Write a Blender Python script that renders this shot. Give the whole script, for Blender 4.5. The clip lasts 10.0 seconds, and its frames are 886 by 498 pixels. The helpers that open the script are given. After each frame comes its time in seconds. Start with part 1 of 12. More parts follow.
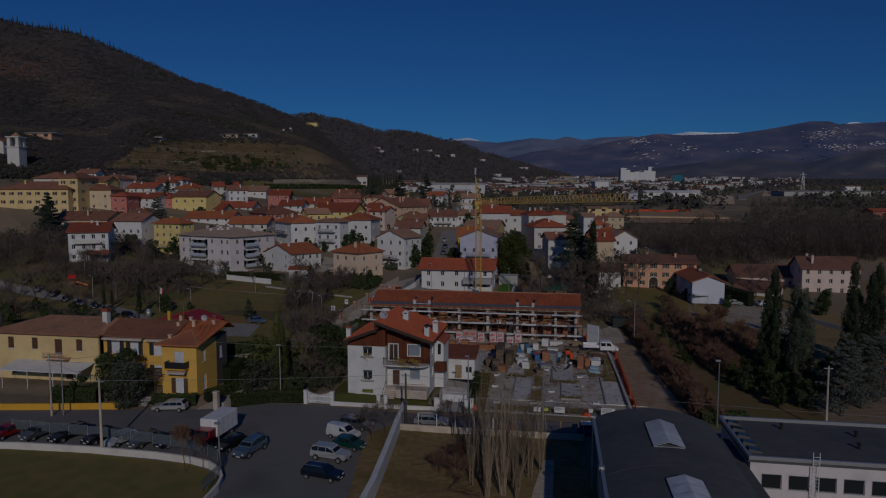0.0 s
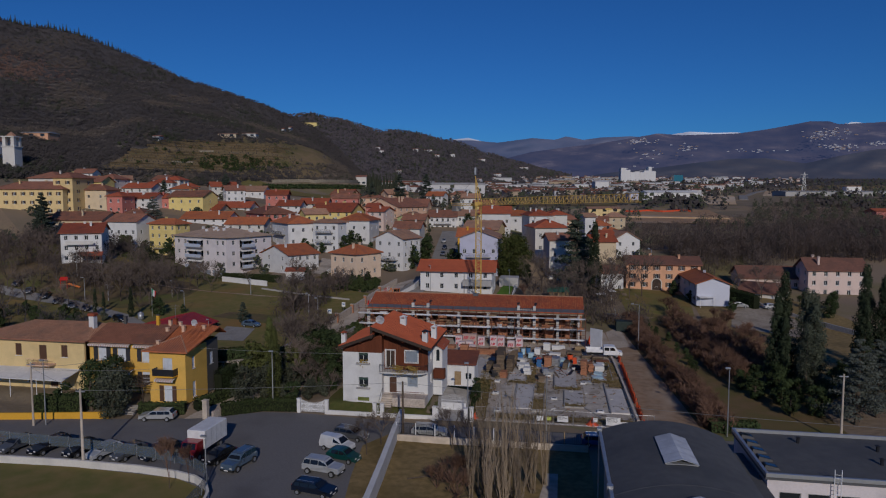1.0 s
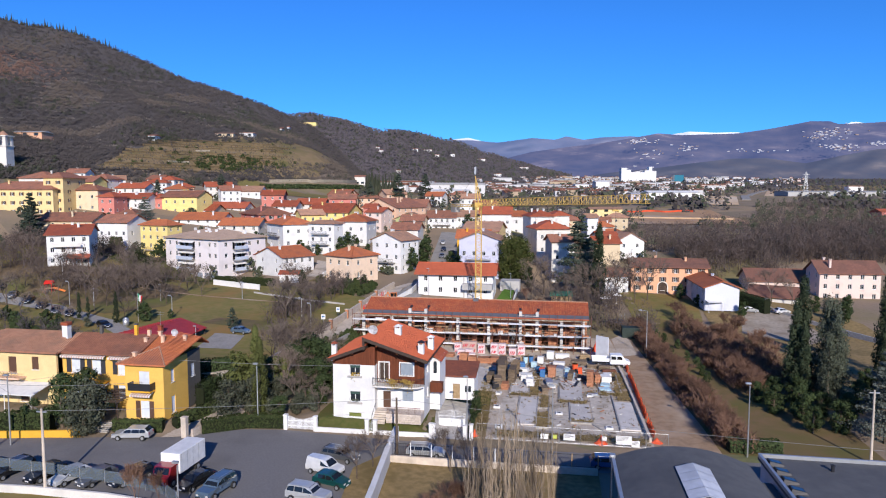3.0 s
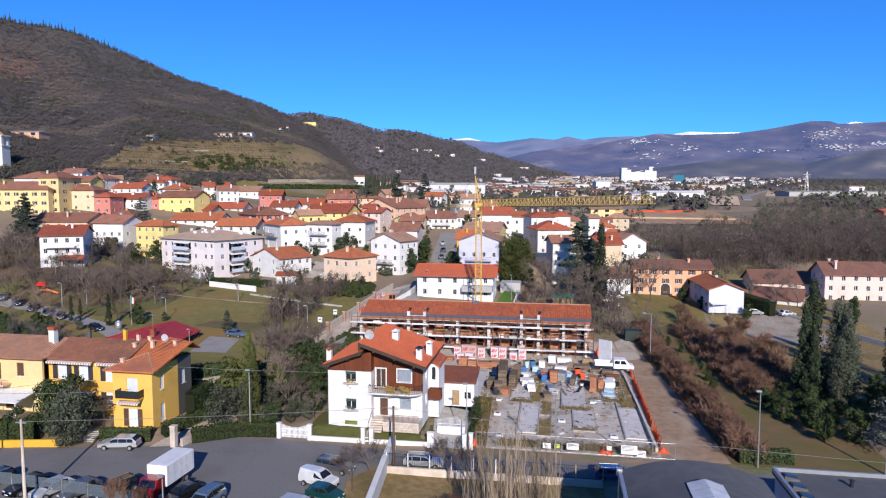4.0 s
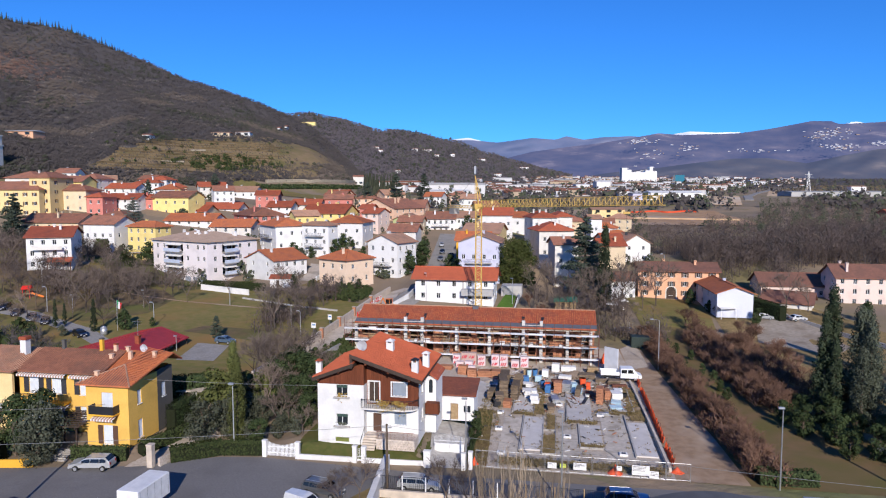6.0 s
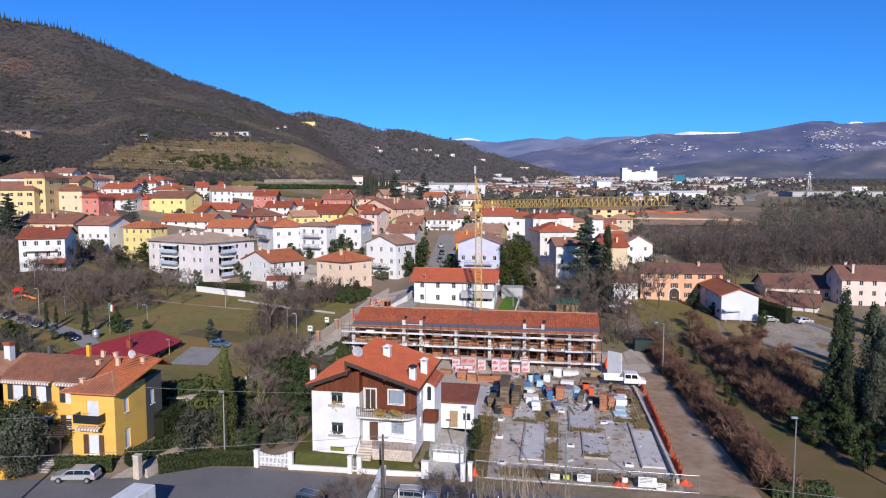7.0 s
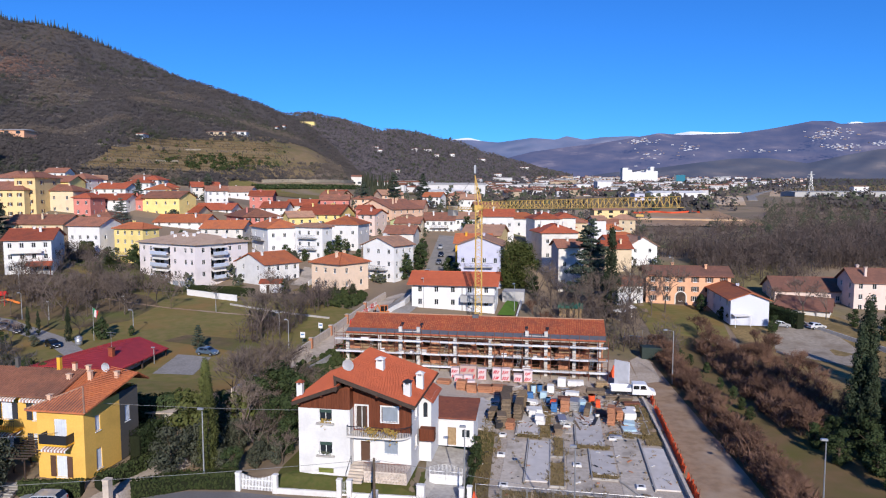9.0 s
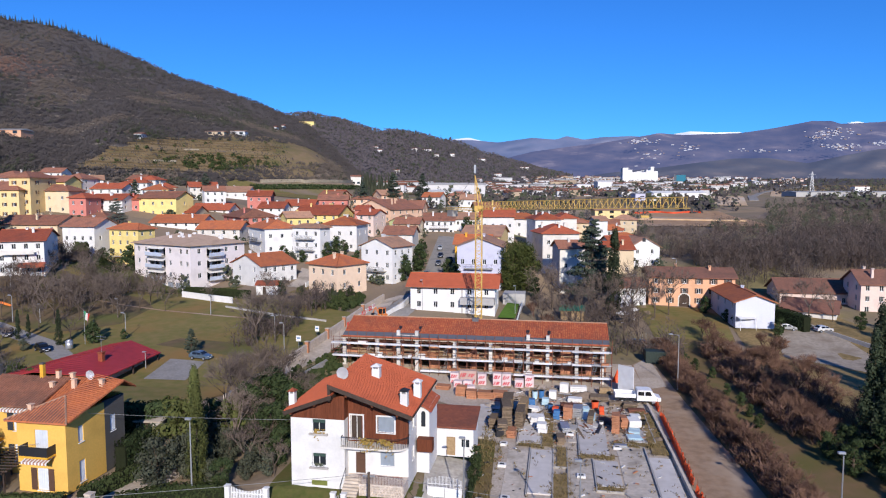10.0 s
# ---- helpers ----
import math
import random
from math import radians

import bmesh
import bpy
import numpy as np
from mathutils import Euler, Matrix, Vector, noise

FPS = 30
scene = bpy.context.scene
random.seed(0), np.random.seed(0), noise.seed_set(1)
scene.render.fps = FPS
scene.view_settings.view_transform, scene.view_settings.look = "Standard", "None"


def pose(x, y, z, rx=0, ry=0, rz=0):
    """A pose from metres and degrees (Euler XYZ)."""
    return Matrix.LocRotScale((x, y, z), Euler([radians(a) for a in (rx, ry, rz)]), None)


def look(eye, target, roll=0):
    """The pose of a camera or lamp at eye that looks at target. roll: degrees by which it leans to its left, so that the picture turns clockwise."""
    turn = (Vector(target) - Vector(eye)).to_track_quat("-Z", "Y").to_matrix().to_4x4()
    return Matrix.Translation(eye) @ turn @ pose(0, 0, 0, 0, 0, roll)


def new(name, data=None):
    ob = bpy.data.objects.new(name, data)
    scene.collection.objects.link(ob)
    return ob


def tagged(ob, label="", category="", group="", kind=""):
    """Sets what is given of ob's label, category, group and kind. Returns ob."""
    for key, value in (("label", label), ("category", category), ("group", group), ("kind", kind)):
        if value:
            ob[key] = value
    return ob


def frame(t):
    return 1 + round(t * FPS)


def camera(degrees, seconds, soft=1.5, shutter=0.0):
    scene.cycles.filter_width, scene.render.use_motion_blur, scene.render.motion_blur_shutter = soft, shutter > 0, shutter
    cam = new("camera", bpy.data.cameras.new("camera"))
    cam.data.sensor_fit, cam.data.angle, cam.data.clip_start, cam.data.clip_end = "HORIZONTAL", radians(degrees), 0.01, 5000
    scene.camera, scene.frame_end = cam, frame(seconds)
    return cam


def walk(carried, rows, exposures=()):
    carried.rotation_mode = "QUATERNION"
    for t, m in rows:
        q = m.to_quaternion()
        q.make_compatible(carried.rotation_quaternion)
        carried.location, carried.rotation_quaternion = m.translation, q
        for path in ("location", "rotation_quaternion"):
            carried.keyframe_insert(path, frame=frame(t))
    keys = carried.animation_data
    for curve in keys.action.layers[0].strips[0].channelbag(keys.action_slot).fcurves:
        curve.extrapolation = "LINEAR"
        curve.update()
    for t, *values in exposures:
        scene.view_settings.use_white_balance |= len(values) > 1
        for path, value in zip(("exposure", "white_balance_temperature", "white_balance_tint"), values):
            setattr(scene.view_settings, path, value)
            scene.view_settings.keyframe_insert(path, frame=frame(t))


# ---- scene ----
EXPOSURES = [(0.0, -2.5), (0.5, -1.9), (1.0, -1.42), (2.0, -0.62), (2.5, -0.1), (3.8, 0.24), (4.6, 0.17), (5.5, 0.11), (10.0, 0.11)]

import itertools

# ---- camera and its way ----
cam = camera(68.5, 10.0, soft=1.15)
YAW, PITCH = 9.9, -4.616
walk(cam, [(t, pose(-0.3976 * s, 3.2977 * s, 28.0 + 0.0757 * s, 90 + PITCH, 0, YAW)) for t, s in (
    (0.0, 0.0), (0.5, 0.49), (1.0, 0.97), (1.5, 1.42), (2.0, 1.86), (2.5, 2.28), (4.0, 3.49), (4.5, 3.86), (5.0, 4.24),
    (5.5, 4.62), (7.0, 5.78), (7.5, 6.16), (8.0, 6.54), (8.5, 6.93), (9.0, 7.33), (9.5, 7.73), (10.0, 8.13))],
    exposures=EXPOSURES)

# ---- sky and sun ----
SUN_EL, SUN_DIR = 25.0, Vector((0.30, -0.95, 0.0)).normalized()
world = bpy.data.worlds.new("sky")
scene.world = world
world.use_nodes = True
wn = world.node_tree
sky = wn.nodes.new("ShaderNodeTexSky")
sky.sky_type, sky.sun_disc = "NISHITA", False
sky.sun_elevation, sky.sun_rotation = radians(SUN_EL), math.atan2(SUN_DIR.x, SUN_DIR.y)
sky.altitude, sky.air_density, sky.dust_density, sky.ozone_density = 150, 1.0, 0.0, 6.0
tint = wn.nodes.new("ShaderNodeMix")
tint.data_type, tint.blend_type = "RGBA", "MULTIPLY"
tint.inputs[0].default_value, tint.inputs[7].default_value = 1.0, (0.29, 0.81, 1.46, 1)
wn.links.new(sky.outputs[0], tint.inputs[6]), wn.links.new(tint.outputs[2], wn.nodes["Background"].inputs[0])
wn.nodes["Background"].inputs[1].default_value = 0.095
sun = new("sun", bpy.data.lights.new("sun", "SUN"))
sun.data.energy, sun.data.angle, sun.data.color = 4.9, radians(0.5), (1.0, 0.92, 0.84)
sun.matrix_world = look((0, 0, 200), Vector((0, 0, 200)) - (SUN_DIR * math.cos(radians(SUN_EL)) + Vector((0, 0, math.sin(radians(SUN_EL))))))

# ---- materials ----
def nodes_of(name):
    m = bpy.data.materials.new(name)
    m.use_nodes = True
    nt = m.node_tree
    return m, nt, nt.nodes["Principled BSDF"]

def mat(name, c1, c2=None, scale=3.0, rough=0.8, bump=0.0, metal=0.0, fine=8.0, vary=0.12, c3=None, blotch=0.25, spec=0.12, stretch=None):
    """Two-scale noise material: c1 and c2 mix by grain, c3 shows in broad stains; each object varies a little in value."""
    m, nt, p = nodes_of(name)
    c2 = c2 or tuple(v * 0.75 for v in c1)
    c3 = c3 or tuple(v * 0.6 for v in c1)
    N, L = nt.nodes.new, nt.links.new
    geo = N("ShaderNodeNewGeometry")
    pos = geo.outputs["Position"]
    if stretch:
        mp = N("ShaderNodeMapping")
        mp.inputs["Scale"].default_value = stretch
        L(pos, mp.inputs["Vector"])
        pos = mp.outputs[0]
    n1, n2 = N("ShaderNodeTexNoise"), N("ShaderNodeTexNoise")
    n1.inputs["Scale"].default_value, n1.inputs["Detail"].default_value = scale, 4
    n2.inputs["Scale"].default_value, n2.inputs["Detail"].default_value = scale / fine, 3
    L(pos, n1.inputs["Vector"]), L(pos, n2.inputs["Vector"])
    r1, r2 = N("ShaderNodeMapRange"), N("ShaderNodeMapRange")
    r1.inputs["From Min"].default_value, r1.inputs["From Max"].default_value = 0.35, 0.65
    r2.inputs["From Min"].default_value, r2.inputs["From Max"].default_value = 0.5, 0.72
    r2.inputs["To Max"].default_value = min(1.0, blotch * 2.5)
    L(n1.outputs[0], r1.inputs[0]), L(n2.outputs[0], r2.inputs[0])
    a, b = N("ShaderNodeMix"), N("ShaderNodeMix")
    a.data_type = b.data_type = "RGBA"
    a.inputs[6].default_value, a.inputs[7].default_value, b.inputs[7].default_value = (*c1, 1), (*c2, 1), (*c3, 1)
    L(r1.outputs[0], a.inputs[0]), L(a.outputs[2], b.inputs[6]), L(r2.outputs[0], b.inputs[0])
    hsv, info, rv = N("ShaderNodeHueSaturation"), N("ShaderNodeObjectInfo"), N("ShaderNodeMapRange")
    rv.inputs["To Min"].default_value, rv.inputs["To Max"].default_value = 1 - vary, 1 + vary
    L(info.outputs["Random"], rv.inputs[0]), L(rv.outputs[0], hsv.inputs["Value"]), L(b.outputs[2], hsv.inputs["Color"])
    L(hsv.outputs[0], p.inputs["Base Color"])
    p.inputs["Roughness"].default_value, p.inputs["Metallic"].default_value = rough, metal
    p.inputs["Specular IOR Level"].default_value = spec
    if bump:
        bp = N("ShaderNodeBump")
        bp.inputs["Strength"].default_value, bp.inputs["Distance"].default_value = bump, 0.04
        L(n1.outputs[0], bp.inputs["Height"]), L(bp.outputs[0], p.inputs["Normal"])
    return m

def leaf_mat(name, c1, c2, rough=0.6):
    """Foliage: colour differs from clump to clump and from tree to tree."""
    m, nt, p = nodes_of(name)
    N, L = nt.nodes.new, nt.links.new
    geo, info, mix, hsv, rv = N("ShaderNodeNewGeometry"), N("ShaderNodeObjectInfo"), N("ShaderNodeMix"), N("ShaderNodeHueSaturation"), N("ShaderNodeMapRange")
    mix.data_type = "RGBA"
    mix.inputs[6].default_value, mix.inputs[7].default_value = (*c1, 1), (*c2, 1)
    L(geo.outputs["Random Per Island"], mix.inputs[0])
    rv.inputs["To Min"].default_value, rv.inputs["To Max"].default_value = 0.75, 1.25
    L(info.outputs["Random"], rv.inputs[0]), L(rv.outputs[0], hsv.inputs["Value"])
    L(mix.outputs[2], hsv.inputs["Color"]), L(hsv.outputs[0], p.inputs["Base Color"])
    p.inputs["Roughness"].default_value, p.inputs["Specular IOR Level"].default_value = max(rough, 0.8), 0.05
    return m

def roof_mat(name, c1, c2, c3):
    """Clay tiles: the colour changes from tile to tile along the rows, with darker lichen stains."""
    m, nt, p = nodes_of(name)
    N, L = nt.nodes.new, nt.links.new
    tc, vor, n2, a, b = N("ShaderNodeNewGeometry"), N("ShaderNodeTexVoronoi"), N("ShaderNodeTexNoise"), N("ShaderNodeMix"), N("ShaderNodeMix")
    vor.inputs["Scale"].default_value = 3.2
    n2.inputs["Scale"].default_value, n2.inputs["Detail"].default_value = 0.45, 5
    L(tc.outputs["Position"], vor.inputs["Vector"]), L(tc.outputs["Position"], n2.inputs["Vector"])
    a.data_type = b.data_type = "RGBA"
    a.inputs[6].default_value, a.inputs[7].default_value, b.inputs[7].default_value = (*c1, 1), (*c2, 1), (*c3, 1)
    sep, rng = N("ShaderNodeSeparateColor"), N("ShaderNodeMapRange")
    L(vor.outputs["Color"], sep.inputs[0]), L(sep.outputs[0], a.inputs[0])
    rng.inputs["From Min"].default_value, rng.inputs["From Max"].default_value, rng.inputs["To Max"].default_value = 0.48, 0.7, 0.7
    L(n2.outputs[0], rng.inputs[0]), L(rng.outputs[0], b.inputs[0]), L(a.outputs[2], b.inputs[6])
    hsv, info, rv = N("ShaderNodeHueSaturation"), N("ShaderNodeObjectInfo"), N("ShaderNodeMapRange")
    rv.inputs["To Min"].default_value, rv.inputs["To Max"].default_value = 0.8, 1.2
    L(info.outputs["Random"], rv.inputs[0]), L(rv.outputs[0], hsv.inputs["Value"]), L(b.outputs[2], hsv.inputs["Color"])
    L(hsv.outputs[0], p.inputs["Base Color"])
    p.inputs["Roughness"].default_value, p.inputs["Specular IOR Level"].default_value = 0.85, 0.2
    bp = N("ShaderNodeBump")
    bp.inputs["Strength"].default_value, bp.inputs["Distance"].default_value = 0.5, 0.05
    L(vor.outputs["Distance"], bp.inputs["Height"]), L(bp.outputs[0], p.inputs["Normal"])
    return m

def glass_mat(name, tint=(0.02, 0.025, 0.03), rough=0.08):
    m, nt, p = nodes_of(name)
    p.inputs["Base Color"].default_value, p.inputs["Roughness"].default_value = (*tint, 1), rough
    p.inputs["Specular IOR Level"].default_value = 0.6
    return m

def plain(name, c, rough=0.5, metal=0.0, spec=0.4):
    return mat(name, c, tuple(v * 0.88 for v in c), 2.0, rough, 0.0, metal, vary=0.05, blotch=0.12, spec=spec)

def car_paint(name, c):
    m = plain(name, c, 0.3, 0.2)
    m.node_tree.nodes["Principled BSDF"].inputs["Coat Weight"].default_value = 0.6
    return m

M = {}
def wall(name, c, stain=0.7, rough=0.9):
    M[name] = mat("render_" + name, c, tuple(v * 0.92 for v in c), 6.0, rough, 0.15, vary=0.06, c3=tuple(v * stain for v in c), blotch=0.22, fine=14)
wall("white", (0.71, 0.70, 0.685)), wall("offwhite", (0.66, 0.63, 0.58)), wall("cream", (0.66, 0.53, 0.36)), wall("yellow", (0.76, 0.46, 0.11))
wall("paleyellow", (0.74, 0.56, 0.28)), wall("ochre", (0.74, 0.40, 0.05)), wall("lemon", (0.80, 0.63, 0.25)), wall("pink", (0.70, 0.55, 0.48)), wall("coral", (0.58, 0.215, 0.175))
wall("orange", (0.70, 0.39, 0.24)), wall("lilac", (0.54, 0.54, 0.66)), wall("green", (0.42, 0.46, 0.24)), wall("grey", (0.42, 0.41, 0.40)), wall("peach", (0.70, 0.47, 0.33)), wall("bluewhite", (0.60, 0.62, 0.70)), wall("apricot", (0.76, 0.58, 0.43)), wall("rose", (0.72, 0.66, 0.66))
M["concrete"] = mat("concrete", (0.42, 0.40, 0.37), (0.33, 0.31, 0.29), 2.5, 0.9, 0.3, c3=(0.24, 0.22, 0.2), blotch=0.3)
M["pale_concrete"] = mat("pale_concrete", (0.56, 0.48, 0.395), (0.45, 0.385, 0.32), 1.5, 0.9, 0.3, c3=(0.29, 0.25, 0.20), blotch=0.38)
M["asphalt"] = mat("asphalt", (0.185, 0.178, 0.178), (0.155, 0.15, 0.15), 6.0, 0.9, 0.3, c3=(0.125, 0.12, 0.12), blotch=0.35, fine=40, vary=0)
M["far_asphalt"] = mat("worn_asphalt", (0.30, 0.285, 0.265), (0.24, 0.225, 0.21), 3.0, 0.9, 0.2, vary=0)
M["membrane"] = mat("roof_membrane", (0.115, 0.116, 0.12), (0.098, 0.10, 0.105), 1.2, 0.8, 0.15, c3=(0.075, 0.078, 0.085), blotch=0.3, vary=0)
M["grass"] = mat("winter_grass", (0.155, 0.145, 0.045), (0.215, 0.165, 0.065), 0.6, 0.95, 0.5, c3=(0.26, 0.155, 0.06), blotch=0.4, fine=9, vary=0)
M["green_grass"] = mat("green_grass", (0.075, 0.09, 0.024), (0.105, 0.10, 0.034), 2.0, 0.95, 0.5, c3=(0.11, 0.09, 0.03), blotch=0.3, vary=0)
M["dry_grass"] = mat("dry_grass", (0.29, 0.205, 0.095), (0.20, 0.145, 0.065), 1.5, 0.95, 0.5, c3=(0.14, 0.105, 0.045), blotch=0.35, vary=0)
# Brown ground colour, dark enough to hold the shade under trees too.
M["litter"] = mat("litter_and_shade", (0.115, 0.085, 0.05), (0.165, 0.115, 0.065), 0.5, 0.95, 0.5, c3=(0.12, 0.12, 0.04), blotch=0.45, fine=5, vary=0)
M["farm_dirt"] = mat("farm_yard_grit", (0.36, 0.31, 0.25), (0.28, 0.235, 0.185), 1.4, 0.95, 0.3, c3=(0.22, 0.175, 0.13), blotch=0.4, fine=6, vary=0)
M["orchard_grass"] = mat("orchard_grass", (0.15, 0.115, 0.05), (0.19, 0.125, 0.065), 0.5, 0.95, 0.5, c3=(0.115, 0.115, 0.032), blotch=0.45, fine=4, vary=0)
M["dirt"] = mat("dirt_track", (0.36, 0.25, 0.165), (0.28, 0.19, 0.122), 0.9, 0.95, 0.4, c3=(0.43, 0.335, 0.25), blotch=0.4, fine=6, vary=0)
M["gravel"] = mat("gravel", (0.52, 0.445, 0.365), (0.40, 0.335, 0.27), 4.0, 0.95, 0.6, c3=(0.30, 0.24, 0.18), blotch=0.3, fine=20, vary=0)
M["hedge"] = leaf_mat("hedge_leaves", (0.03, 0.045, 0.017), (0.056, 0.068, 0.026))
M["dark_leaf"] = leaf_mat("evergreen_leaves", (0.026, 0.042, 0.018), (0.058, 0.076, 0.032))
M["cedar_leaf"] = leaf_mat("cedar_needles", (0.038, 0.052, 0.038), (0.072, 0.088, 0.066))
M["blue_cedar_leaf"] = leaf_mat("blue_cedar_needles", (0.085, 0.10, 0.085), (0.145, 0.16, 0.135))
M["grey_cypress_leaf"] = leaf_mat("grey_cypress_sprays", (0.05, 0.06, 0.042), (0.09, 0.10, 0.07))
M["olive_leaf"] = leaf_mat("olive_leaves", (0.055, 0.065, 0.045), (0.095, 0.10, 0.07))
M["cypress_leaf"] = leaf_mat("cypress_needles", (0.024, 0.036, 0.02), (0.054, 0.066, 0.038))
M["lime_leaf"] = leaf_mat("yellow_green_leaves", (0.07, 0.082, 0.026), (0.11, 0.118, 0.042))
M["holm_leaf"] = leaf_mat("holm_oak_leaves", (0.045, 0.06, 0.018), (0.10, 0.11, 0.035))
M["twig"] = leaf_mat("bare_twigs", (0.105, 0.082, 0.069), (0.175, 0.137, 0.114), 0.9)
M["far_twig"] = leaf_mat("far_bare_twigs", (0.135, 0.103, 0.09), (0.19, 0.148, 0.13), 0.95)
M["brown_twig"] = leaf_mat("brown_shrub_twigs", (0.13, 0.076, 0.053), (0.20, 0.118, 0.084), 0.9)
M["pale_twig"] = leaf_mat("pale_poplar_twigs", (0.22, 0.17, 0.12), (0.32, 0.25, 0.18), 0.9)
M["wood_leaf"] = leaf_mat("hill_wood", (0.066, 0.059, 0.058), (0.092, 0.081, 0.078), 0.95)
M["bark"] = mat("bark", (0.13, 0.10, 0.075), (0.08, 0.06, 0.045), 8.0, 0.95, 0.6)
M["roof_red"] = roof_mat("clay_tiles_red", (0.40, 0.105, 0.05), (0.30, 0.075, 0.04), (0.22, 0.07, 0.045))
M["roof_orange"] = roof_mat("clay_tiles_orange", (0.46, 0.15, 0.06), (0.36, 0.11, 0.05), (0.28, 0.10, 0.06))
M["roof_bright"] = roof_mat("new_clay_tiles", (0.44, 0.11, 0.052), (0.39, 0.095, 0.046), (0.33, 0.082, 0.042))
M["roof_brown"] = roof_mat("clay_tiles_brown", (0.33, 0.145, 0.09), (0.24, 0.105, 0.068), (0.15, 0.085, 0.065))
M["roof_dark"] = roof_mat("clay_tiles_dark", (0.20, 0.095, 0.068), (0.15, 0.075, 0.055), (0.10, 0.06, 0.048))
M["roof_tan"] = roof_mat("clay_tiles_tan", (0.42, 0.235, 0.15), (0.33, 0.185, 0.12), (0.23, 0.15, 0.11))
M["roof_sand"] = roof_mat("clay_tiles_sand", (0.50, 0.355, 0.255), (0.42, 0.295, 0.215), (0.33, 0.23, 0.165))
M["red_sheet"] = mat("red_sheet_metal", (0.36, 0.042, 0.046), (0.30, 0.036, 0.04), 1.0, 0.55, 0.05, vary=0)
M["glass"] = glass_mat("window_glass")
M["car_glass"] = glass_mat("car_glass", (0.012, 0.014, 0.016), 0.05)
M["frame_white"] = plain("white_paint", (0.75, 0.75, 0.74), 0.5)
M["shutter_green"], M["shutter_brown"] = plain("green_shutters", (0.035, 0.07, 0.055), 0.6), plain("brown_shutters", (0.10, 0.05, 0.03), 0.6)
M["shutter_dark"] = plain("dark_shutters", (0.03, 0.03, 0.036), 0.6)
M["net_curtain"] = plain("grey_net_curtain", (0.24, 0.28, 0.33), 0.9)
M["curtain"] = plain("pale_curtain", (0.62, 0.66, 0.72), 0.9)
M["wood_red"] = mat("stained_boards", (0.165, 0.052, 0.026), (0.115, 0.036, 0.019), 3.0, 0.7, 0.3, stretch=(6, 6, 0.4), vary=0.12)
M["wood_dark"], M["wood_pale"] = mat("dark_wood", (0.07, 0.05, 0.04), None, 4.0, 0.8, 0.2), mat("pale_planks", (0.34, 0.24, 0.14), (0.26, 0.18, 0.10), 4.0, 0.85, 0.2, vary=0.2)
M["metal"] = plain("galvanised_steel", (0.48, 0.49, 0.50), 0.45, 0.7)
M["dark_metal"], M["white_metal"] = plain("dark_iron", (0.04, 0.04, 0.045), 0.5, 0.5), plain("white_enamel", (0.78, 0.78, 0.78), 0.4)
M["rust"] = mat("rusty_tubes", (0.24, 0.105, 0.07), (0.16, 0.07, 0.05), 5.0, 0.8, 0.1, metal=0.3)
M["crane_yellow"] = plain("crane_yellow_paint", (0.62, 0.40, 0.10), 0.5)
M["rubber"], M["orange_net"] = plain("tyre_rubber", (0.02, 0.02, 0.02), 0.85), plain("orange_netting", (0.75, 0.10, 0.03), 0.7)
M["brick"] = mat("hollow_clay_block", (0.44, 0.21, 0.12), (0.34, 0.15, 0.085), 5.0, 0.9, 0.2)
M["plank"] = M["wood_pale"]
M["stone"] = mat("rough_stone", (0.60, 0.52, 0.45), (0.44, 0.37, 0.31), 5.0, 0.9, 0.5)
M["cloth_white"] = plain("white_fabric", (0.72, 0.71, 0.69), 0.9)

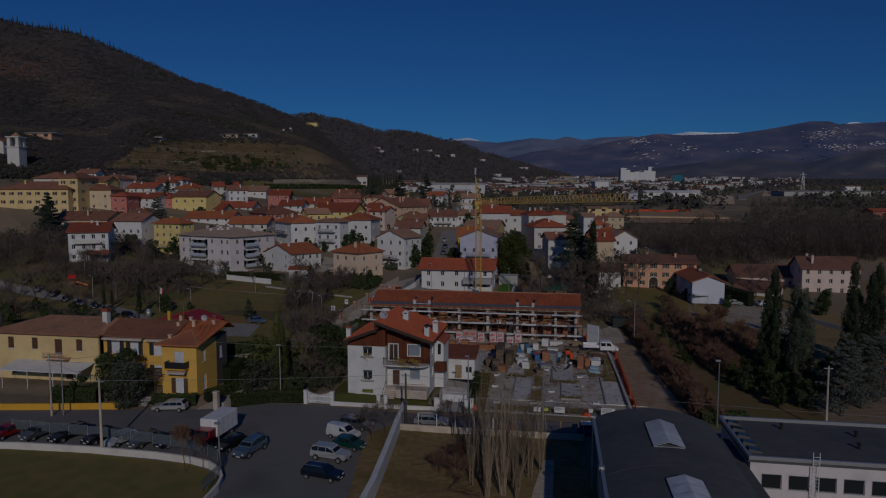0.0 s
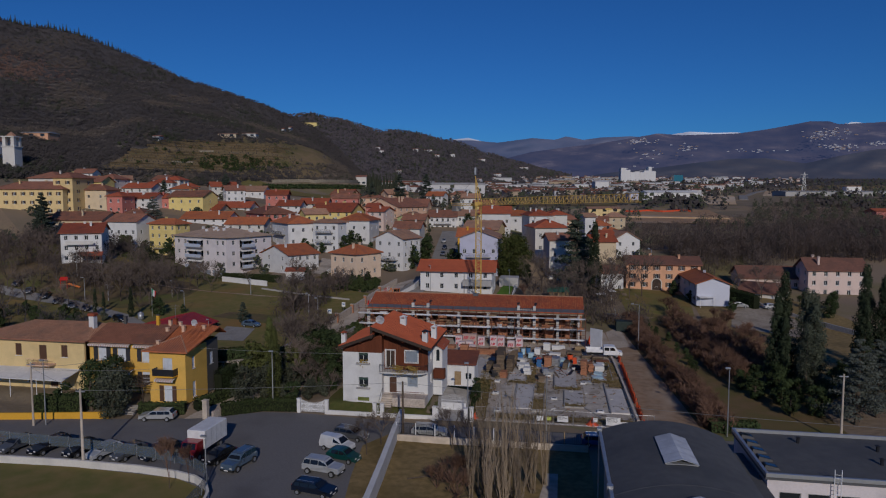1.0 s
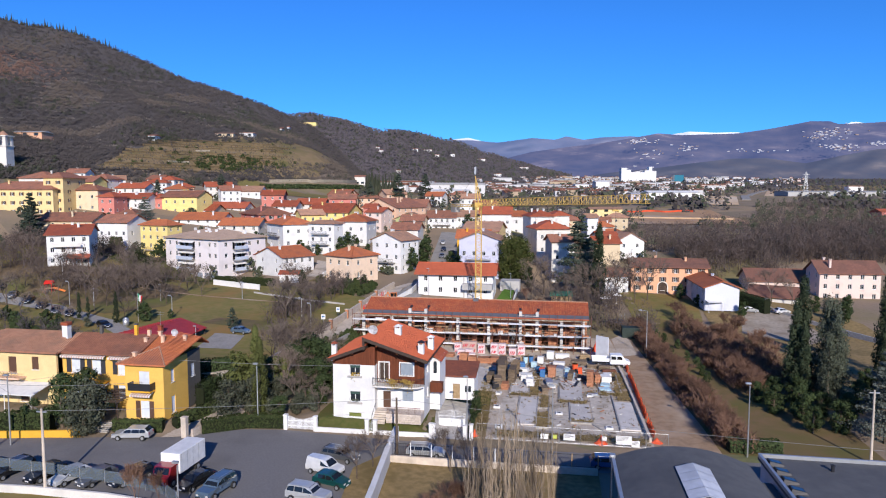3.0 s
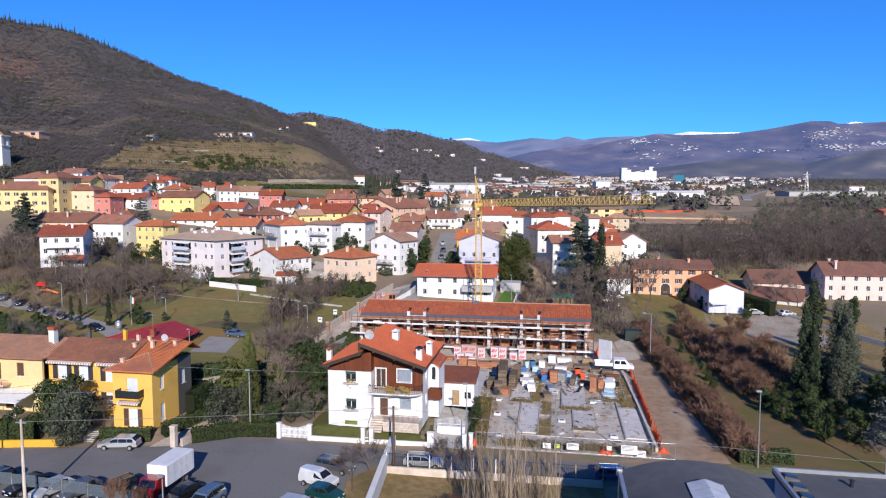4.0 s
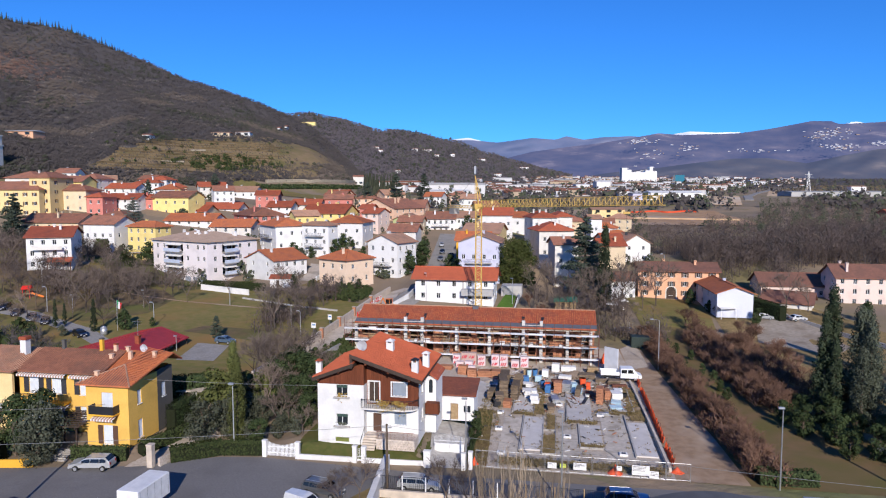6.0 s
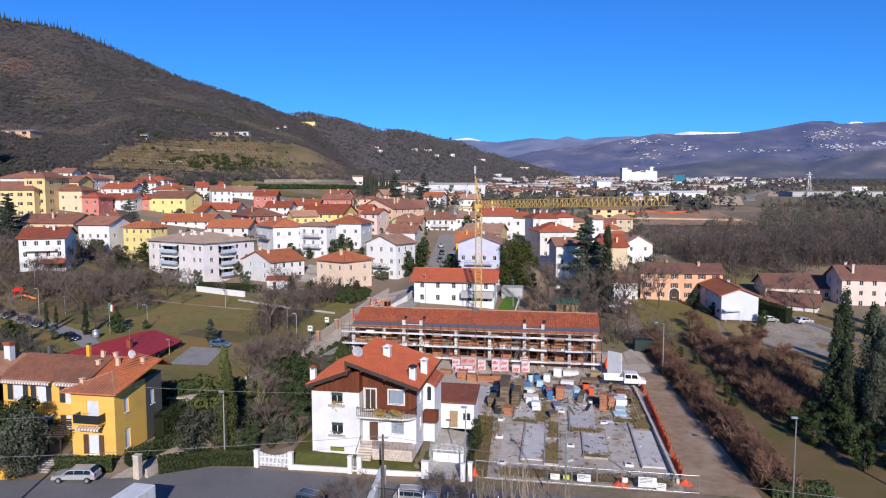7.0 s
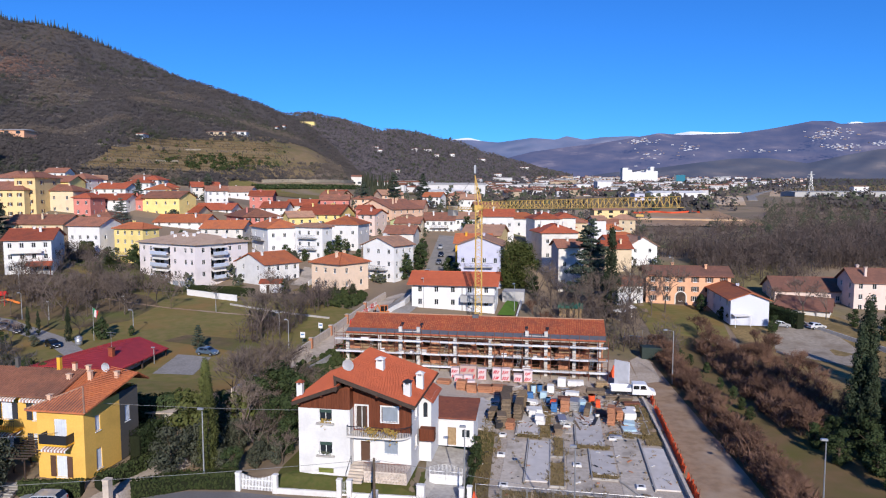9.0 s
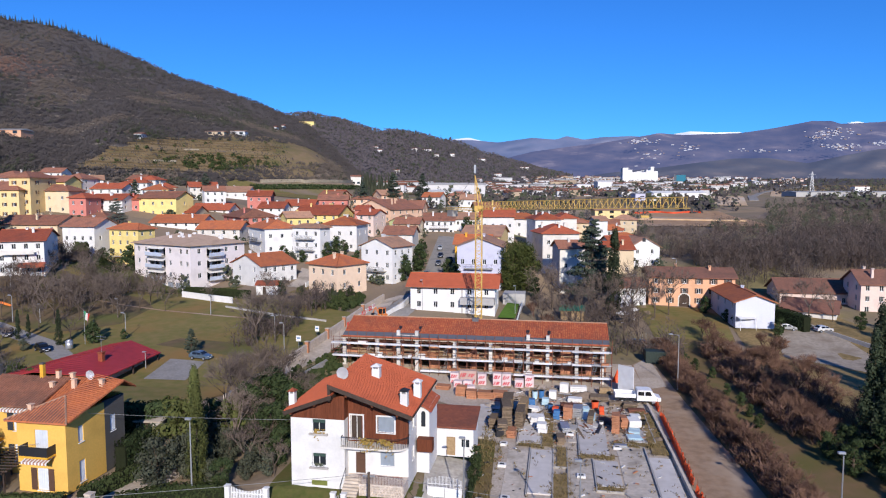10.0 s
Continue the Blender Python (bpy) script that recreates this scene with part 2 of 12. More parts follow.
# ---- mesh building ----
class B:
    """Collects vertices and faces of one mesh."""
    def __init__(self):
        self.v, self.f, self.m = [], [], []

    def add(self, vs, fs, m=0, T=None):
        k = len(self.v)
        self.v.extend([tuple(T @ Vector(p)) for p in vs] if T is not None else [tuple(p) for p in vs])
        self.f.extend([tuple(i + k for i in f) for f in fs])
        self.m.extend([m] * len(fs))

    def box(self, x0, y0, z0, x1, y1, z1, m=0, T=None):
        self.add([(x0, y0, z0), (x1, y0, z0), (x1, y1, z0), (x0, y1, z0), (x0, y0, z1), (x1, y0, z1), (x1, y1, z1), (x0, y1, z1)],
                 [(0, 3, 2, 1), (4, 5, 6, 7), (0, 1, 5, 4), (1, 2, 6, 5), (2, 3, 7, 6), (3, 0, 4, 7)], m, T)

    def slab(self, x0, y0, z0, x1, y1, z1, c=0.03, m=0, T=None):
        """A box with chamfered upright and top edges."""
        pts = [(x0 + c, y0), (x1 - c, y0), (x1, y0 + c), (x1, y1 - c), (x1 - c, y1), (x0 + c, y1), (x0, y1 - c), (x0, y0 + c)]
        cx, cy = (x0 + x1) / 2, (y0 + y1) / 2
        sx, sy = 1 - 2 * c / max(x1 - x0, 1e-6), 1 - 2 * c / max(y1 - y0, 1e-6)
        vs = [(x, y, z0) for x, y in pts] + [(x, y, z1 - c) for x, y in pts] + [(cx + (x - cx) * sx, cy + (y - cy) * sy, z1) for x, y in pts]
        fs = [tuple(reversed(range(8))), tuple(range(16, 24))]
        for r in (0, 8):
            fs += [(r + i, r + (i + 1) % 8, r + 8 + (i + 1) % 8, r + 8 + i) for i in range(8)]
        self.add(vs, fs, m, T)

    def tube(self, a, b, r0, r1=None, n=6, m=0, caps=True, T=None):
        a, b = Vector(a), Vector(b)
        r1 = r0 if r1 is None else r1
        d = (b - a)
        if d.length < 1e-6:
            return
        d.normalize()
        e = d.orthogonal().normalized()
        g = d.cross(e)
        vs = []
        for p, r in ((a, r0), (b, r1)):
            vs += [p + (e * math.cos(2 * math.pi * i / n) + g * math.sin(2 * math.pi * i / n)) * r for i in range(n)]
        fs = [(i, (i + 1) % n, n + (i + 1) % n, n + i) for i in range(n)]
        if caps:
            fs += [tuple(reversed(range(n))), tuple(range(n, 2 * n))]
        self.add(vs, fs, m, T)

    def prism(self, pts, z0, z1, m=0, T=None):
        n = len(pts)
        area = sum(pts[i][0] * pts[(i + 1) % n][1] - pts[(i + 1) % n][0] * pts[i][1] for i in range(n))
        pts = pts if area > 0 else pts[::-1]
        self.add([(x, y, z0) for x, y in pts] + [(x, y, z1) for x, y in pts],
                 [tuple(reversed(range(n))), tuple(range(n, 2 * n))] + [(i, (i + 1) % n, n + (i + 1) % n, n + i) for i in range(n)], m, T)

    def profile(self, pts, x0, x1, m=0, T=None):
        """Extrudes a profile of (y, z) points along x."""
        n = len(pts)
        self.add([(x0, y, z) for y, z in pts] + [(x1, y, z) for y, z in pts],
                 [tuple(reversed(range(n))), tuple(range(n, 2 * n))] + [(i, (i + 1) % n, n + (i + 1) % n, n + i) for i in range(n)], m, T)

    def ball(self, c, r, n=8, k=5, m=0, sz=1.0, T=None):
        vs = [(c[0], c[1], c[2] - r * sz)]
        for j in range(1, k):
            a = -math.pi / 2 + math.pi * j / k
            vs += [(c[0] + r * math.cos(a) * math.cos(2 * math.pi * i / n), c[1] + r * math.cos(a) * math.sin(2 * math.pi * i / n), c[2] + r * sz * math.sin(a)) for i in range(n)]
        vs.append((c[0], c[1], c[2] + r * sz))
        fs = [(0, 1 + (i + 1) % n, 1 + i) for i in range(n)]
        for j in range(k - 2):
            o = 1 + j * n
            fs += [(o + i, o + (i + 1) % n, o + n + (i + 1) % n, o + n + i) for i in range(n)]
        o, last = 1 + (k - 2) * n, len(vs) - 1
        fs += [(o + i, o + (i + 1) % n, last) for i in range(n)]
        self.add(vs, fs, m, T)

    def mesh(self, name, mats, smooth=False):
        me = bpy.data.meshes.new(name)
        me.from_pydata(self.v, [], self.f)
        for q in (mats if isinstance(mats, (list, tuple)) else [mats]):
            me.materials.append(M[q] if isinstance(q, str) else q)
        me.polygons.foreach_set("material_index", self.m)
        if smooth:
            me.polygons.foreach_set("use_smooth", [True] * len(self.f))
        me.update()
        return me

def part(name, b, mats, parent, label="", smooth=False, at=None):
    """Links a mesh as one object under a thing or a part."""
    ob = new(name, b if isinstance(b, bpy.types.Mesh) else b.mesh(name, mats, smooth))
    ob.parent = parent
    if at is not None:
        ob.matrix_basis = at
    return tagged(ob, label)

def thing(name, label, category, at=None, b=None, mats=None, group="", kind="", smooth=False):
    """A top-level thing: an Empty at its base, or a mesh of its own."""
    ob = new(name, (b if isinstance(b, bpy.types.Mesh) else b.mesh(name, mats, smooth)) if b is not None else None)
    if at is not None:
        ob.matrix_basis = at
    return tagged(ob, label, category, group, kind)

# ---- the lie of the land ----
CG, SG = math.cos(radians(YAW)), math.sin(radians(YAW))

def ease(a, b, x):
    s = np.clip((x - a) / (b - a), 0, 1)
    return s * s * (3 - 2 * s)

def lie(x, y):
    """Height of the ground; the valley climbs away from the camera, with wooded hills on the one side."""
    x, y = np.asarray(x, float), np.asarray(y, float)
    u, v = x * CG + y * SG, -x * SG + y * CG
    left = ease(62, 0, u)
    lo = np.interp(v, [0, 122, 150, 190, 215, 240, 262, 300, 350, 600, 1200, 2500, 4500], [0, 0, 1.6, 6, 10, 13.5, 17, 22, 25, 32, 50, 96, 190])
    hi = np.interp(v, [0, 150, 190, 225, 300, 500, 900, 1500, 2500, 4500], [0, 0, 2, 8, 11, 15, 28, 48, 94, 190])
    z = lo * left + hi * (1 - left)
    z = z + 0.10 * np.clip(-u - 70, 0, 130) * ease(170, 280, v) + 4.0 * ease(-78, -98, u) * ease(152, 178, v) * ease(222, 196, v) + 0.035 * np.clip(-12 - x, 0, 50) * ease(200, 140, y) * ease(-60, -10, y)
    z = z + 0.75 * ease(80.9, 83.2, y) * ease(112, 104, y) * ease(-14.5, -16.5, x) * ease(-34, -30, x) + 0.75 * ease(74.2, 76.2, y) * ease(110, 98, y) * ease(-43.5, -45.5, x) * ease(-100, -80, x)
    z = z + 1.2 * ease(150, 166, y) * ease(8, 18, x) * ease(260, 215, y) + 1.8 * ease(147, 157, y) * ease(192, 178, y) * ease(-42, -36, x) * ease(-4, -10, x)
    z = z - 3.2 * np.exp(-((x + 128) / 15) ** 2 - ((y - 197) / 14) ** 2)
    z = z - 3.0 * np.exp(-((x + 98) / 17) ** 2 - ((y - 182) / 13) ** 2)
    px = 784 + 1152 * u / np.maximum(v, 1)
    on = v > 60
    ridge = np.interp(px, [-600, -200, 0, 50, 100, 150, 200, 250, 300, 350, 400, 450, 500, 560, 640, 700], [-132, -32, 35, 46, 55, 68, 85, 104, 126, 149, 169, 187, 203, 228, 304, 347])
    far, foot = np.interp(px, [-400, 0, 200, 400, 640], [660, 720, 800, 800, 720]), np.interp(px, [-400, 0, 200, 400, 640], [250, 300, 350, 400, 480])
    s = np.clip((v - foot) / (far - foot), 0, 1)
    top = np.maximum(28 + (348 - ridge) / 1152 * far, 0)
    h1 = z + (top - z) * (0.55 * s + 0.45 * s ** 2) - np.clip(v - far, 0, 900) * 0.12
    knoll = ease(170, 260, px) * ease(660, 560, px)
    h1 = h1 + knoll * 13 * ease(0.0, 0.28, s) * ease(0.75, 0.35, s)
    ridge2 = np.interp(px, [200, 480, 560, 620, 680, 740, 800, 860, 930, 1010], [221, 210, 207, 217, 234, 238, 251, 273, 291, 314])
    far2, foot2 = np.interp(px, [400, 700, 900], [1350, 1700, 2500]), np.interp(px, [400, 700, 900], [820, 1000, 1500])
    s2 = np.clip((v - foot2) / (far2 - foot2), 0, 1)
    h2 = z + (np.maximum(28 + (348 - ridge2) / 1152 * far2, 0) - z) * s2 ** 1.2 - np.clip(v - far2, 0, 1200) * 0.12
    h2 = np.where(px < 1010, h2, z)
    out = np.where(on, np.maximum(z, np.maximum(np.where(s > 0, h1, z), np.where(s2 > 0, h2, z))), z)
    k = np.clip((out - z) / 40, 0, 1)
    fold = np.sin(x / 61 + 1.3 * np.sin(y / 83)) + 0.7 * np.sin(y / 37 + 1.1 * np.sin(x / 29 + 2)) + 0.45 * np.sin((x + y) / 17 + np.sin(y / 13))
    return out + k * 2.2 * fold

def gz(x, y):
    return float(lie(x, y))

def level(x, y):
    """Draws a place on the rising ground beside the street a little nearer, as its height asks."""
    k = 1 - 0.035 * min(max(-12 - x, 0), 50) * float(ease(118, 100, y)) / 28
    return -1.5 + (x + 1.5) * k, 12 + (y - 12) * k

def drawn_in(k):
    """Scales a house on the raised side of the street about the view point."""
    e = Vector((-2.9, 24.2, 28.55))
    return Matrix.Translation(e) @ Matrix.Scale(k, 4) @ Matrix.Translation(-e)

def land_sheet():
    """One sheet of ground in rings about the camera's start, finer in front, out to the horizon."""
    mid = np.radians(90 + YAW)
    ang = np.concatenate([np.radians(np.arange(-46, 46.01, 0.4)), np.radians(np.arange(48, 313, 4.0))]) + mid
    rad = np.unique(np.concatenate([np.geomspace(4, 70, 80), np.arange(71, 126, 1.1), np.geomspace(127, 640, 52), np.arange(646, 1010, 7.0), np.geomspace(1015, 4900, 56)]))
    A, R = np.meshgrid(ang, rad)
    X, Y = R * np.cos(A), R * np.sin(A)
    Z = lie(X, Y)
    n, m = len(ang), len(rad)
    vs = [(0, 0, 0)] + list(zip(X.ravel(), Y.ravel(), (Z - 0.02).ravel()))
    fs = [(0, 1 + i, 1 + (i + 1) % n) for i in range(n)]
    for j in range(m - 1):
        o = 1 + j * n
        fs += [(o + i, o + n + i, o + n + (i + 1) % n, o + (i + 1) % n) for i in range(n)]
    b = B()
    b.v, b.f, b.m = vs, fs, [0] * len(fs)
    return b

def land_mat():
    """Winter fields in patches, dry grass and bare soil, darker scrub on the slopes."""
    m, nt, p = nodes_of("winter_fields")
    N, L = nt.nodes.new, nt.links.new
    geo = N("ShaderNodeNewGeometry")
    vor, n1, n2 = N("ShaderNodeTexVoronoi"), N("ShaderNodeTexNoise"), N("ShaderNodeTexNoise")
    mp = N("ShaderNodeMapping")
    mp.inputs["Scale"].default_value, mp.inputs["Rotation"].default_value = (0.012, 0.022, 0.0), (0, 0, 0.5)
    L(geo.outputs["Position"], mp.inputs["Vector"]), L(mp.outputs[0], vor.inputs["Vector"])
    vor.inputs["Scale"].default_value = 1.0
    for q, s in ((n1, 0.9), (n2, 0.035)):
        q.inputs["Scale"].default_value, q.inputs["Detail"].default_value = s, 6
        L(geo.outputs["Position"], q.inputs["Vector"])
    sep, ramp = N("ShaderNodeSeparateColor"), N("ShaderNodeValToRGB")
    L(vor.outputs["Color"], sep.inputs[0]), L(sep.outputs[0], ramp.inputs[0])
    ramp.color_ramp.interpolation = "CONSTANT"
    els = ramp.color_ramp.elements
    for k, (pos, c) in enumerate(((0.0, (0.25, 0.21, 0.10)), (0.3, (0.35, 0.26, 0.165)), (0.55, (0.25, 0.20, 0.135)), (0.75, (0.42, 0.32, 0.21)), (0.9, (0.19, 0.20, 0.09)))):
        e = els[k] if k < 2 else els.new(pos)
        e.position, e.color = pos, (*c, 1)
    a, b = N("ShaderNodeMix"), N("ShaderNodeMix")
    a.data_type = b.data_type = "RGBA"
    a.blend_type, b.blend_type = "MULTIPLY", "MIX"
    a.inputs[0].default_value = 0.35
    L(ramp.outputs[0], a.inputs[6]), L(n1.outputs[0], a.inputs[7])
    b.inputs[7].default_value = (0.25, 0.19, 0.135, 1)
    r = N("ShaderNodeMapRange")
    r.inputs["From Min"].default_value, r.inputs["From Max"].default_value = 0.42, 0.6
    L(n2.outputs[0], r.inputs[0]), L(r.outputs[0], b.inputs[0]), L(a.outputs[2], b.inputs[6])
    up, lift, c = N("ShaderNodeSeparateXYZ"), N("ShaderNodeMapRange"), N("ShaderNodeMix")
    c.data_type = "RGBA"
    lift.inputs["From Min"].default_value, lift.inputs["From Max"].default_value = 40, 54
    c.inputs[7].default_value = (0.088, 0.079, 0.075, 1)
    L(geo.outputs["Position"], up.inputs[0]), L(up.outputs[2], lift.inputs[0]), L(lift.outputs[0], c.inputs[0])
    L(b.outputs[2], c.inputs[6]), L(c.outputs[2], p.inputs["Base Color"])
    p.inputs["Roughness"].default_value, p.inputs["Specular IOR Level"].default_value = 0.95, 0.1
    bp = N("ShaderNodeBump")
    bp.inputs["Strength"].default_value, bp.inputs["Distance"].default_value = 0.6, 0.3
    L(n1.outputs[0], bp.inputs["Height"]), L(bp.outputs[0], p.inputs["Normal"])
    return m

M["land"] = land_mat()
thing("ground", "winter fields and scrub with dry grass and bare soil", "ground", b=land_sheet(), mats="land", kind="structure", smooth=True)

def patch(name, label, category, pts, material, lift=0.03, step=6.0, kind="structure"):
    """A surface laid over the land inside the outline pts."""
    bm = bmesh.new()
    bm.faces.new([bm.verts.new((*level(x, y), 0)) for x, y in pts])
    bmesh.ops.triangulate(bm, faces=bm.faces[:])
    for _ in range(8):
        long = [e for e in bm.edges if e.calc_length() > step]
        if not long:
            break
        bmesh.ops.subdivide_edges(bm, edges=long, cuts=1)
        bmesh.ops.triangulate(bm, faces=[f for f in bm.faces if len(f.verts) > 3])
    for q in bm.verts:
        q.co.z = gz(q.co.x, q.co.y) + lift
    bmesh.ops.recalc_face_normals(bm, faces=bm.faces[:])
    if sum(f.normal.z for f in bm.faces) < 0:
        bmesh.ops.reverse_faces(bm, faces=bm.faces[:])
    me = bpy.data.meshes.new(name)
    bm.to_mesh(me)
    bm.free()
    me.materials.append(M[material])
    return tagged(new(name, me), label, category, "", kind)

# ---- houses ----
def panel(b, length, height, holes, T, m=0, thick=0.3, peak=0.0, off=0.0):
    """A wall in its own x-z plane, outside at y = 0, with real openings; peak: height of a gable above it."""
    xs = sorted({0.0, length, *[v for h in holes for v in h[:2]]})
    zs = sorted({0.0, height, *[v for h in holes for v in h[2:]]})
    solid = lambda x, z: not any(h[0] < x < h[1] and h[2] < z < h[3] for h in holes)
    for x0, x1 in zip(xs, xs[1:]):
        for z0, z1 in zip(zs, zs[1:]):
            if solid((x0 + x1) / 2, (z0 + z1) / 2):
                b.add([(x0, 0, z0), (x1, 0, z0), (x1, 0, z1), (x0, 0, z1), (x0, thick, z0), (x1, thick, z0), (x1, thick, z1), (x0, thick, z1)],
                      [(0, 1, 2, 3), (5, 4, 7, 6)], m, T)
    for x0, x1, z0, z1 in holes:
        b.add([(x0, 0, z0), (x1, 0, z0), (x1, 0, z1), (x0, 0, z1), (x0, thick, z0), (x1, thick, z0), (x1, thick, z1), (x0, thick, z1)],
              [(0, 4, 5, 1), (1, 5, 6, 2), (2, 6, 7, 3), (3, 7, 4, 0)], m, T)
    b.add([(0, 0, height), (length, 0, height), (length, thick, height), (0, thick, height), (0, 0, 0), (0, thick, 0), (length, 0, 0), (length, thick, 0)],
          [(0, 1, 2, 3), (4, 0, 3, 5), (1, 6, 7, 2)], m, T)
    if peak:
        b.prism([(0, height), (length, height), (length / 2 + off, height + peak)], 0, thick, m, T @ Matrix(((1, 0, 0, 0), (0, 0, -1, thick), (0, 1, 0, 0), (0, 0, 0, 1))))

def slope(b, p, q, r, s, thick, m=0):
    """One roof slope: eave p-q, ridge s-r, with thickness below."""
    vs = [Vector(k) for k in (p, q, r, s)]
    dn = Vector((0, 0, -thick))
    b.add(vs + [k + dn for k in vs], [(0, 1, 2, 3), (7, 6, 5, 4), (0, 4, 5, 1), (1, 5, 6, 2), (2, 6, 7, 3), (3, 7, 4, 0)], m)

def tile_rows(b, p, q, r, s, gap=0.32, rad=0.075, m=0):
    """Rows of half-round tiles running up a slope from the eave p-q to the ridge s-r."""
    p, q, r, s = map(Vector, (p, q, r, s))
    n = max(2, int((q - p).length / gap))
    up = (q - p).cross(s - p).normalized()
    side = (q - p).normalized()
    e0, e1 = (s - p).dot(side), (q - r).dot(side)
    L = (q - p).length
    rise = (s - p) - side * e0
    for i in range(n):
        x = (i + 0.5) / n * L
        k = 1.0
        if e0 > 0.01 and x < e0:
            k = x / e0
        if e1 > 0.01 and L - x < e1:
            k = min(k, (L - x) / e1)
        a, c = p + side * x, p + side * x + rise * k
        w = side * rad
        b.add([a - w, a - w * 0.6 + up * rad * 0.9, a + w * 0.6 + up * rad * 0.9, a + w, c - w, c - w * 0.6 + up * rad * 0.9, c + w * 0.6 + up * rad * 0.9, c + w],
              [(0, 1, 5, 4), (1, 2, 6, 5), (2, 3, 7, 6), (0, 3, 2, 1), (4, 5, 6, 7)], m)

WINDOWS = {}
def window_meshes(w, h):
    key = (w, h)
    if key not in WINDOWS:
        f, g, s = B(), B(), B()
        t = 0.07
        for x0, z0, x1, z1 in ((0, 0, w, t), (0, h - t, w, h), (0, t, t, h - t), (w - t, t, w, h - t), (w / 2 - t / 2, t, w / 2 + t / 2, h - t)):
            f.box(x0, 0.13, z0, x1, 0.19, z1)
        f.slab(-0.08, -0.08, -0.07, w + 0.08, 0.13, -0.005, 0.015)
        g.box(t, 0.155, t, w - t, 0.165, h - t)
        sw = w / 2
        n = int(h / 0.12)
        saw = [(-0.015, 0), (-0.015, h)] + [q for k in range(n, 0, -1) for q in ((-0.045, h * k / n), (-0.07, h * (k - 0.8) / n))]
        s.prism(saw, 0, sw, 0, Matrix(((0, 0, 1, 0), (1, 0, 0, 0), (0, 1, 0, 0), (0, 0, 0, 1))))
        WINDOWS[key] = (f.mesh("window", "frame_white"), g.mesh("pane", "glass"), {k: s.mesh("shutter", k) for k in ("shutter_green", "shutter_brown", "shutter_dark")})
    return WINDOWS[key]

def place_windows(root, holes, T, shutters, doors=()):
    for x0, x1, z0, z1 in holes:
        w, h = round(x1 - x0, 2), round(z1 - z0, 2)
        f, g, s = window_meshes(w, h)
        o = part("window", f, None, root, at=T @ Matrix.Translation((x0, 0, z0)))
        part("pane", g, None, o)
        if shutters:
            for k in (-w / 2 - 0.02, w + 0.02):
                part("shutter", s[shutters], None, o, at=Matrix.Translation((k, 0, 0)))

def rows_of(n, length, storeys, h, ww=0.88, wh=1.22, base=0.0, sill=0.95):
    out = []
    if n < 1:
        return out
    lv = (h - base) / storeys
    for k in range(storeys):
        z = base + k * lv + sill * min(1, lv / 3)
        hh = min(wh, lv * 0.55)
        for i in range(n):
            x = length * (i + 0.5) / n
            out.append((round(x - ww / 2, 2), round(x + ww / 2, 2), round(z, 2), round(z + hh, 2)))
    return out

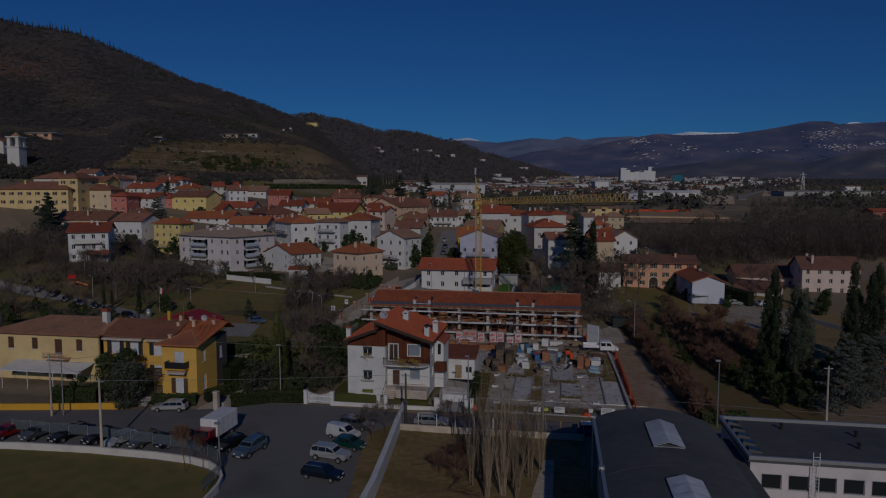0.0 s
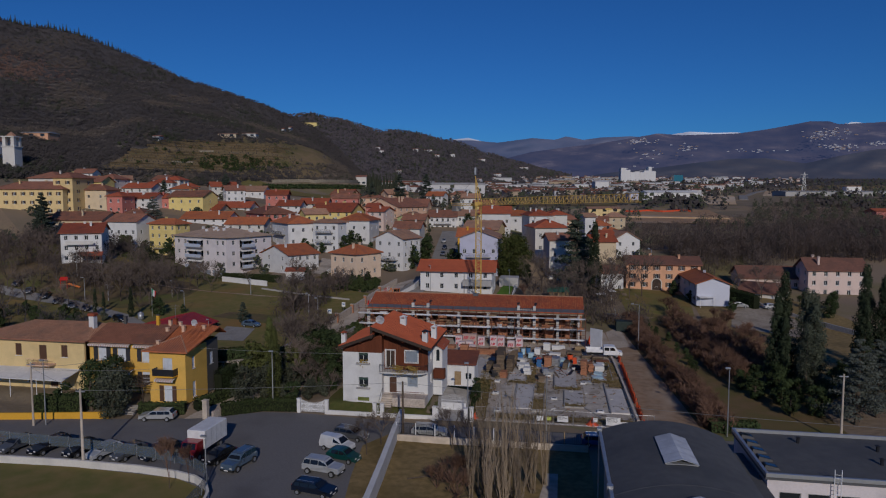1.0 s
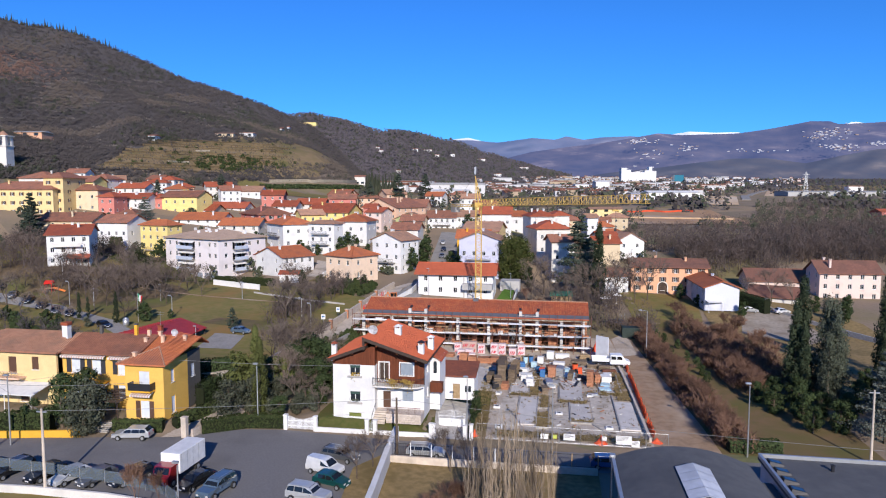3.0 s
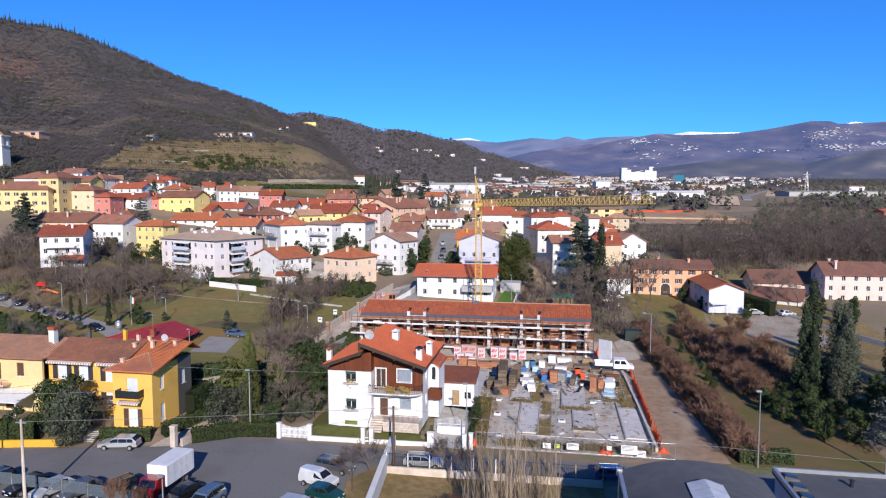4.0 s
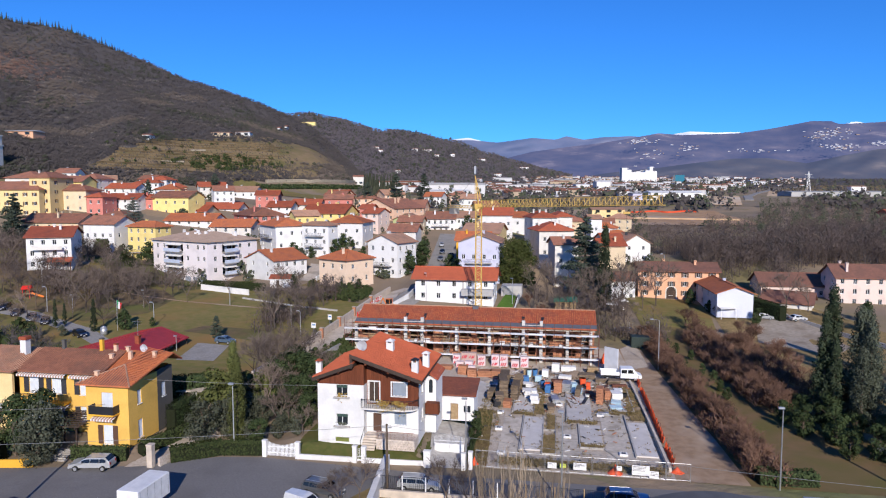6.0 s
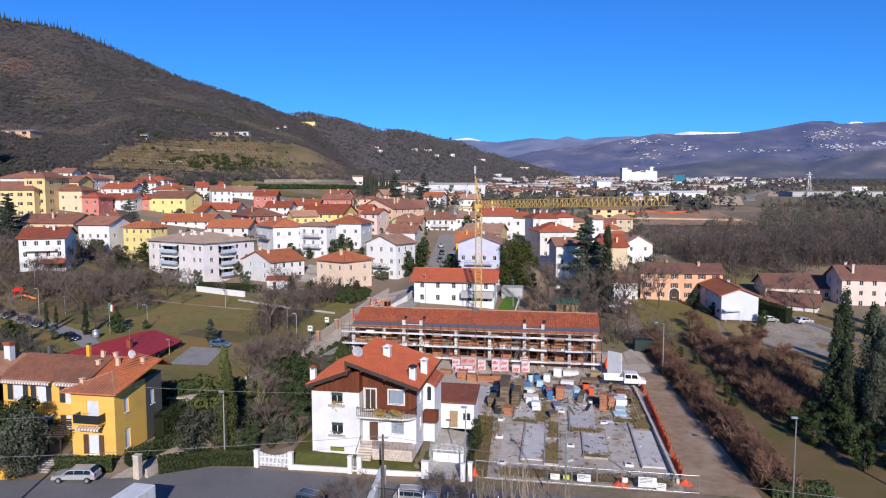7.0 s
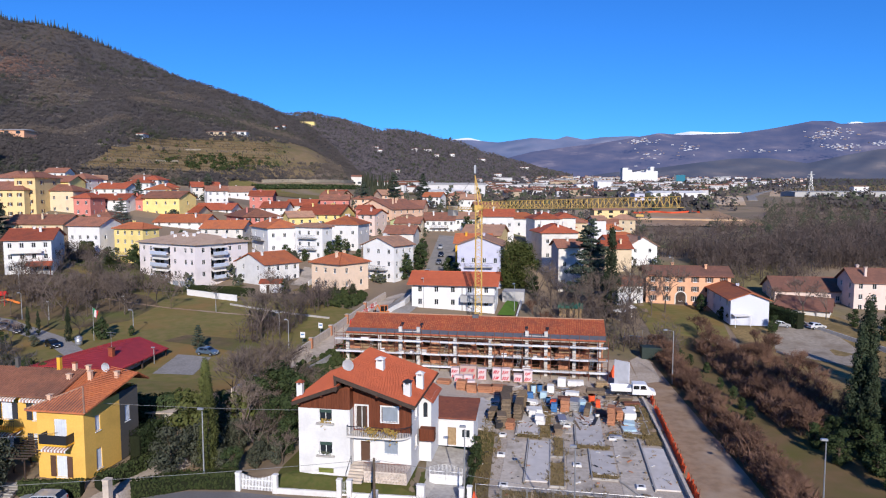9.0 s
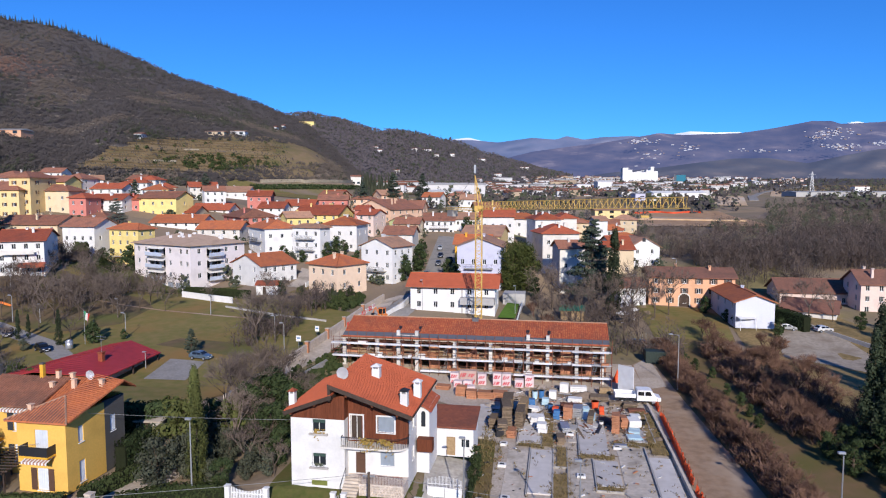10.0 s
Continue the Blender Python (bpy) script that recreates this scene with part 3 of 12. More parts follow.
BUILT = []
def house(label, x, y, z, w, d, h, rot, walls="white", roof="hip", rise=None, tiles="roof_red", storeys=2, nf=3, ns=2, shutters=None,
          over=0.6, chimneys=1, balcony=0, rows=False, name="house", skip_side=None):
    """A rendered house: four walls with openings, a tiled roof, chimneys, windows and balconies. Front towards its own -y."""
    z0 = min(z, min(gz(x + a, y + c) for a in (-w / 2, w / 2) for c in (-d / 2, d / 2)))
    h, base = h + (z - z0), (z - z0 if z - z0 < 1.0 else 0.0)
    root = thing(name, label, "house", at=pose(x, y, z0, 0, 0, rot))
    BUILT.append((x, y, max(w, d)))
    rng = random.Random(int(abs(x * 13 + y * 7) * 10))
    rise = rise or 0.17 * min(w, d) + 0.5
    gx, gy = (rise, 0.0) if roof == "gable_y" else (0.0, rise if roof == "gable_x" else 0.0)
    fr = rows_of(nf, w, storeys, h, base=base)
    sd = rows_of(ns, d, storeys, h, base=base)
    ux, uy = math.cos(radians(rot)), math.sin(radians(rot))
    right_rows = sd if ux * (-1.6 - x) + uy * (13 - y) > w / 2 - 2 else []
    left_rows = sd if -ux * (-1.6 - x) - uy * (13 - y) > w / 2 - 2 else []
    b = B()
    TF, TR = Matrix.Translation((-w / 2, -d / 2, 0)), Matrix.Translation((w / 2, -d / 2, 0)) @ pose(0, 0, 0, 0, 0, 90)
    TL, TB = Matrix.Translation((-w / 2, d / 2, 0)) @ pose(0, 0, 0, 0, 0, -90), Matrix.Translation((w / 2, d / 2, 0)) @ pose(0, 0, 0, 0, 0, 180)
    panel(b, w, h, fr, TF, peak=gx), panel(b, w, h, [], TB, peak=gx)
    ed = 0.301
    ins = lambda hs: [(a - ed, c - ed, e, g) for a, c, e, g in hs]
    panel(b, d - 2 * ed, h, ins(right_rows), TR @ Matrix.Translation((ed, 0, 0)), peak=0), panel(b, d - 2 * ed, h, ins(left_rows), TL @ Matrix.Translation((ed, 0, 0)))
    if gy:
        for T in (TR, TL):
            b.prism([(0, h), (d, h), (d / 2, h + gy)], 0.002, 0.3, 0, T @ Matrix(((1, 0, 0, 0), (0, 0, -1, 0.3), (0, 1, 0, 0), (0, 0, 0, 1))))
    b.box(-w / 2 + 0.3, -d / 2 + 0.3, h - 0.25, w / 2 - 0.3, d / 2 - 0.3, h - 0.05)
    part("wall", b, walls, root)
    rb, tb, caps = B(), B(), []
    W, D, o = w / 2 + over, d / 2 + over, over
    e, t = h + 0.04, 0.16
    def sl(p, q, r, s):
        slope(rb, p, q, r, s, t)
        if rows:
            tile_rows(tb, p, q, r, s)
    if roof == "gable_x":
        k = rise / (d / 2)
        lo, hi = e - k * o + t, e + rise + t
        sl((-W, -D, lo), (W, -D, lo), (W, 0, hi), (-W, 0, hi)), sl((W, D, lo), (-W, D, lo), (-W, 0, hi), (W, 0, hi))
        caps.append(((-W, 0, hi), (W, 0, hi)))
    elif roof == "gable_y":
        k = rise / (w / 2)
        lo, hi = e - k * o + t, e + rise + t
        sl((W, -D, lo), (W, D, lo), (0, D, hi), (0, -D, hi)), sl((-W, D, lo), (-W, -D, lo), (0, -D, hi), (0, D, hi))
        caps.append(((0, -D, hi), (0, D, hi)))
    else:
        lo, hi = e + t - 0.1, e + rise + t
        a = min(W, D)
        if W >= D:
            A, C = (-(W - a * 0.9), 0, hi), ((W - a * 0.9), 0, hi)
        else:
            A, C = (0, -(D - a * 0.9), hi), (0, (D - a * 0.9), hi)
        c = [(-W, -D, lo), (W, -D, lo), (W, D, lo), (-W, D, lo)]
        if W >= D:
            sl(c[0], c[1], C, A), sl(c[2], c[3], A, C), sl(c[1], c[2], C, C), sl(c[3], c[0], A, A)
        else:
            sl(c[1], c[2], C, A), sl(c[3], c[0], A, C), sl(c[0], c[1], A, A), sl(c[2], c[3], C, C)
        for p, q in ((c[0], A), (c[1], C if W >= D else A), (c[2], C), (c[3], A if W >= D else C), (A, C)):
            caps.append((p, q))
        sf = B()
        sf.box(-W + 0.1, -D + 0.1, e - 0.1, W - 0.1, D - 0.1, e + 0.02)
        part("soffit", sf, walls, root)
    rf = part("roof", rb, tiles, root)
    if rows:
        tagged(part("roof_tiles", tb, tiles, rf), kind="stuff")
    for p, q in caps:
        cb = B()
        cb.tube(p, q, 0.11, n=6)
        part("ridge_cap", cb, tiles, rf)
    runs = [((-W, s, lo - 0.12), (W, s, lo - 0.12)) for s in ((-D, D) if roof != "gable_y" else ())]
    runs += [((s, -D, lo - 0.12), (s, D, lo - 0.12)) for s in ((-W, W) if roof != "gable_x" else ())]
    for p, q in runs:
        gut = B()
        gut.tube(p, q, 0.07, n=5)
        part("gutter", gut, "roof_brown", root)
    place_windows(root, fr, TF, shutters)
    if skip_side != "right":
        place_windows(root, right_rows, TR, shutters)
    if skip_side != "left":
        place_windows(root, left_rows, TL, shutters)
    for i in range(chimneys):
        cx, cy = rng.uniform(-0.3, 0.3) * w, rng.uniform(-0.3, 0.3) * d
        ch = B()
        ch.slab(cx - 0.26, cy - 0.26, h + 0.3, cx + 0.26, cy + 0.26, h + rise + 0.4, 0.02)
        ch.box(cx - 0.33, cy - 0.33, h + rise + 0.4, cx + 0.33, cy + 0.33, h + rise + 0.5)
        for sx, sy in itertools.product((-0.22, 0.22), repeat=2):
            ch.box(cx + sx - 0.06, cy + sy - 0.06, h + rise + 0.5, cx + sx + 0.06, cy + sy + 0.06, h + rise + 0.68)
        ch.box(cx - 0.35, cy - 0.35, h + rise + 0.68, cx + 0.35, cy + 0.35, h + rise + 0.77)
        part("chimney", ch, walls, root)
    lv = (h - base) / storeys
    for i in range(balcony):
        bb = B()
        zz = base + (i + 1) * lv
        x0, x1 = -w * 0.32, w * 0.32
        bb.slab(x0, -d / 2 - 1.3, zz - 0.15, x1, -d / 2 - 0.002, zz, 0.02)
        part("balcony", bb, "concrete", root)
        rl = B()
        rl.box(x0, -d / 2 - 1.28, zz + 0.95, x1, -d / 2 - 1.22, zz + 1.0)
        for k in range(int((x1 - x0) / 0.3) + 1):
            rl.box(x0 + k * 0.3, -d / 2 - 1.27, zz, x0 + k * 0.3 + 0.03, -d / 2 - 1.23, zz + 0.95)
        part("railing", rl, "dark_metal", root)
    return root

# ---- roads, yards and lawns ----
patch("road", "grey asphalt street and car park with faint wear", "road",
      [(-120, 58), (-75, 70.5), (-56, 74.8), (-46, 76.8), (-38, 80.6), (-33, 81.2), (75, 81.8), (75, 76.0), (-19, 75.5), (-17.2, 62), (-16, 40), (-31, 40), (-31.2, 55), (-33.2, 58.4), (-38, 60.4), (-50, 61), (-60, 60.6), (-120, 46.6)], "asphalt", 0.03)
patch("lawn", "mown winter lawn behind the curved wall", "lawn", [(-31.3, 40), (-31.5, 55), (-33.4, 58.6), (-37.5, 60.4), (-50, 61), (-60, 60.4), (-120, 46.4), (-120, 30)], "grass", 0.05)
patch("vacant_lot", "rough dry grass on the vacant lot", "lot", [(-18.5, 75.2), (3.5, 75.2), (3.5, 30), (-15.6, 30), (-16.4, 57)], "dry_grass", 0.05)
patch("verge", "dry grass wedge beside the boundary wall", "verge", [(-19.2, 76.4), (-18.3, 70), (-17.2, 62), (-16.4, 52), (-18.0, 52), (-20.4, 64), (-21.6, 72)], "dry_grass", 0.08, 4)
patch("path", "pale concrete strip along the hall", "path", [(-1.0, 68), (0.1, 68), (-0.2, 40), (-1.9, 40), (-1.9, 60)], "pale_concrete", 0.09, 6)
patch("dirt_road", "brown dirt track with paler wheel ruts beside the building site", "track", [(10.2, 82.5), (17.2, 82.5), (16.8, 92), (15.9, 105), (14.8, 120), (13.6, 138), (12.2, 143), (9.5, 138), (10.4, 118)], "dirt", 0.045)
patch("site_yard", "stony grey soil of the building yard", "yard", [(-10, 82.4), (10.2, 82.4), (10.4, 118), (9.5, 138), (-38, 138), (-38, 125), (-16, 112), (-10.4, 100)], "gravel", 0.05)
patch("verge", "rough grass verge along the track", "verge", [(17.2, 82.5), (34, 82.5), (34, 100), (30, 150), (22, 165), (12.2, 143), (13.6, 138), (14.8, 120), (15.9, 105), (16.8, 92)], "orchard_grass", 0.04)
patch("garden_lawn", "dark green front lawn of the white house", "lawn", [(-30.4, 81.9), (-15.4, 82.1), (-15.4, 88), (-30.4, 90)], "green_grass", 0.12, 2.0)
patch("side_lawn", "rough grass strip beside the driveway", "lawn", [(-10.8, 82.4), (-8.9, 82.4), (-9.9, 101), (-11.9, 101)], "orchard_grass", 0.09)
patch("park_lawn", "park lawn in winter, olive green with worn patches", "lawn",
      [(-62, 92), (-47, 112), (-45.6, 130), (-44.6, 150), (-46, 158), (-60, 162), (-84, 172), (-100, 170), (-126, 180), (-190, 195), (-200, 110), (-110, 92), (-78, 92)], "grass", 0.05, 8)
# Litter patch that also puts the park trees' shade into the ground.
patch("park_litter", "brown litter and bare soil under the park trees, darkened for their shade", "lawn", [(-130, 132), (-112, 138), (-96, 132), (-87, 140), (-88, 152), (-96, 160), (-114, 168), (-140, 172), (-150, 150)], "litter", 0.09, 6)
patch("park_litter", "bare brown soil between the pavilion and the trees", "lawn", [(-72, 128.5), (-60, 126), (-50, 124), (-50, 129), (-56, 132), (-70, 133)], "litter", 0.09, 6)
patch("park_path", "pale tarmac path through the park", "path", [(-78, 114.5), (-76.6, 117), (-90, 127), (-110, 136.5), (-140, 142.4), (-141, 139.4), (-112, 133), (-92, 124)], "far_asphalt", 0.14, 3)
patch("park_path", "narrow gravel path across the lawn", "path", [(-61, 147.6), (-70, 148.2), (-85, 150), (-96, 152.6), (-112, 158), (-112, 158.7), (-96, 153.3), (-85, 150.7), (-70, 148.9), (-61, 148.3)], "dirt", 0.10, 5)
patch("farm_meadow", "rough brown grass between the trees and the farm yard", "meadow", [(34, 100), (52, 104), (64, 130), (64, 160), (56, 186), (46, 194), (39, 190), (33, 176), (32, 150)], "dry_grass", 0.04, 8)
patch("farm_yard", "pale gravel yard in front of the farm", "yard", [(37, 150), (47, 141), (53, 148), (52, 162), (48.5, 180), (45, 190), (42, 188), (43.5, 172), (39.5, 160)], "farm_dirt", 0.09, 6)
patch("farm_lawn", "olive green lawn in front of the orange farmhouse", "lawn", [(16, 158), (31, 158), (33, 176), (30, 185), (15, 185)], "grass", 0.06, 6)
patch("house_drive", "pale concrete drive between the garden walls", "driveway", [(-73, 197.5), (-69.4, 196.4), (-65.4, 186.4), (-66, 178), (-69.5, 178.6), (-70, 187)], "pale_concrete", 0.12, 5)
patch("garden_lawn", "winter lawn in the garden of the town house", "lawn", [(-66, 172), (-51, 170), (-50, 181), (-53, 186), (-64, 184)], "grass", 0.10, 5)
patch("town_garden", "rough green ground beside the flats", "lawn", [(-136, 176), (-118, 172), (-84, 174), (-82, 181), (-110, 186), (-122, 196), (-138, 196)], "green_grass", 0.10, 6)
patch("town_street", "asphalt street running up into the town", "road", [(-40, 152), (-33, 152), (-28.5, 172), (-31.5, 215), (-37, 246), (-43, 246), (-40, 215), (-36, 172)], "far_asphalt", 0.10, 5)
patch("lane", "pale gravel lane beside the stone wall", "lane", [(-46.4, 106), (-44.6, 106), (-43.4, 118), (-41.6, 130), (-39.6, 144), (-36.4, 153), (-35.4, 171), (-41.8, 171), (-43, 160), (-44.0, 147), (-44.8, 130), (-45.6, 116)], "pale_concrete", 0.07, 5)
patch("driveway", "pale concrete driveway behind the white gates", "driveway", [(-14.9, 81.6), (-11.3, 81.6), (-11.3, 94.4), (-16.8, 94.4), (-14.9, 90)], "concrete", 0.08)
patch("pavilion_yard", "pale concrete yard beside the pavilion", "yard", [(-63.6, 113), (-57.2, 113.6), (-58.6, 121.4), (-64.7, 121.6)], "far_asphalt", 0.1, 6)
patch("track_end", "pale gravel at the end of the track", "yard", [(10, 125), (13.4, 127), (13.2, 138), (12.2, 142.5), (9.8, 138)], "gravel", 0.08, 6)
patch("lane", "earth lane climbing beside the yellow house", "lane", [(-46.5, 76.4), (-43.2, 77.4), (-40.6, 92), (-41, 104), (-44.5, 104), (-45, 92)], "gravel", 0.06)

def ribbon(name, label, category, pts, z0, z1, wide, material, base=True, kind="structure"):
    """A wall of even width along a line of points, following the land."""
    b = B()
    pts = [level(*q) for q in pts]
    n = len(pts)
    rows = []
    for i, (x, y) in enumerate(pts):
        a, c = pts[max(0, i - 1)], pts[min(n - 1, i + 1)]
        d = Vector((c[0] - a[0], c[1] - a[1], 0)).normalized()
        s = Vector((-d.y, d.x, 0)) * wide / 2
        g = gz(x, y)
        rows.append([(x + s.x, y + s.y, g + z0), (x - s.x, y - s.y, g + z0), (x - s.x, y - s.y, g + z1), (x + s.x, y + s.y, g + z1)])
    vs = [p for r in rows for p in r]
    fs = [(3, 2, 1, 0), (4 * n - 4, 4 * n - 3, 4 * n - 2, 4 * n - 1)]
    for i in range(n - 1):
        o = 4 * i
        fs += [(o + k, o + (k + 1) % 4, o + 4 + (k + 1) % 4, o + 4 + k) for k in range(4)]
    b.add(vs, fs)
    return thing(name, label, category, b=b, mats=material, kind=kind)

CURVE = [(-95, 52.4), (-75, 57.6), (-58.8, 60.7), (-49.8, 61.1), (-42, 61.0), (-37.5, 60.5), (-35, 59.8), (-33.2, 58.6), (-32, 56.9), (-31.4, 55), (-31.1, 52), (-31, 43)]
ribbon("garden_wall", "low whitewashed wall curving round the car park", "wall", CURVE, -0.2, 0.75, 0.25, "offwhite")
ribbon("boundary_wall", "weathered whitewashed wall between car park and lot", "wall", [(-19, 80.2), (-18.4, 74), (-17.4, 65), (-16.6, 57), (-16.0, 45)], -0.2, 1.7, 0.55, "white")
ribbon("low_wall", "stained concrete plinth along the vacant lot", "wall", [(-18.3, 74.2), (-8, 74.3), (3.4, 74.4)], -0.2, 0.75, 0.25, "pale_concrete")
ribbon("low_wall", "whitewashed low wall before the front lawn", "wall", [(-29.3, 81.6), (-23.0, 81.7)], -0.2, 0.5, 0.22, "white")
ribbon("low_wall", "whitewashed low wall beside the steps", "wall", [(-21.9, 81.7), (-15.4, 81.8)], -0.2, 0.5, 0.22, "white")
ribbon("low_wall", "ochre garden wall beside the street", "wall", [(-75, 70.9), (-66, 72.6), (-56.2, 75.1)], -0.2, 0.8, 0.25, "ochre")
ribbon("stone_wall", "long grey stone wall beside the lane", "wall", [(-46.6, 106), (-45.8, 116), (-45.0, 130), (-44.2, 147), (-43.2, 160), (-42, 170)], -0.2, 1.5, 0.4, "stone")
ribbon("low_wall", "concrete kerb wall along the edge of the yard", "wall", [(9.9, 84.5), (9.7, 100), (9.3, 117)], -0.2, 0.55, 0.3, "pale_concrete")
ribbon("low_wall", "grey concrete wall beside the lane", "wall", [(-41.4, 112), (-39.2, 124), (-38.4, 140)], -0.2, 1.3, 0.3, "concrete")
ribbon("low_wall", "whitewashed wall behind the flats", "wall", [(-73.5, 159.0), (-80, 160.6), (-88.4, 163.6)], -0.2, 1.4, 0.25, "white")
ribbon("low_wall", "concrete wall of the farm yard", "wall", [(47, 172), (55, 156), (62, 140), (66, 125)], -0.2, 0.9, 0.3, "concrete")
ribbon("low_wall", "rough wall along the earth lane", "wall", [(-43, 77.2), (-40.2, 92), (-40.4, 104)], -0.2, 0.9, 0.3, "stone")

# ---- the vaulted hall and its flat annex ----
def hall():
    root = thing("industrial_hall", "industrial hall with a dark grey vaulted membrane roof", "hall", at=pose(0, 0, 0))
    x0, x1, y0, y1, e = 3.9, 14.3, -6.0, 62.6, 6.9
    b = B()
    b.box(x0 + 0.3, y0 + 0.3, 0, x1 - 0.3, y1 - 0.3, e - 0.05)
    part("wall", b, "grey", root)
    n, c = 20, (x0 + x1) / 2
    arc = [(x0 + (x1 - x0) * i / n, e + 1.15 * (1 - ((x0 + (x1 - x0) * i / n - c) / ((x1 - x0) / 2)) ** 2)) for i in range(n + 1)]
    b = B()
    vs, m = [], len(arc)
    for y in (y0, y1):
        vs += [(x, y, z) for x, z in arc] + [(x, y, z - 0.3) for x, z in arc]
    fs = []
    for i in range(m - 1):
        fs += [(i, i + 1, 2 * m + i + 1, 2 * m + i), (m + i + 1, m + i, 3 * m + i, 3 * m + i + 1), (i, m + i, m + i + 1, i + 1), (2 * m + i + 1, 3 * m + i + 1, 3 * m + i, 2 * m + i)]
    fs += [(0, 2 * m, 3 * m, m), (m - 1, 2 * m - 1, 4 * m - 1, 3 * m - 1)]
    b.add(vs, fs)
    r = part("roof", b, "membrane", root)
    height = lambda x: e + 1.15 * (1 - ((x - c) / ((x1 - x0) / 2)) ** 2)
    for y in (49.2, 36.0):
        s = B()
        for i in range(m - 1):
            (xa, za), (xb, zb) = arc[i], arc[i + 1]
            s.add([(xa, y, za + 0.004), (xb, y, zb + 0.004), (xb, y + 0.12, zb + 0.03), (xa, y + 0.12, za + 0.03), (xa, y + 0.24, za + 0.004), (xb, y + 0.24, zb + 0.004)], [(0, 1, 2, 3), (3, 2, 5, 4)])
        part("roof_seam", s, "membrane", r)
    g = B()
    g.box(x0 - 0.28, y0, e - 0.25, x0 - 0.02, y1, e + 0.08)
    part("gutter", g, "metal", root, "pale galvanised gutter")
    for y in (62.45, 50.5, 38.0):
        d = B()
        d.slab(x0 - 0.4, y - 0.25, e - 0.35, x0 + 0.05, y + 0.25, e + 0.22, 0.02)
        part("hopper", d, "metal", root)
        d = B()
        d.tube((x0 - 0.2, y, 0), (x0 - 0.2, y, e - 0.3), 0.07, n=8)
        part("downpipe", d, "metal", root)
    for ya, yb in ((52.8, 58.2), (41.2, 46.6), (29.6, 35)):
        xa, xb = 7.95, 10.3
        k = thing("skylight", "white translucent ridged skylight on the vaulted roof", "skylight", group="skylights")
        s = B()
        za = height(9.1) - 0.1
        s.box(xa, ya, za - 0.25, xb, yb, za + 0.15)
        part("curb", s, "metal", k)
        for sgn in (0, 1):
            s = B()
            xm = (xa + xb) / 2
            px, qx = (xa - 0.05, xm) if sgn == 0 else (xm, xb + 0.05)
            lo, hi = za + 0.17, za + 0.55
            z1, z2 = (lo, hi) if sgn == 0 else (hi, lo)
            slope(s, (px, ya - 0.05, z1), (qx, ya - 0.05, z2), (qx, yb + 0.05, z2), (px, yb + 0.05, z1), 0.03)
            part("panel", s, "milky", k)
        for i in range(5):
            s = B()
            y = ya + (yb - ya) * i / 4
            s.add([(xa - 0.05, y - 0.03, za + 0.2), (xm, y - 0.03, za + 0.58), (xb + 0.05, y - 0.03, za + 0.2), (xa - 0.05, y + 0.03, za + 0.2), (xm, y + 0.03, za + 0.58), (xb + 0.05, y + 0.03, za + 0.2)], [(0, 1, 4, 3), (1, 2, 5, 4)])
            part("rib", s, "metal", k)
M["milky"] = mat("milky_sheet", (0.60, 0.62, 0.66), (0.50, 0.52, 0.57), 1.5, 0.45, 0.05, blotch=0.3)
hall()

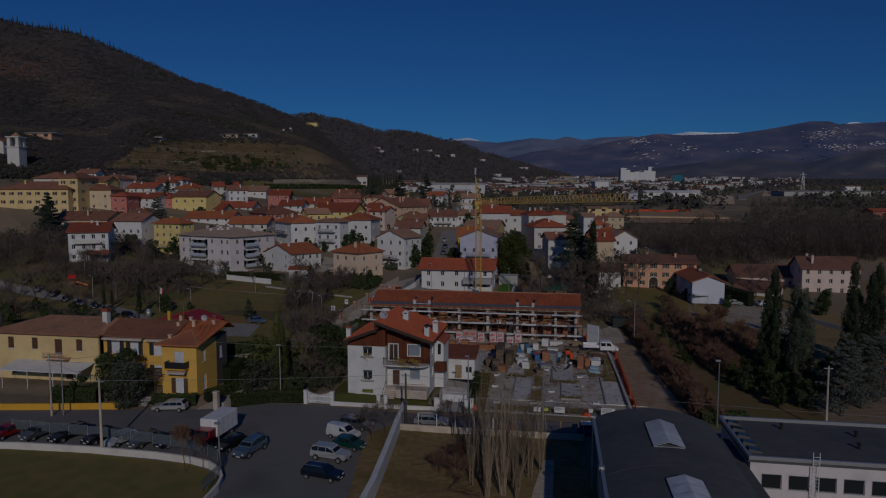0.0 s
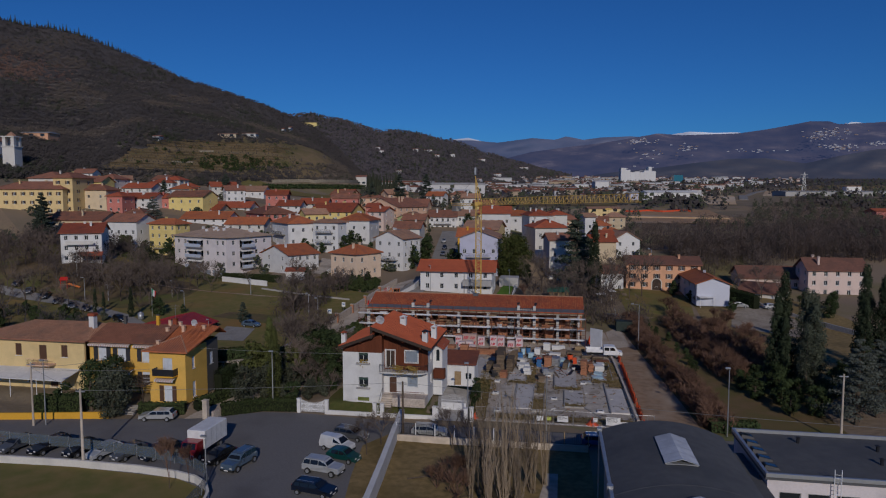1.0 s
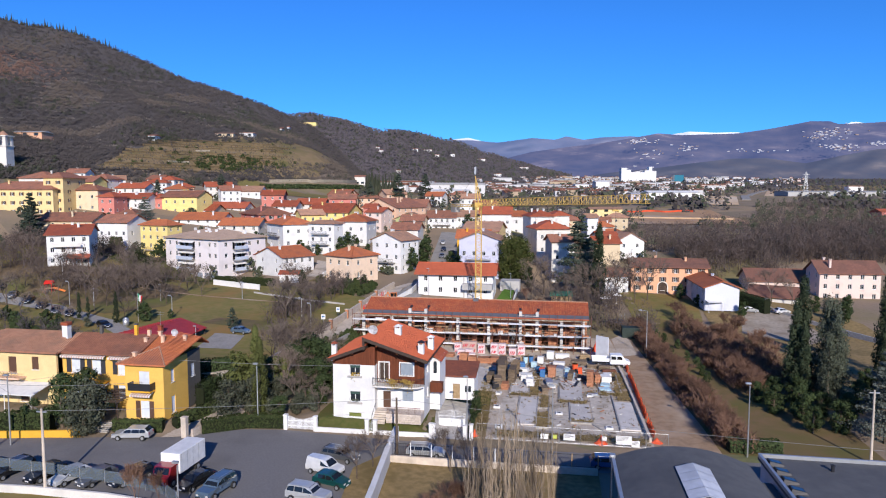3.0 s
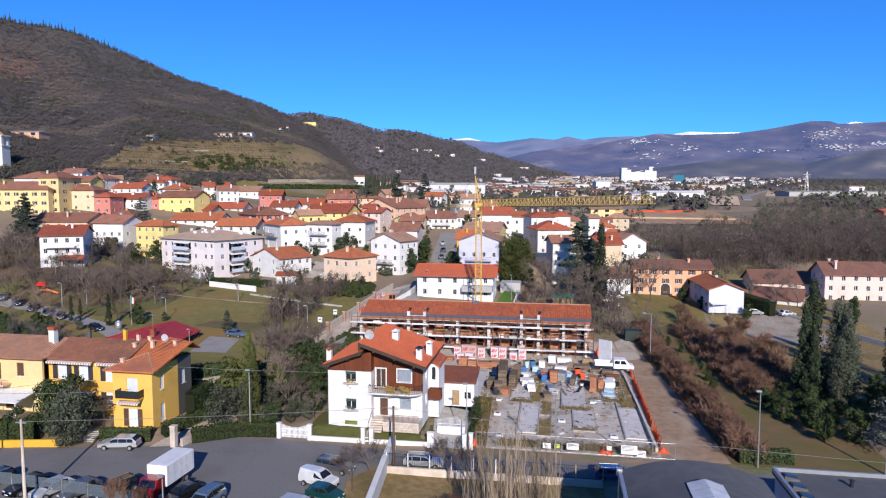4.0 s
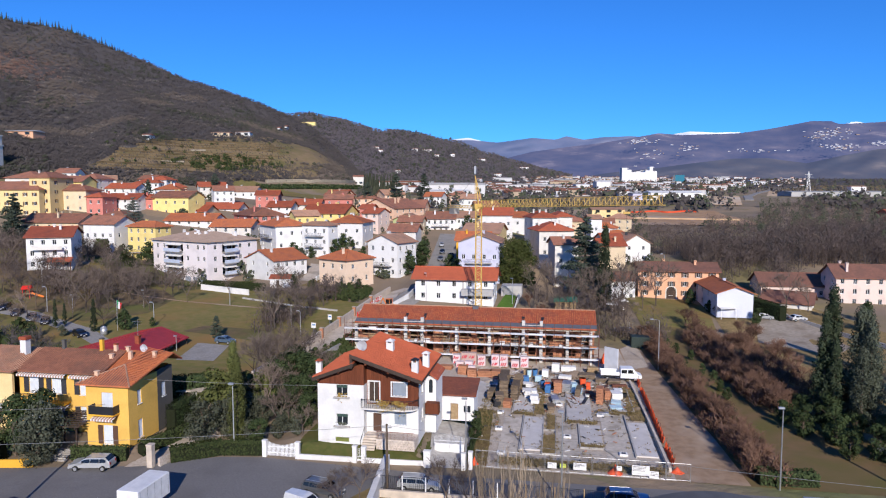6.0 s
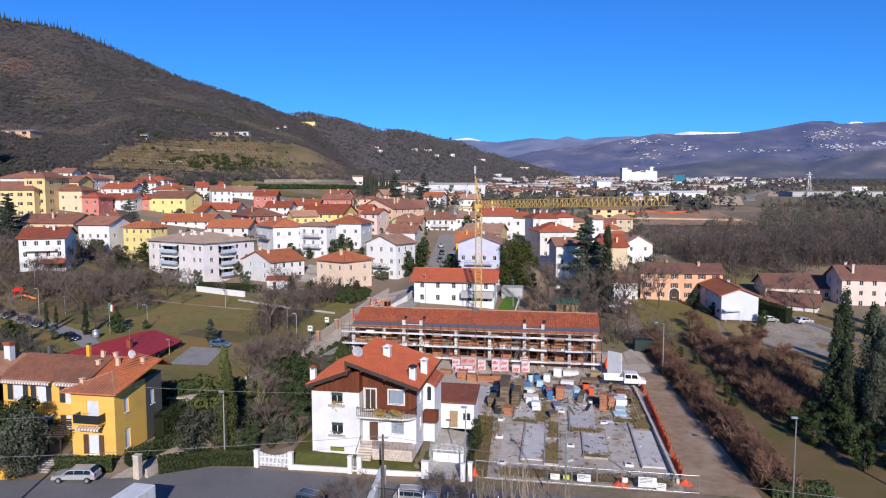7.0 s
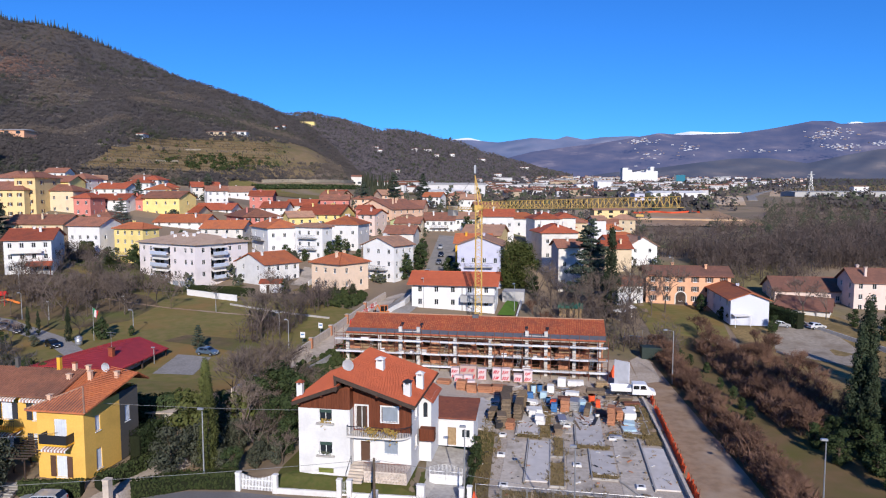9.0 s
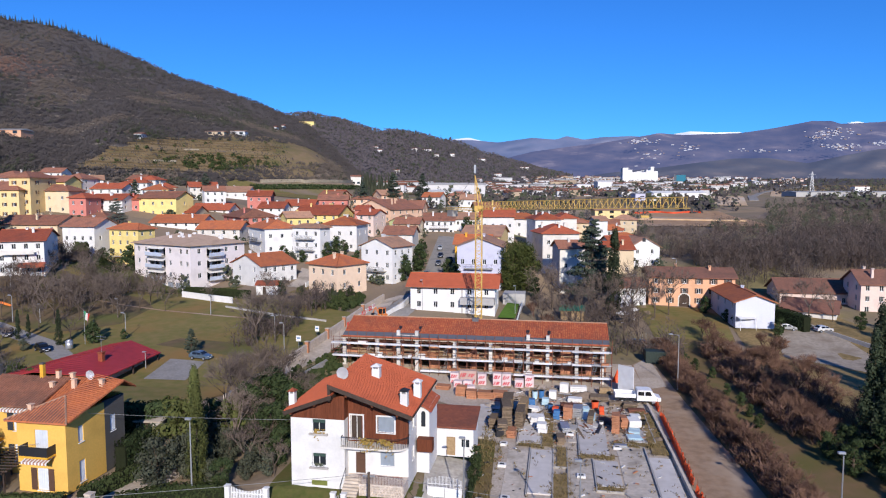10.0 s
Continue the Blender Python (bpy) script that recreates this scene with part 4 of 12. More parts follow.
def annex():
    root = thing("flat_annex", "low flat-roofed annex with pale walls and ribbon windows", "building", at=pose(0, 0, 0))
    b = B()
    holes = [(0.9 + i * 2.1, 2.5 + i * 2.1, 3.7, 5.0) for i in range(9)]
    panel(b, 20.0, 6.0, holes, Matrix.Translation((16.2, 56.3, 0)))
    b.box(16.2, 56.62, 0, 16.5, 66, 6.0), b.box(35.9, 56.62, 0, 36.2, 66, 6.0), b.box(16.5, 65.7, 0, 35.9, 66, 6.0)
    part("wall", b, "rose", root)
    b = B()
    b.box(16.0, 56.1, 6.0, 36.4, 66.2, 6.25)
    r = part("roof", b, "membrane", root)
    for p in ((16.0, 66.0, 36.4, 66.25), (16.0, 56.0, 36.4, 56.25), (16.0, 56.25, 16.25, 66.0)):
        b = B()
        b.slab(p[0], p[1], 6.25, p[2], p[3], 6.55, 0.02)
        part("parapet", b, "metal", r)
    for i, (x, y) in enumerate(((21, 64), (26, 60), (27, 63), (30, 61))):
        b = B()
        b.tube((x, y, 6.25), (x, y, 6.75), 0.14, n=8), b.tube((x, y, 6.75), (x, y, 6.85), 0.24, 0.05, n=8)
        part("vent", b, "dark_metal", r)
    for i in range(5):
        y = 57.4 + i * 1.7
        b = B()
        b.add([(16.3, y, 6.26), (17.5, y, 6.26), (17.5, y + 0.95, 6.26), (16.3, y + 0.95, 6.26), (16.4, y + 0.1, 6.62), (17.4, y + 0.1, 6.42), (17.4, y + 0.85, 6.42), (16.4, y + 0.85, 6.62)], [(4, 5, 6, 7), (0, 1, 5, 4), (1, 2, 6, 5), (2, 3, 7, 6), (3, 0, 4, 7)])
        k = part("roof_light", b, "dark_metal", r, "dark square roof light")
        g = B()
        g.add([(16.5, y + 0.18, 6.615), (17.32, y + 0.18, 6.451), (17.32, y + 0.77, 6.451), (16.5, y + 0.77, 6.615)], [(0, 1, 2, 3)])
        part("pane", g, "glass", k)
    for x0, x1, z0, z1 in holes:
        g = B()
        g.box(16.2 + x0, 56.42, z0, 16.2 + x1, 56.44, z1)
        w = part("window", g, "glass", root)
        f = B()
        for a, c, d, e2 in ((x0, z0, x1, z0 + 0.07), (x0, z1 - 0.07, x1, z1), (x0, z0 + 0.07, x0 + 0.07, z1 - 0.07), (x1 - 0.07, z0 + 0.07, x1, z1 - 0.07)):
            f.box(16.2 + a, 56.36, c, 16.2 + d, 56.41, e2)
        part("frame", f, "metal", w)
    lad = thing("ladder", "white steel ladder fixed to the annex wall", "ladder")
    for x in (20.9, 21.4):
        b = B()
        b.tube((x, 55.95, 0.0), (x, 55.95, 7.2), 0.035)
        part("rail", b, "white_metal", lad)
    for i in range(22):
        b = B()
        b.tube((20.9, 55.95, 0.3 + i * 0.31), (21.4, 55.95, 0.3 + i * 0.31), 0.02)
        part("rung", b, "white_metal", lad)
    b = B()
    b.box(14.2, -6, 0, 16.0, 62.4, 5.6)
    part("link_roof", b, "membrane", root)
annex()

# ---- the white house with the boarded gable ----
M["dry_leaf"] = leaf_mat("yellowed_leaves", (0.35, 0.22, 0.06), (0.22, 0.17, 0.05))
def leaf_quad(b, p, s, rng):
    d = Vector((rng.gauss(0, 0.5), -1, rng.gauss(0, 0.5))).normalized()
    e = d.orthogonal().normalized() * s
    g = d.cross(e)
    p = Vector(p)
    b.add([p - e, p - g * 0.7, p + e, p + g * 0.7 + d * s * 0.3], [(0, 1, 2, 3)])

def openings(root, T, holes, shutters=None, frame_m="frame_white"):
    place_windows(root, holes, T, shutters)

def white_house():
    root = thing("white_house", "white two-storey house with dark red boarded gable and red tiled roof", "house", at=drawn_in(0.955))
    XL, XM, XR, F1, F2, BK = -28.8, -23.3, -17.2, 86.0, 87.2, 96.3
    b = B()
    lw = [(2.2, 3.6, 5.6, 6.9), (2.2, 3.6, 2.2, 3.5)]
    T1 = Matrix.Translation((XL, F1, 0))
    panel(b, XM - XL, 6.95, lw, T1)
    T2 = Matrix.Translation((XM, F2, 0))
    rw = [(0.75, 1.75, 1.25, 3.4), (3.2, 4.7, 2.1, 3.6)]
    panel(b, XR - XM, 4.4, rw, T2)
    TS = Matrix.Translation((XR, F2 + 0.3, 0)) @ pose(0, 0, 0, 0, 0, 90)
    side = [(1.4, 2.4, 5.4, 6.7), (1.4, 2.4, 2.2, 3.5), (6.9, 7.9, 2.2, 3.5)]
    panel(b, BK - F2 - 0.6, 8.0, side, TS)
    TL = Matrix.Translation((XL, BK - 0.3, 0)) @ pose(0, 0, 0, 0, 0, -90)
    lside = [(3, 4, 5.4, 6.7), (7, 8, 2.2, 3.5)]
    panel(b, BK - F1 - 0.6, 7.5, lside, TL)
    panel(b, XR - XL, 7.4, [], Matrix.Translation((XR, BK, 0)) @ pose(0, 0, 0, 0, 0, 180), peak=2.6, off=1.2)
    b.box(XM - 0.3, F1 + 0.302, 0, XM, F2 + 0.3, 6.9)
    part("wall", b, "white", root)
    b = B()
    b.box(XM - 0.3, F1 + 0.125, 6.95, XM - 0.004, F2 + 0.3, 9.1)
    part("corner_boarding", b, "wood_red", root)
    # boarding, board by board
    for i in range(20):
        x0 = XL + 0.02 + i * 0.275
        b = B()
        z1 = 7.6 + (x0 + 0.14 - XL) * 0.34
        b.box(x0, F1 + 0.0, 6.96, x0 + 0.262, F1 + 0.12, z1)
        part("board", b, "wood_red", root)
    up = [(0.25, 1.5, 4.7, 7.1), (3.0, 4.7, 5.5, 7.1)]
    for i in range(22):
        x0 = i * 0.278
        xm = x0 + 0.139
        top = 9.95 - max(0, (XM + xm) + 24.3) * 0.318
        cuts = [h for h in up if h[0] - 0.02 < xm < h[1] + 0.02]
        spans = [(4.41, cuts[0][2]), (cuts[0][3], top)] if cuts else [(4.41, top)]
        for z0, z1 in spans:
            if z1 > z0:
                b = B()
                b.box(XM + x0, F2 + 0.01, z0, XM + x0 + 0.265, F2 + 0.14, z1)
                part("board", b, "wood_red", root)
    b = B()
    b.box(XM, F2 + 0.15, 4.41, XR, F2 + 0.3, 7.7)
    part("backing", b, "wood_dark", root)
    place_windows(root, [lw[0], lw[1]], T1, None)
    place_windows(root, [rw[1]], T2, None)
    place_windows(root, side, TS, None)
    place_windows(root, lside, TL, None)
    for h in up:
        place_windows(root, [h], T2, None)
        f = B()
        for a, c, d, e in ((h[0] - 0.14, h[2] - 0.1, h[0], h[3] + 0.14), (h[1], h[2] - 0.1, h[1] + 0.14, h[3] + 0.14), (h[0], h[3], h[1], h[3] + 0.14)):
            f.box(XM + a, F2 - 0.04, c, XM + d, F2 + 0.02, e)
        part("window_surround", f, "frame_white", root)
    # net curtains
    for ox, fy, h in ((XM, F2, up[1]), (XM, F2, rw[1])):
        f = B()
        for i in range(8):
            xa, xb = h[0] + 0.05 + (h[1] - h[0] - 0.1) * i / 8, h[0] + 0.05 + (h[1] - h[0] - 0.1) * (i + 1) / 8
            f.add([(ox + xa, fy + 0.125 + 0.012 * (i % 2), h[2] + 0.03), (ox + xb, fy + 0.125 + 0.012 * ((i + 1) % 2), h[2] + 0.03), (ox + xb, fy + 0.125 + 0.012 * ((i + 1) % 2), h[3] - 0.05), (ox + xa, fy + 0.125 + 0.012 * (i % 2), h[3] - 0.05)], [(0, 1, 2, 3)])
        part("curtain", f, "net_curtain", root, "grey-blue net curtain")
    # green roller blinds in the two windows of the plain front
    for x0, x1, z0, z1 in lw:
        f = B()
        f.box(XL + x0 + 0.05, F1 + 0.09, z0 + (z1 - z0) * 0.72, XL + x1 - 0.05, F1 + 0.12, z1 - 0.03)
        part("blind", f, "shutter_green", root, "dark green roller blind")
        f = B()
        f.slab(XL + x0 - 0.25, F1 - 0.32, z0 - 0.22, XL + x1 + 0.25, F1 - 0.02, z0 - 0.06, 0.02)
        part("flower_shelf", f, "concrete", root)
    f = B()
    f.box(XL + 2.1, F1 - 0.02, 0.25, XL + 3.7, F1 - 0.004, 0.75)
    part("cellar_window", f, "lime_paint", root, "olive green cellar grille")
    d = B()
    d.slab(XM + 0.75, F2 + 0.1, 1.25, XM + 1.75, F2 + 0.17, 3.4, 0.02)
    for k in range(3):
        d.box(XM + 0.87, F2 + 0.07, 1.4 + k * 0.65, XM + 1.63, F2 + 0.1, 1.95 + k * 0.65)
    part("door", d, "shutter_brown", root, "dark wooden front door")
    # roofs: a long right slope from the ridge and a lower left slope
    YF, YB = 84.9, 97.4
    r1, r2, r3 = B(), B(), B()
    slope(r1, (-16.3, YF, 8.15), (-16.3, YB, 8.15), (-24.5, YB, 10.78), (-24.5, YF, 10.78), 0.22)
    slope(r2, (-29.05, YB - 1, 7.95), (-29.05, YF, 7.95), (-24.3, YF, 9.75), (-24.3, YB - 1, 9.75), 0.22)
    a = part("roof", r1, "roof_bright", root)
    c = part("roof", r2, "roof_bright", root)
    t1, t2 = B(), B()
    tile_rows(t1, (-16.3, YF, 8.16), (-16.3, YB, 8.16), (-24.5, YB, 10.79), (-24.5, YF, 10.79), 0.28, 0.06)
    tile_rows(t2, (-29.05, YB - 1, 7.96), (-29.05, YF, 7.96), (-24.3, YF, 9.76), (-24.3, YB - 1, 9.76), 0.28, 0.06)
    tagged(part("roof_tiles", t1, "roof_bright", a), kind="stuff"), tagged(part("roof_tiles", t2, "roof_bright", c), kind="stuff")
    s = B()
    s.box(-24.6, YF + 0.05, 9.1, -24.35, YB - 0.1, 10.6)
    part("step_wall", s, "wood_dark", root)
    for p, q in (((-29.05, 7.7), (-24.2, 9.54)), ((-24.6, 10.58), (-16.3, 7.92))):
        s = B()
        s.add([(p[0], YF - 0.05, p[1] - 0.22), (q[0], YF - 0.05, q[1] - 0.22), (q[0], YF - 0.05, q[1] + 0.2), (p[0], YF - 0.05, p[1] + 0.2),
               (p[0], YF + 0.04, p[1] - 0.22), (q[0], YF + 0.04, q[1] - 0.22), (q[0], YF + 0.04, q[1] + 0.2), (p[0], YF + 0.04, p[1] + 0.2)],
              [(0, 1, 2, 3), (5, 4, 7, 6), (3, 2, 6, 7), (0, 4, 5, 1), (1, 5, 6, 2), (0, 3, 7, 4)])
        part("bargeboard", s, "wood_dark", root)
    for x, z in ((-28.4, 7.85), (-26, 8.8), (-22.8, 9.85), (-20.2, 9.0), (-17.8, 8.2)):
        s = B()
        s.box(x - 0.1, YF + 0.1, z - 0.3, x + 0.1, F2, z - 0.08)
        part("purlin", s, "wood_red", root)
    for p, q in (((-16.25, YF, 8.0), (-16.25, YB, 8.0)), ((-29.1, YF, 7.75), (-29.1, YB - 1, 7.75))):
        s = B()
        s.tube(p, q, 0.08, n=6)
        part("gutter", s, "wood_dark", root)
    def chimney(x, y, z0, z1, w, cap="white"):
        s = B()
        s.slab(x - w, y - w, z0, x + w, y + w, z1, 0.02)
        k = part("chimney", s, "white", root)
        for sx, sy in itertools.product((-1, 1), repeat=2):
            s = B()
            s.box(x + sx * w * 0.75 - 0.07, y + sy * w * 0.75 - 0.07, z1, x + sx * w * 0.75 + 0.07, y + sy * w * 0.75 + 0.07, z1 + 0.25)
            part("post", s, "white", k)
        s = B()
        s.add([(x - w - 0.12, y - w - 0.12, z1 + 0.25), (x + w + 0.12, y - w - 0.12, z1 + 0.25), (x + w + 0.12, y + w + 0.12, z1 + 0.25), (x - w - 0.12, y + w + 0.12, z1 + 0.25), (x, y, z1 + 0.55)],
              [(3, 2, 1, 0), (0, 1, 4), (1, 2, 4), (2, 3, 4), (3, 0, 4)])
        part("cap", s, cap, k)
    chimney(-28.8, 86.6, 7.2, 9.2, 0.3, "roof_red"), chimney(-21.6, 91.6, 9.0, 10.7, 0.42), chimney(-17.5, 86.9, 8.0, 9.7, 0.36, "dark_metal"), chimney(-16.9, 90.2, 7.8, 9.7, 0.36)
    s = B()
    s.add([(0, 0, 0)] + [(0.62 * math.cos(a), -0.18, 0.62 * math.sin(a)) for a in np.linspace(0, 2 * math.pi, 17)[:-1]], [(0, 1 + (i + 1) % 16, 1 + i) for i in range(16)] + [(0, 1 + i, 1 + (i + 1) % 16) for i in range(16)], 0, Matrix.Translation((-23.9, 87.6, 11.2)))
    s.tube((-23.9, 87.65, 9.6), (-23.9, 87.65, 11.1), 0.05)
    part("satellite_dish", s, "white_metal", root)
    # balcony with a rounded end, railing and trailing plants
    deck = [(-23.5, F2), (-23.5, 85.5), (-18.4, 85.5), (-17.6, 85.8), (-17.1, 86.4), (-17.1, F2)]
    s = B()
    s.prism([(x, y - 0.01) for x, y in deck], 4.3, 4.48)
    bal = part("balcony", s, "offwhite", root)
    line = deck[:]
    for i in range(len(line) - 1):
        (xa, ya), (xb, yb) = line[i], line[i + 1]
        s = B()
        s.tube((xa, ya + 0.08, 5.45), (xb, yb + 0.08, 5.45), 0.035)
        part("rail", s, "dark_metal", bal)
        L = math.hypot(xb - xa, yb - ya)
        for k in range(max(1, int(L / 0.22))):
            f = k / max(1, int(L / 0.22))
            s = B()
            s.box(xa + (xb - xa) * f - 0.015, ya + (yb - ya) * f + 0.06, 4.48, xa + (xb - xa) * f + 0.015, ya + (yb - ya) * f + 0.09, 5.45)
            part("baluster", s, "dark_metal", bal)
    # raised terrace with stone facing and steps
    s = B()
    s.box(-21.6, 85.0, 0, -17.2, F2 - 0.01, 1.2), s.box(-23.2, 86.3, 0, -21.6, F2 - 0.01, 1.2)
    ter = part("terrace", s, "stone", root, "terrace faced with brown field stones")
    rng = random.Random(4)
    for i in range(14):
        for k in range(4):
            s = B()
            x = -21.55 + i * 0.31 + (0.15 if k % 2 else 0)
            s.slab(x, 84.93, 0.06 + k * 0.26, x + rng.uniform(0.22, 0.28), 85.02, 0.06 + k * 0.26 + 0.2, 0.02)
            part("stone", s, "stone", ter)
    s = B()
    s.tube((-21.6, 85.05, 2.05), (-17.25, 85.05, 2.05), 0.035)
    part("rail", s, "rust", ter)
    for i in range(30):
        s = B()
        s.box(-21.6 + i * 0.15, 85.04, 1.2, -21.58 + i * 0.15, 85.06, 2.05)
        part("baluster", s, "rust", ter)
    for i in range(6):
        s = B()
        s.slab(-23.3, 84.5 + i * 0.3, 0, -21.7, 86.3, 0.2 * (i + 1), 0.02)
        part("step", s, "pale_concrete", root)
    for z in (1.0,):
        s = B()
        s.tube((-23.3, 84.5, 1.0), (-23.3, 86.3, 2.1), 0.03), s.tube((-23.3, 84.5, 0), (-23.3, 84.5, 1.0), 0.03), s.tube((-23.3, 86.3, 1.1), (-23.3, 86.3, 2.1), 0.03)
        part("handrail", s, "dark_metal", root)
    # white side bay, lean-to and low annex with a brown roof
    s = B()
    s.box(-17.2, 91.2, 0, -15.9, 95.6, 6.9)
    part("bay", s, "white", root)
    s = B()
    slope(s, (-15.6, 90.8, 6.7), (-15.6, 96, 6.7), (-17.0, 96, 7.6), (-17.0, 90.8, 7.6), 0.15)
    part("roof", s, "roof_red", root)
    s = B()
    s.box(-16.75, 91.17, 4.9, -16.3, 91.2, 6.3), s.tube((-16.525, 91.185, 6.3), (-16.525, 91.2, 6.3), 0.225, n=12)
    part("arched_window", s, "glass", root)
    s = B()
    s.box(-17.0, 90.2, 2.6, -15.4, 91.15, 3.9)
    part("porch", s, "wood_red", root)
    s = B()
    TG = Matrix.Translation((-16.9, 95.9, 0))
    panel(s, 5.0, 3.4, [(2.0, 3.0, 0.1, 2.2), (3.6, 4.6, 1.0, 2.0)], TG)
    s.box(-16.9, 96.21, 0, -16.6, 100, 3.4), s.box(-12.2, 96.21, 0, -11.9, 100, 3.4), s.box(-16.6, 99.7, 0, -12.2, 100, 3.4)
    an = part("garage", s, "white", root)
    s = B()
    slope(s, (-17.1, 95.5, 3.45), (-11.6, 95.5, 3.45), (-11.6, 100.0, 4.5), (-17.1, 100.0, 4.5), 0.18)
    part("roof", s, "garage_tiles", an)
    s = B()
    s.slab(-14.9, 96.02, 0.1, -13.9, 96.1, 2.2, 0.01)
    part("door", s, "wood_pale", an, "varnished wooden door")
    place_windows(an, [(3.6, 4.6, 1.0, 2.0)], TG, None)
    # trailing yellowed plants over the balcony rail and the window shelf
    rng = random.Random(8)
    for x, z0, n in ((-21.2, 5.5, 70), (-20.4, 5.4, 50), (-19.3, 5.5, 70), (-18.6, 5.4, 50)):
        pl = B()
        for _ in range(n):
            leaf_quad(pl, (x + rng.gauss(0, 0.28), 85.45 + rng.uniform(-0.2, 0.1), z0 - abs(rng.gauss(0, 0.5))), rng.uniform(0.07, 0.13), rng)
        part("trailing_plant", pl, "dry_leaf", root, "yellowed trailing plant")
    for z0 in (6.0, 2.6):
        pl = B()
        for _ in range(50):
            leaf_quad(pl, (-25.95 + rng.gauss(0, 0.3), 85.75, z0 - abs(rng.gauss(0, 0.35)) if z0 > 5 else z0 - rng.uniform(0, 0.3)), rng.uniform(0.06, 0.12), rng)
        part("trailing_plant", pl, "dry_leaf" if z0 > 5 else "olive_leaf", root, "plant on the window shelf")
    return root
M["lime_paint"] = plain("olive_paint", (0.16, 0.18, 0.04), 0.6)
M["garage_tiles"] = roof_mat("dark_clay_tiles", (0.19, 0.065, 0.04), (0.14, 0.05, 0.035), (0.10, 0.045, 0.035))
white_house()

# ---- gates and fences of the white house ----
def gate_posts(x, y, label="white rendered gate post with a cap", h=1.7, material="white", w=0.22):
    x, y = level(x, y)
    p = thing("gate_post", label, "post", at=pose(x, y, gz(x, y)), group="gate posts")
    b = B()
    b.slab(-w, -w, -0.1, w, w, h, 0.02)
    part("shaft", b, material, p)
    b = B()
    b.slab(-w - 0.05, -w - 0.05, h, w + 0.05, w + 0.05, h + 0.1, 0.03)
    part("cap", b, material, p)
for gx in (-33.2, -29.4, -22.95, -21.95, -15.2, -14.9, -11.2):
    gate_posts(gx, 81.65)
gate_posts(-43.8, 77.0, "cream gate post beside the earth lane", 2.3, "pale_concrete", 0.3)
gate_posts(-10.5, 81.9, "white rendered gate post with a cap", 1.8)

def picket_gate():
    x, y = level(-31.3, 81.65)
    g = thing("picket_gate", "white wooden picket gate with a dipped top", "gate", at=pose(x, y, gz(x, y) + 0.03))
    for z in (0.35, 1.0):
        b = B()
        b.box(-1.65, 0.03, z, 1.65, 0.09, z + 0.1)
        part("rail", b, "white_metal", g)
    for i in range(23):
        x = -1.62 + i * 0.147
        h = 1.25 + 0.45 * (1 - math.cos(x / 1.62 * math.pi / 2)) * 0.9
        b = B()
        b.add([(x - 0.045, 0, 0.08), (x + 0.045, 0, 0.08), (x + 0.045, 0, h), (x, 0, h + 0.07), (x - 0.045, 0, h), (x - 0.045, 0.03, 0.08), (x + 0.045, 0.03, 0.08), (x + 0.045, 0.03, h), (x, 0.03, h + 0.07), (x - 0.045, 0.03, h)],
              [(0, 1, 2, 3, 4), (9, 8, 7, 6, 5), (0, 5, 6, 1), (1, 6, 7, 2), (2, 7, 8, 3), (3, 8, 9, 4), (4, 9, 5, 0)])
        part("picket", b, "white_metal", g)
picket_gate()

def iron_gate(x0, x1, y, top, name, label, material, solid=0.7, arch=0.35, step=0.13):
    w = (x1 - x0) / 2
    cx, cy = level((x0 + x1) / 2, y)
    g = thing(name, label, "gate", at=pose(cx, cy, gz(cx, cy) + 0.06))
    if solid:
        for s in (-1, 1):
            b = B()
            b.box(min(s * 0.02, s * w), -0.02, 0.1, max(s * 0.02, s * w), 0.02, solid)
            part("sheet", b, material, g)
    for z in (solid + 0.02, solid + 0.35):
        b = B()
        b.box(-w, -0.025, z, w, 0.025, z + 0.05)
        part("rail", b, material, g)
    n = int(2 * w / step)
    for i in range(n + 1):
        x = -w + 2 * w * i / n
        h = top + arch * math.cos(x / w * math.pi / 2)
        b = B()
        b.tube((x, 0, solid), (x, 0, h), 0.018, n=5), b.tube((x, 0, h), (x, 0, h + 0.09), 0.03, 0.0, n=5)
        part("bar", b, material, g)
iron_gate(-15.0, -11.7, 85.6, 1.75, "driveway_gate", "white iron driveway gate with arched top", "white_metal", 1.0)
iron_gate(-22.75, -22.1, 81.7, 1.3, "garden_gate", "small white iron garden gate", "white_metal", 0.2, 0.1)

# ---- the houses of the town ----
corner_house = house('white three-storey house with red tiled roof, balcony and tiled porch', -132.0, 167.5, 10.1, 19.2, 9.8, 8.1, -58.1, walls='white', storeys=3, nf=2, ns=4, tiles='roof_red', roof='gable_y', chimneys=2)
def corner_house_extras(root):
    b = B()
    b.slab(9.62, -3.6, 5.6, 10.9, 3.0, 5.78, 0.02)
    bal = part("balcony", b, "offwhite", root)
    b = B()
    b.box(10.82, -3.6, 5.78, 10.9, 3.0, 6.55), b.box(9.62, -3.6, 5.78, 10.82, -3.52, 6.55)
    part("parapet", b, "offwhite", bal)
    b = B()
    slope(b, (12.6, -0.4, 2.75), (12.6, 5.2, 2.75), (9.62, 5.2, 3.6), (9.62, -0.4, 3.6), 0.14)
    part("porch_roof", b, "roof_red", root)
    for y in (-0.1, 1.6, 3.3, 4.9):
        b = B()
        b.box(12.25, y - 0.09, -1.0, 12.43, y + 0.09, 2.66)
        part("porch_post", b, "wood_red", root)
corner_house_extras(corner_house)
house('white house with brown tiled roof', -142.2, 202.4, 14.0, 10.9, 10, 5.9, -2.1, walls='white', storeys=2, nf=4, roof='gable_x', tiles='roof_brown')
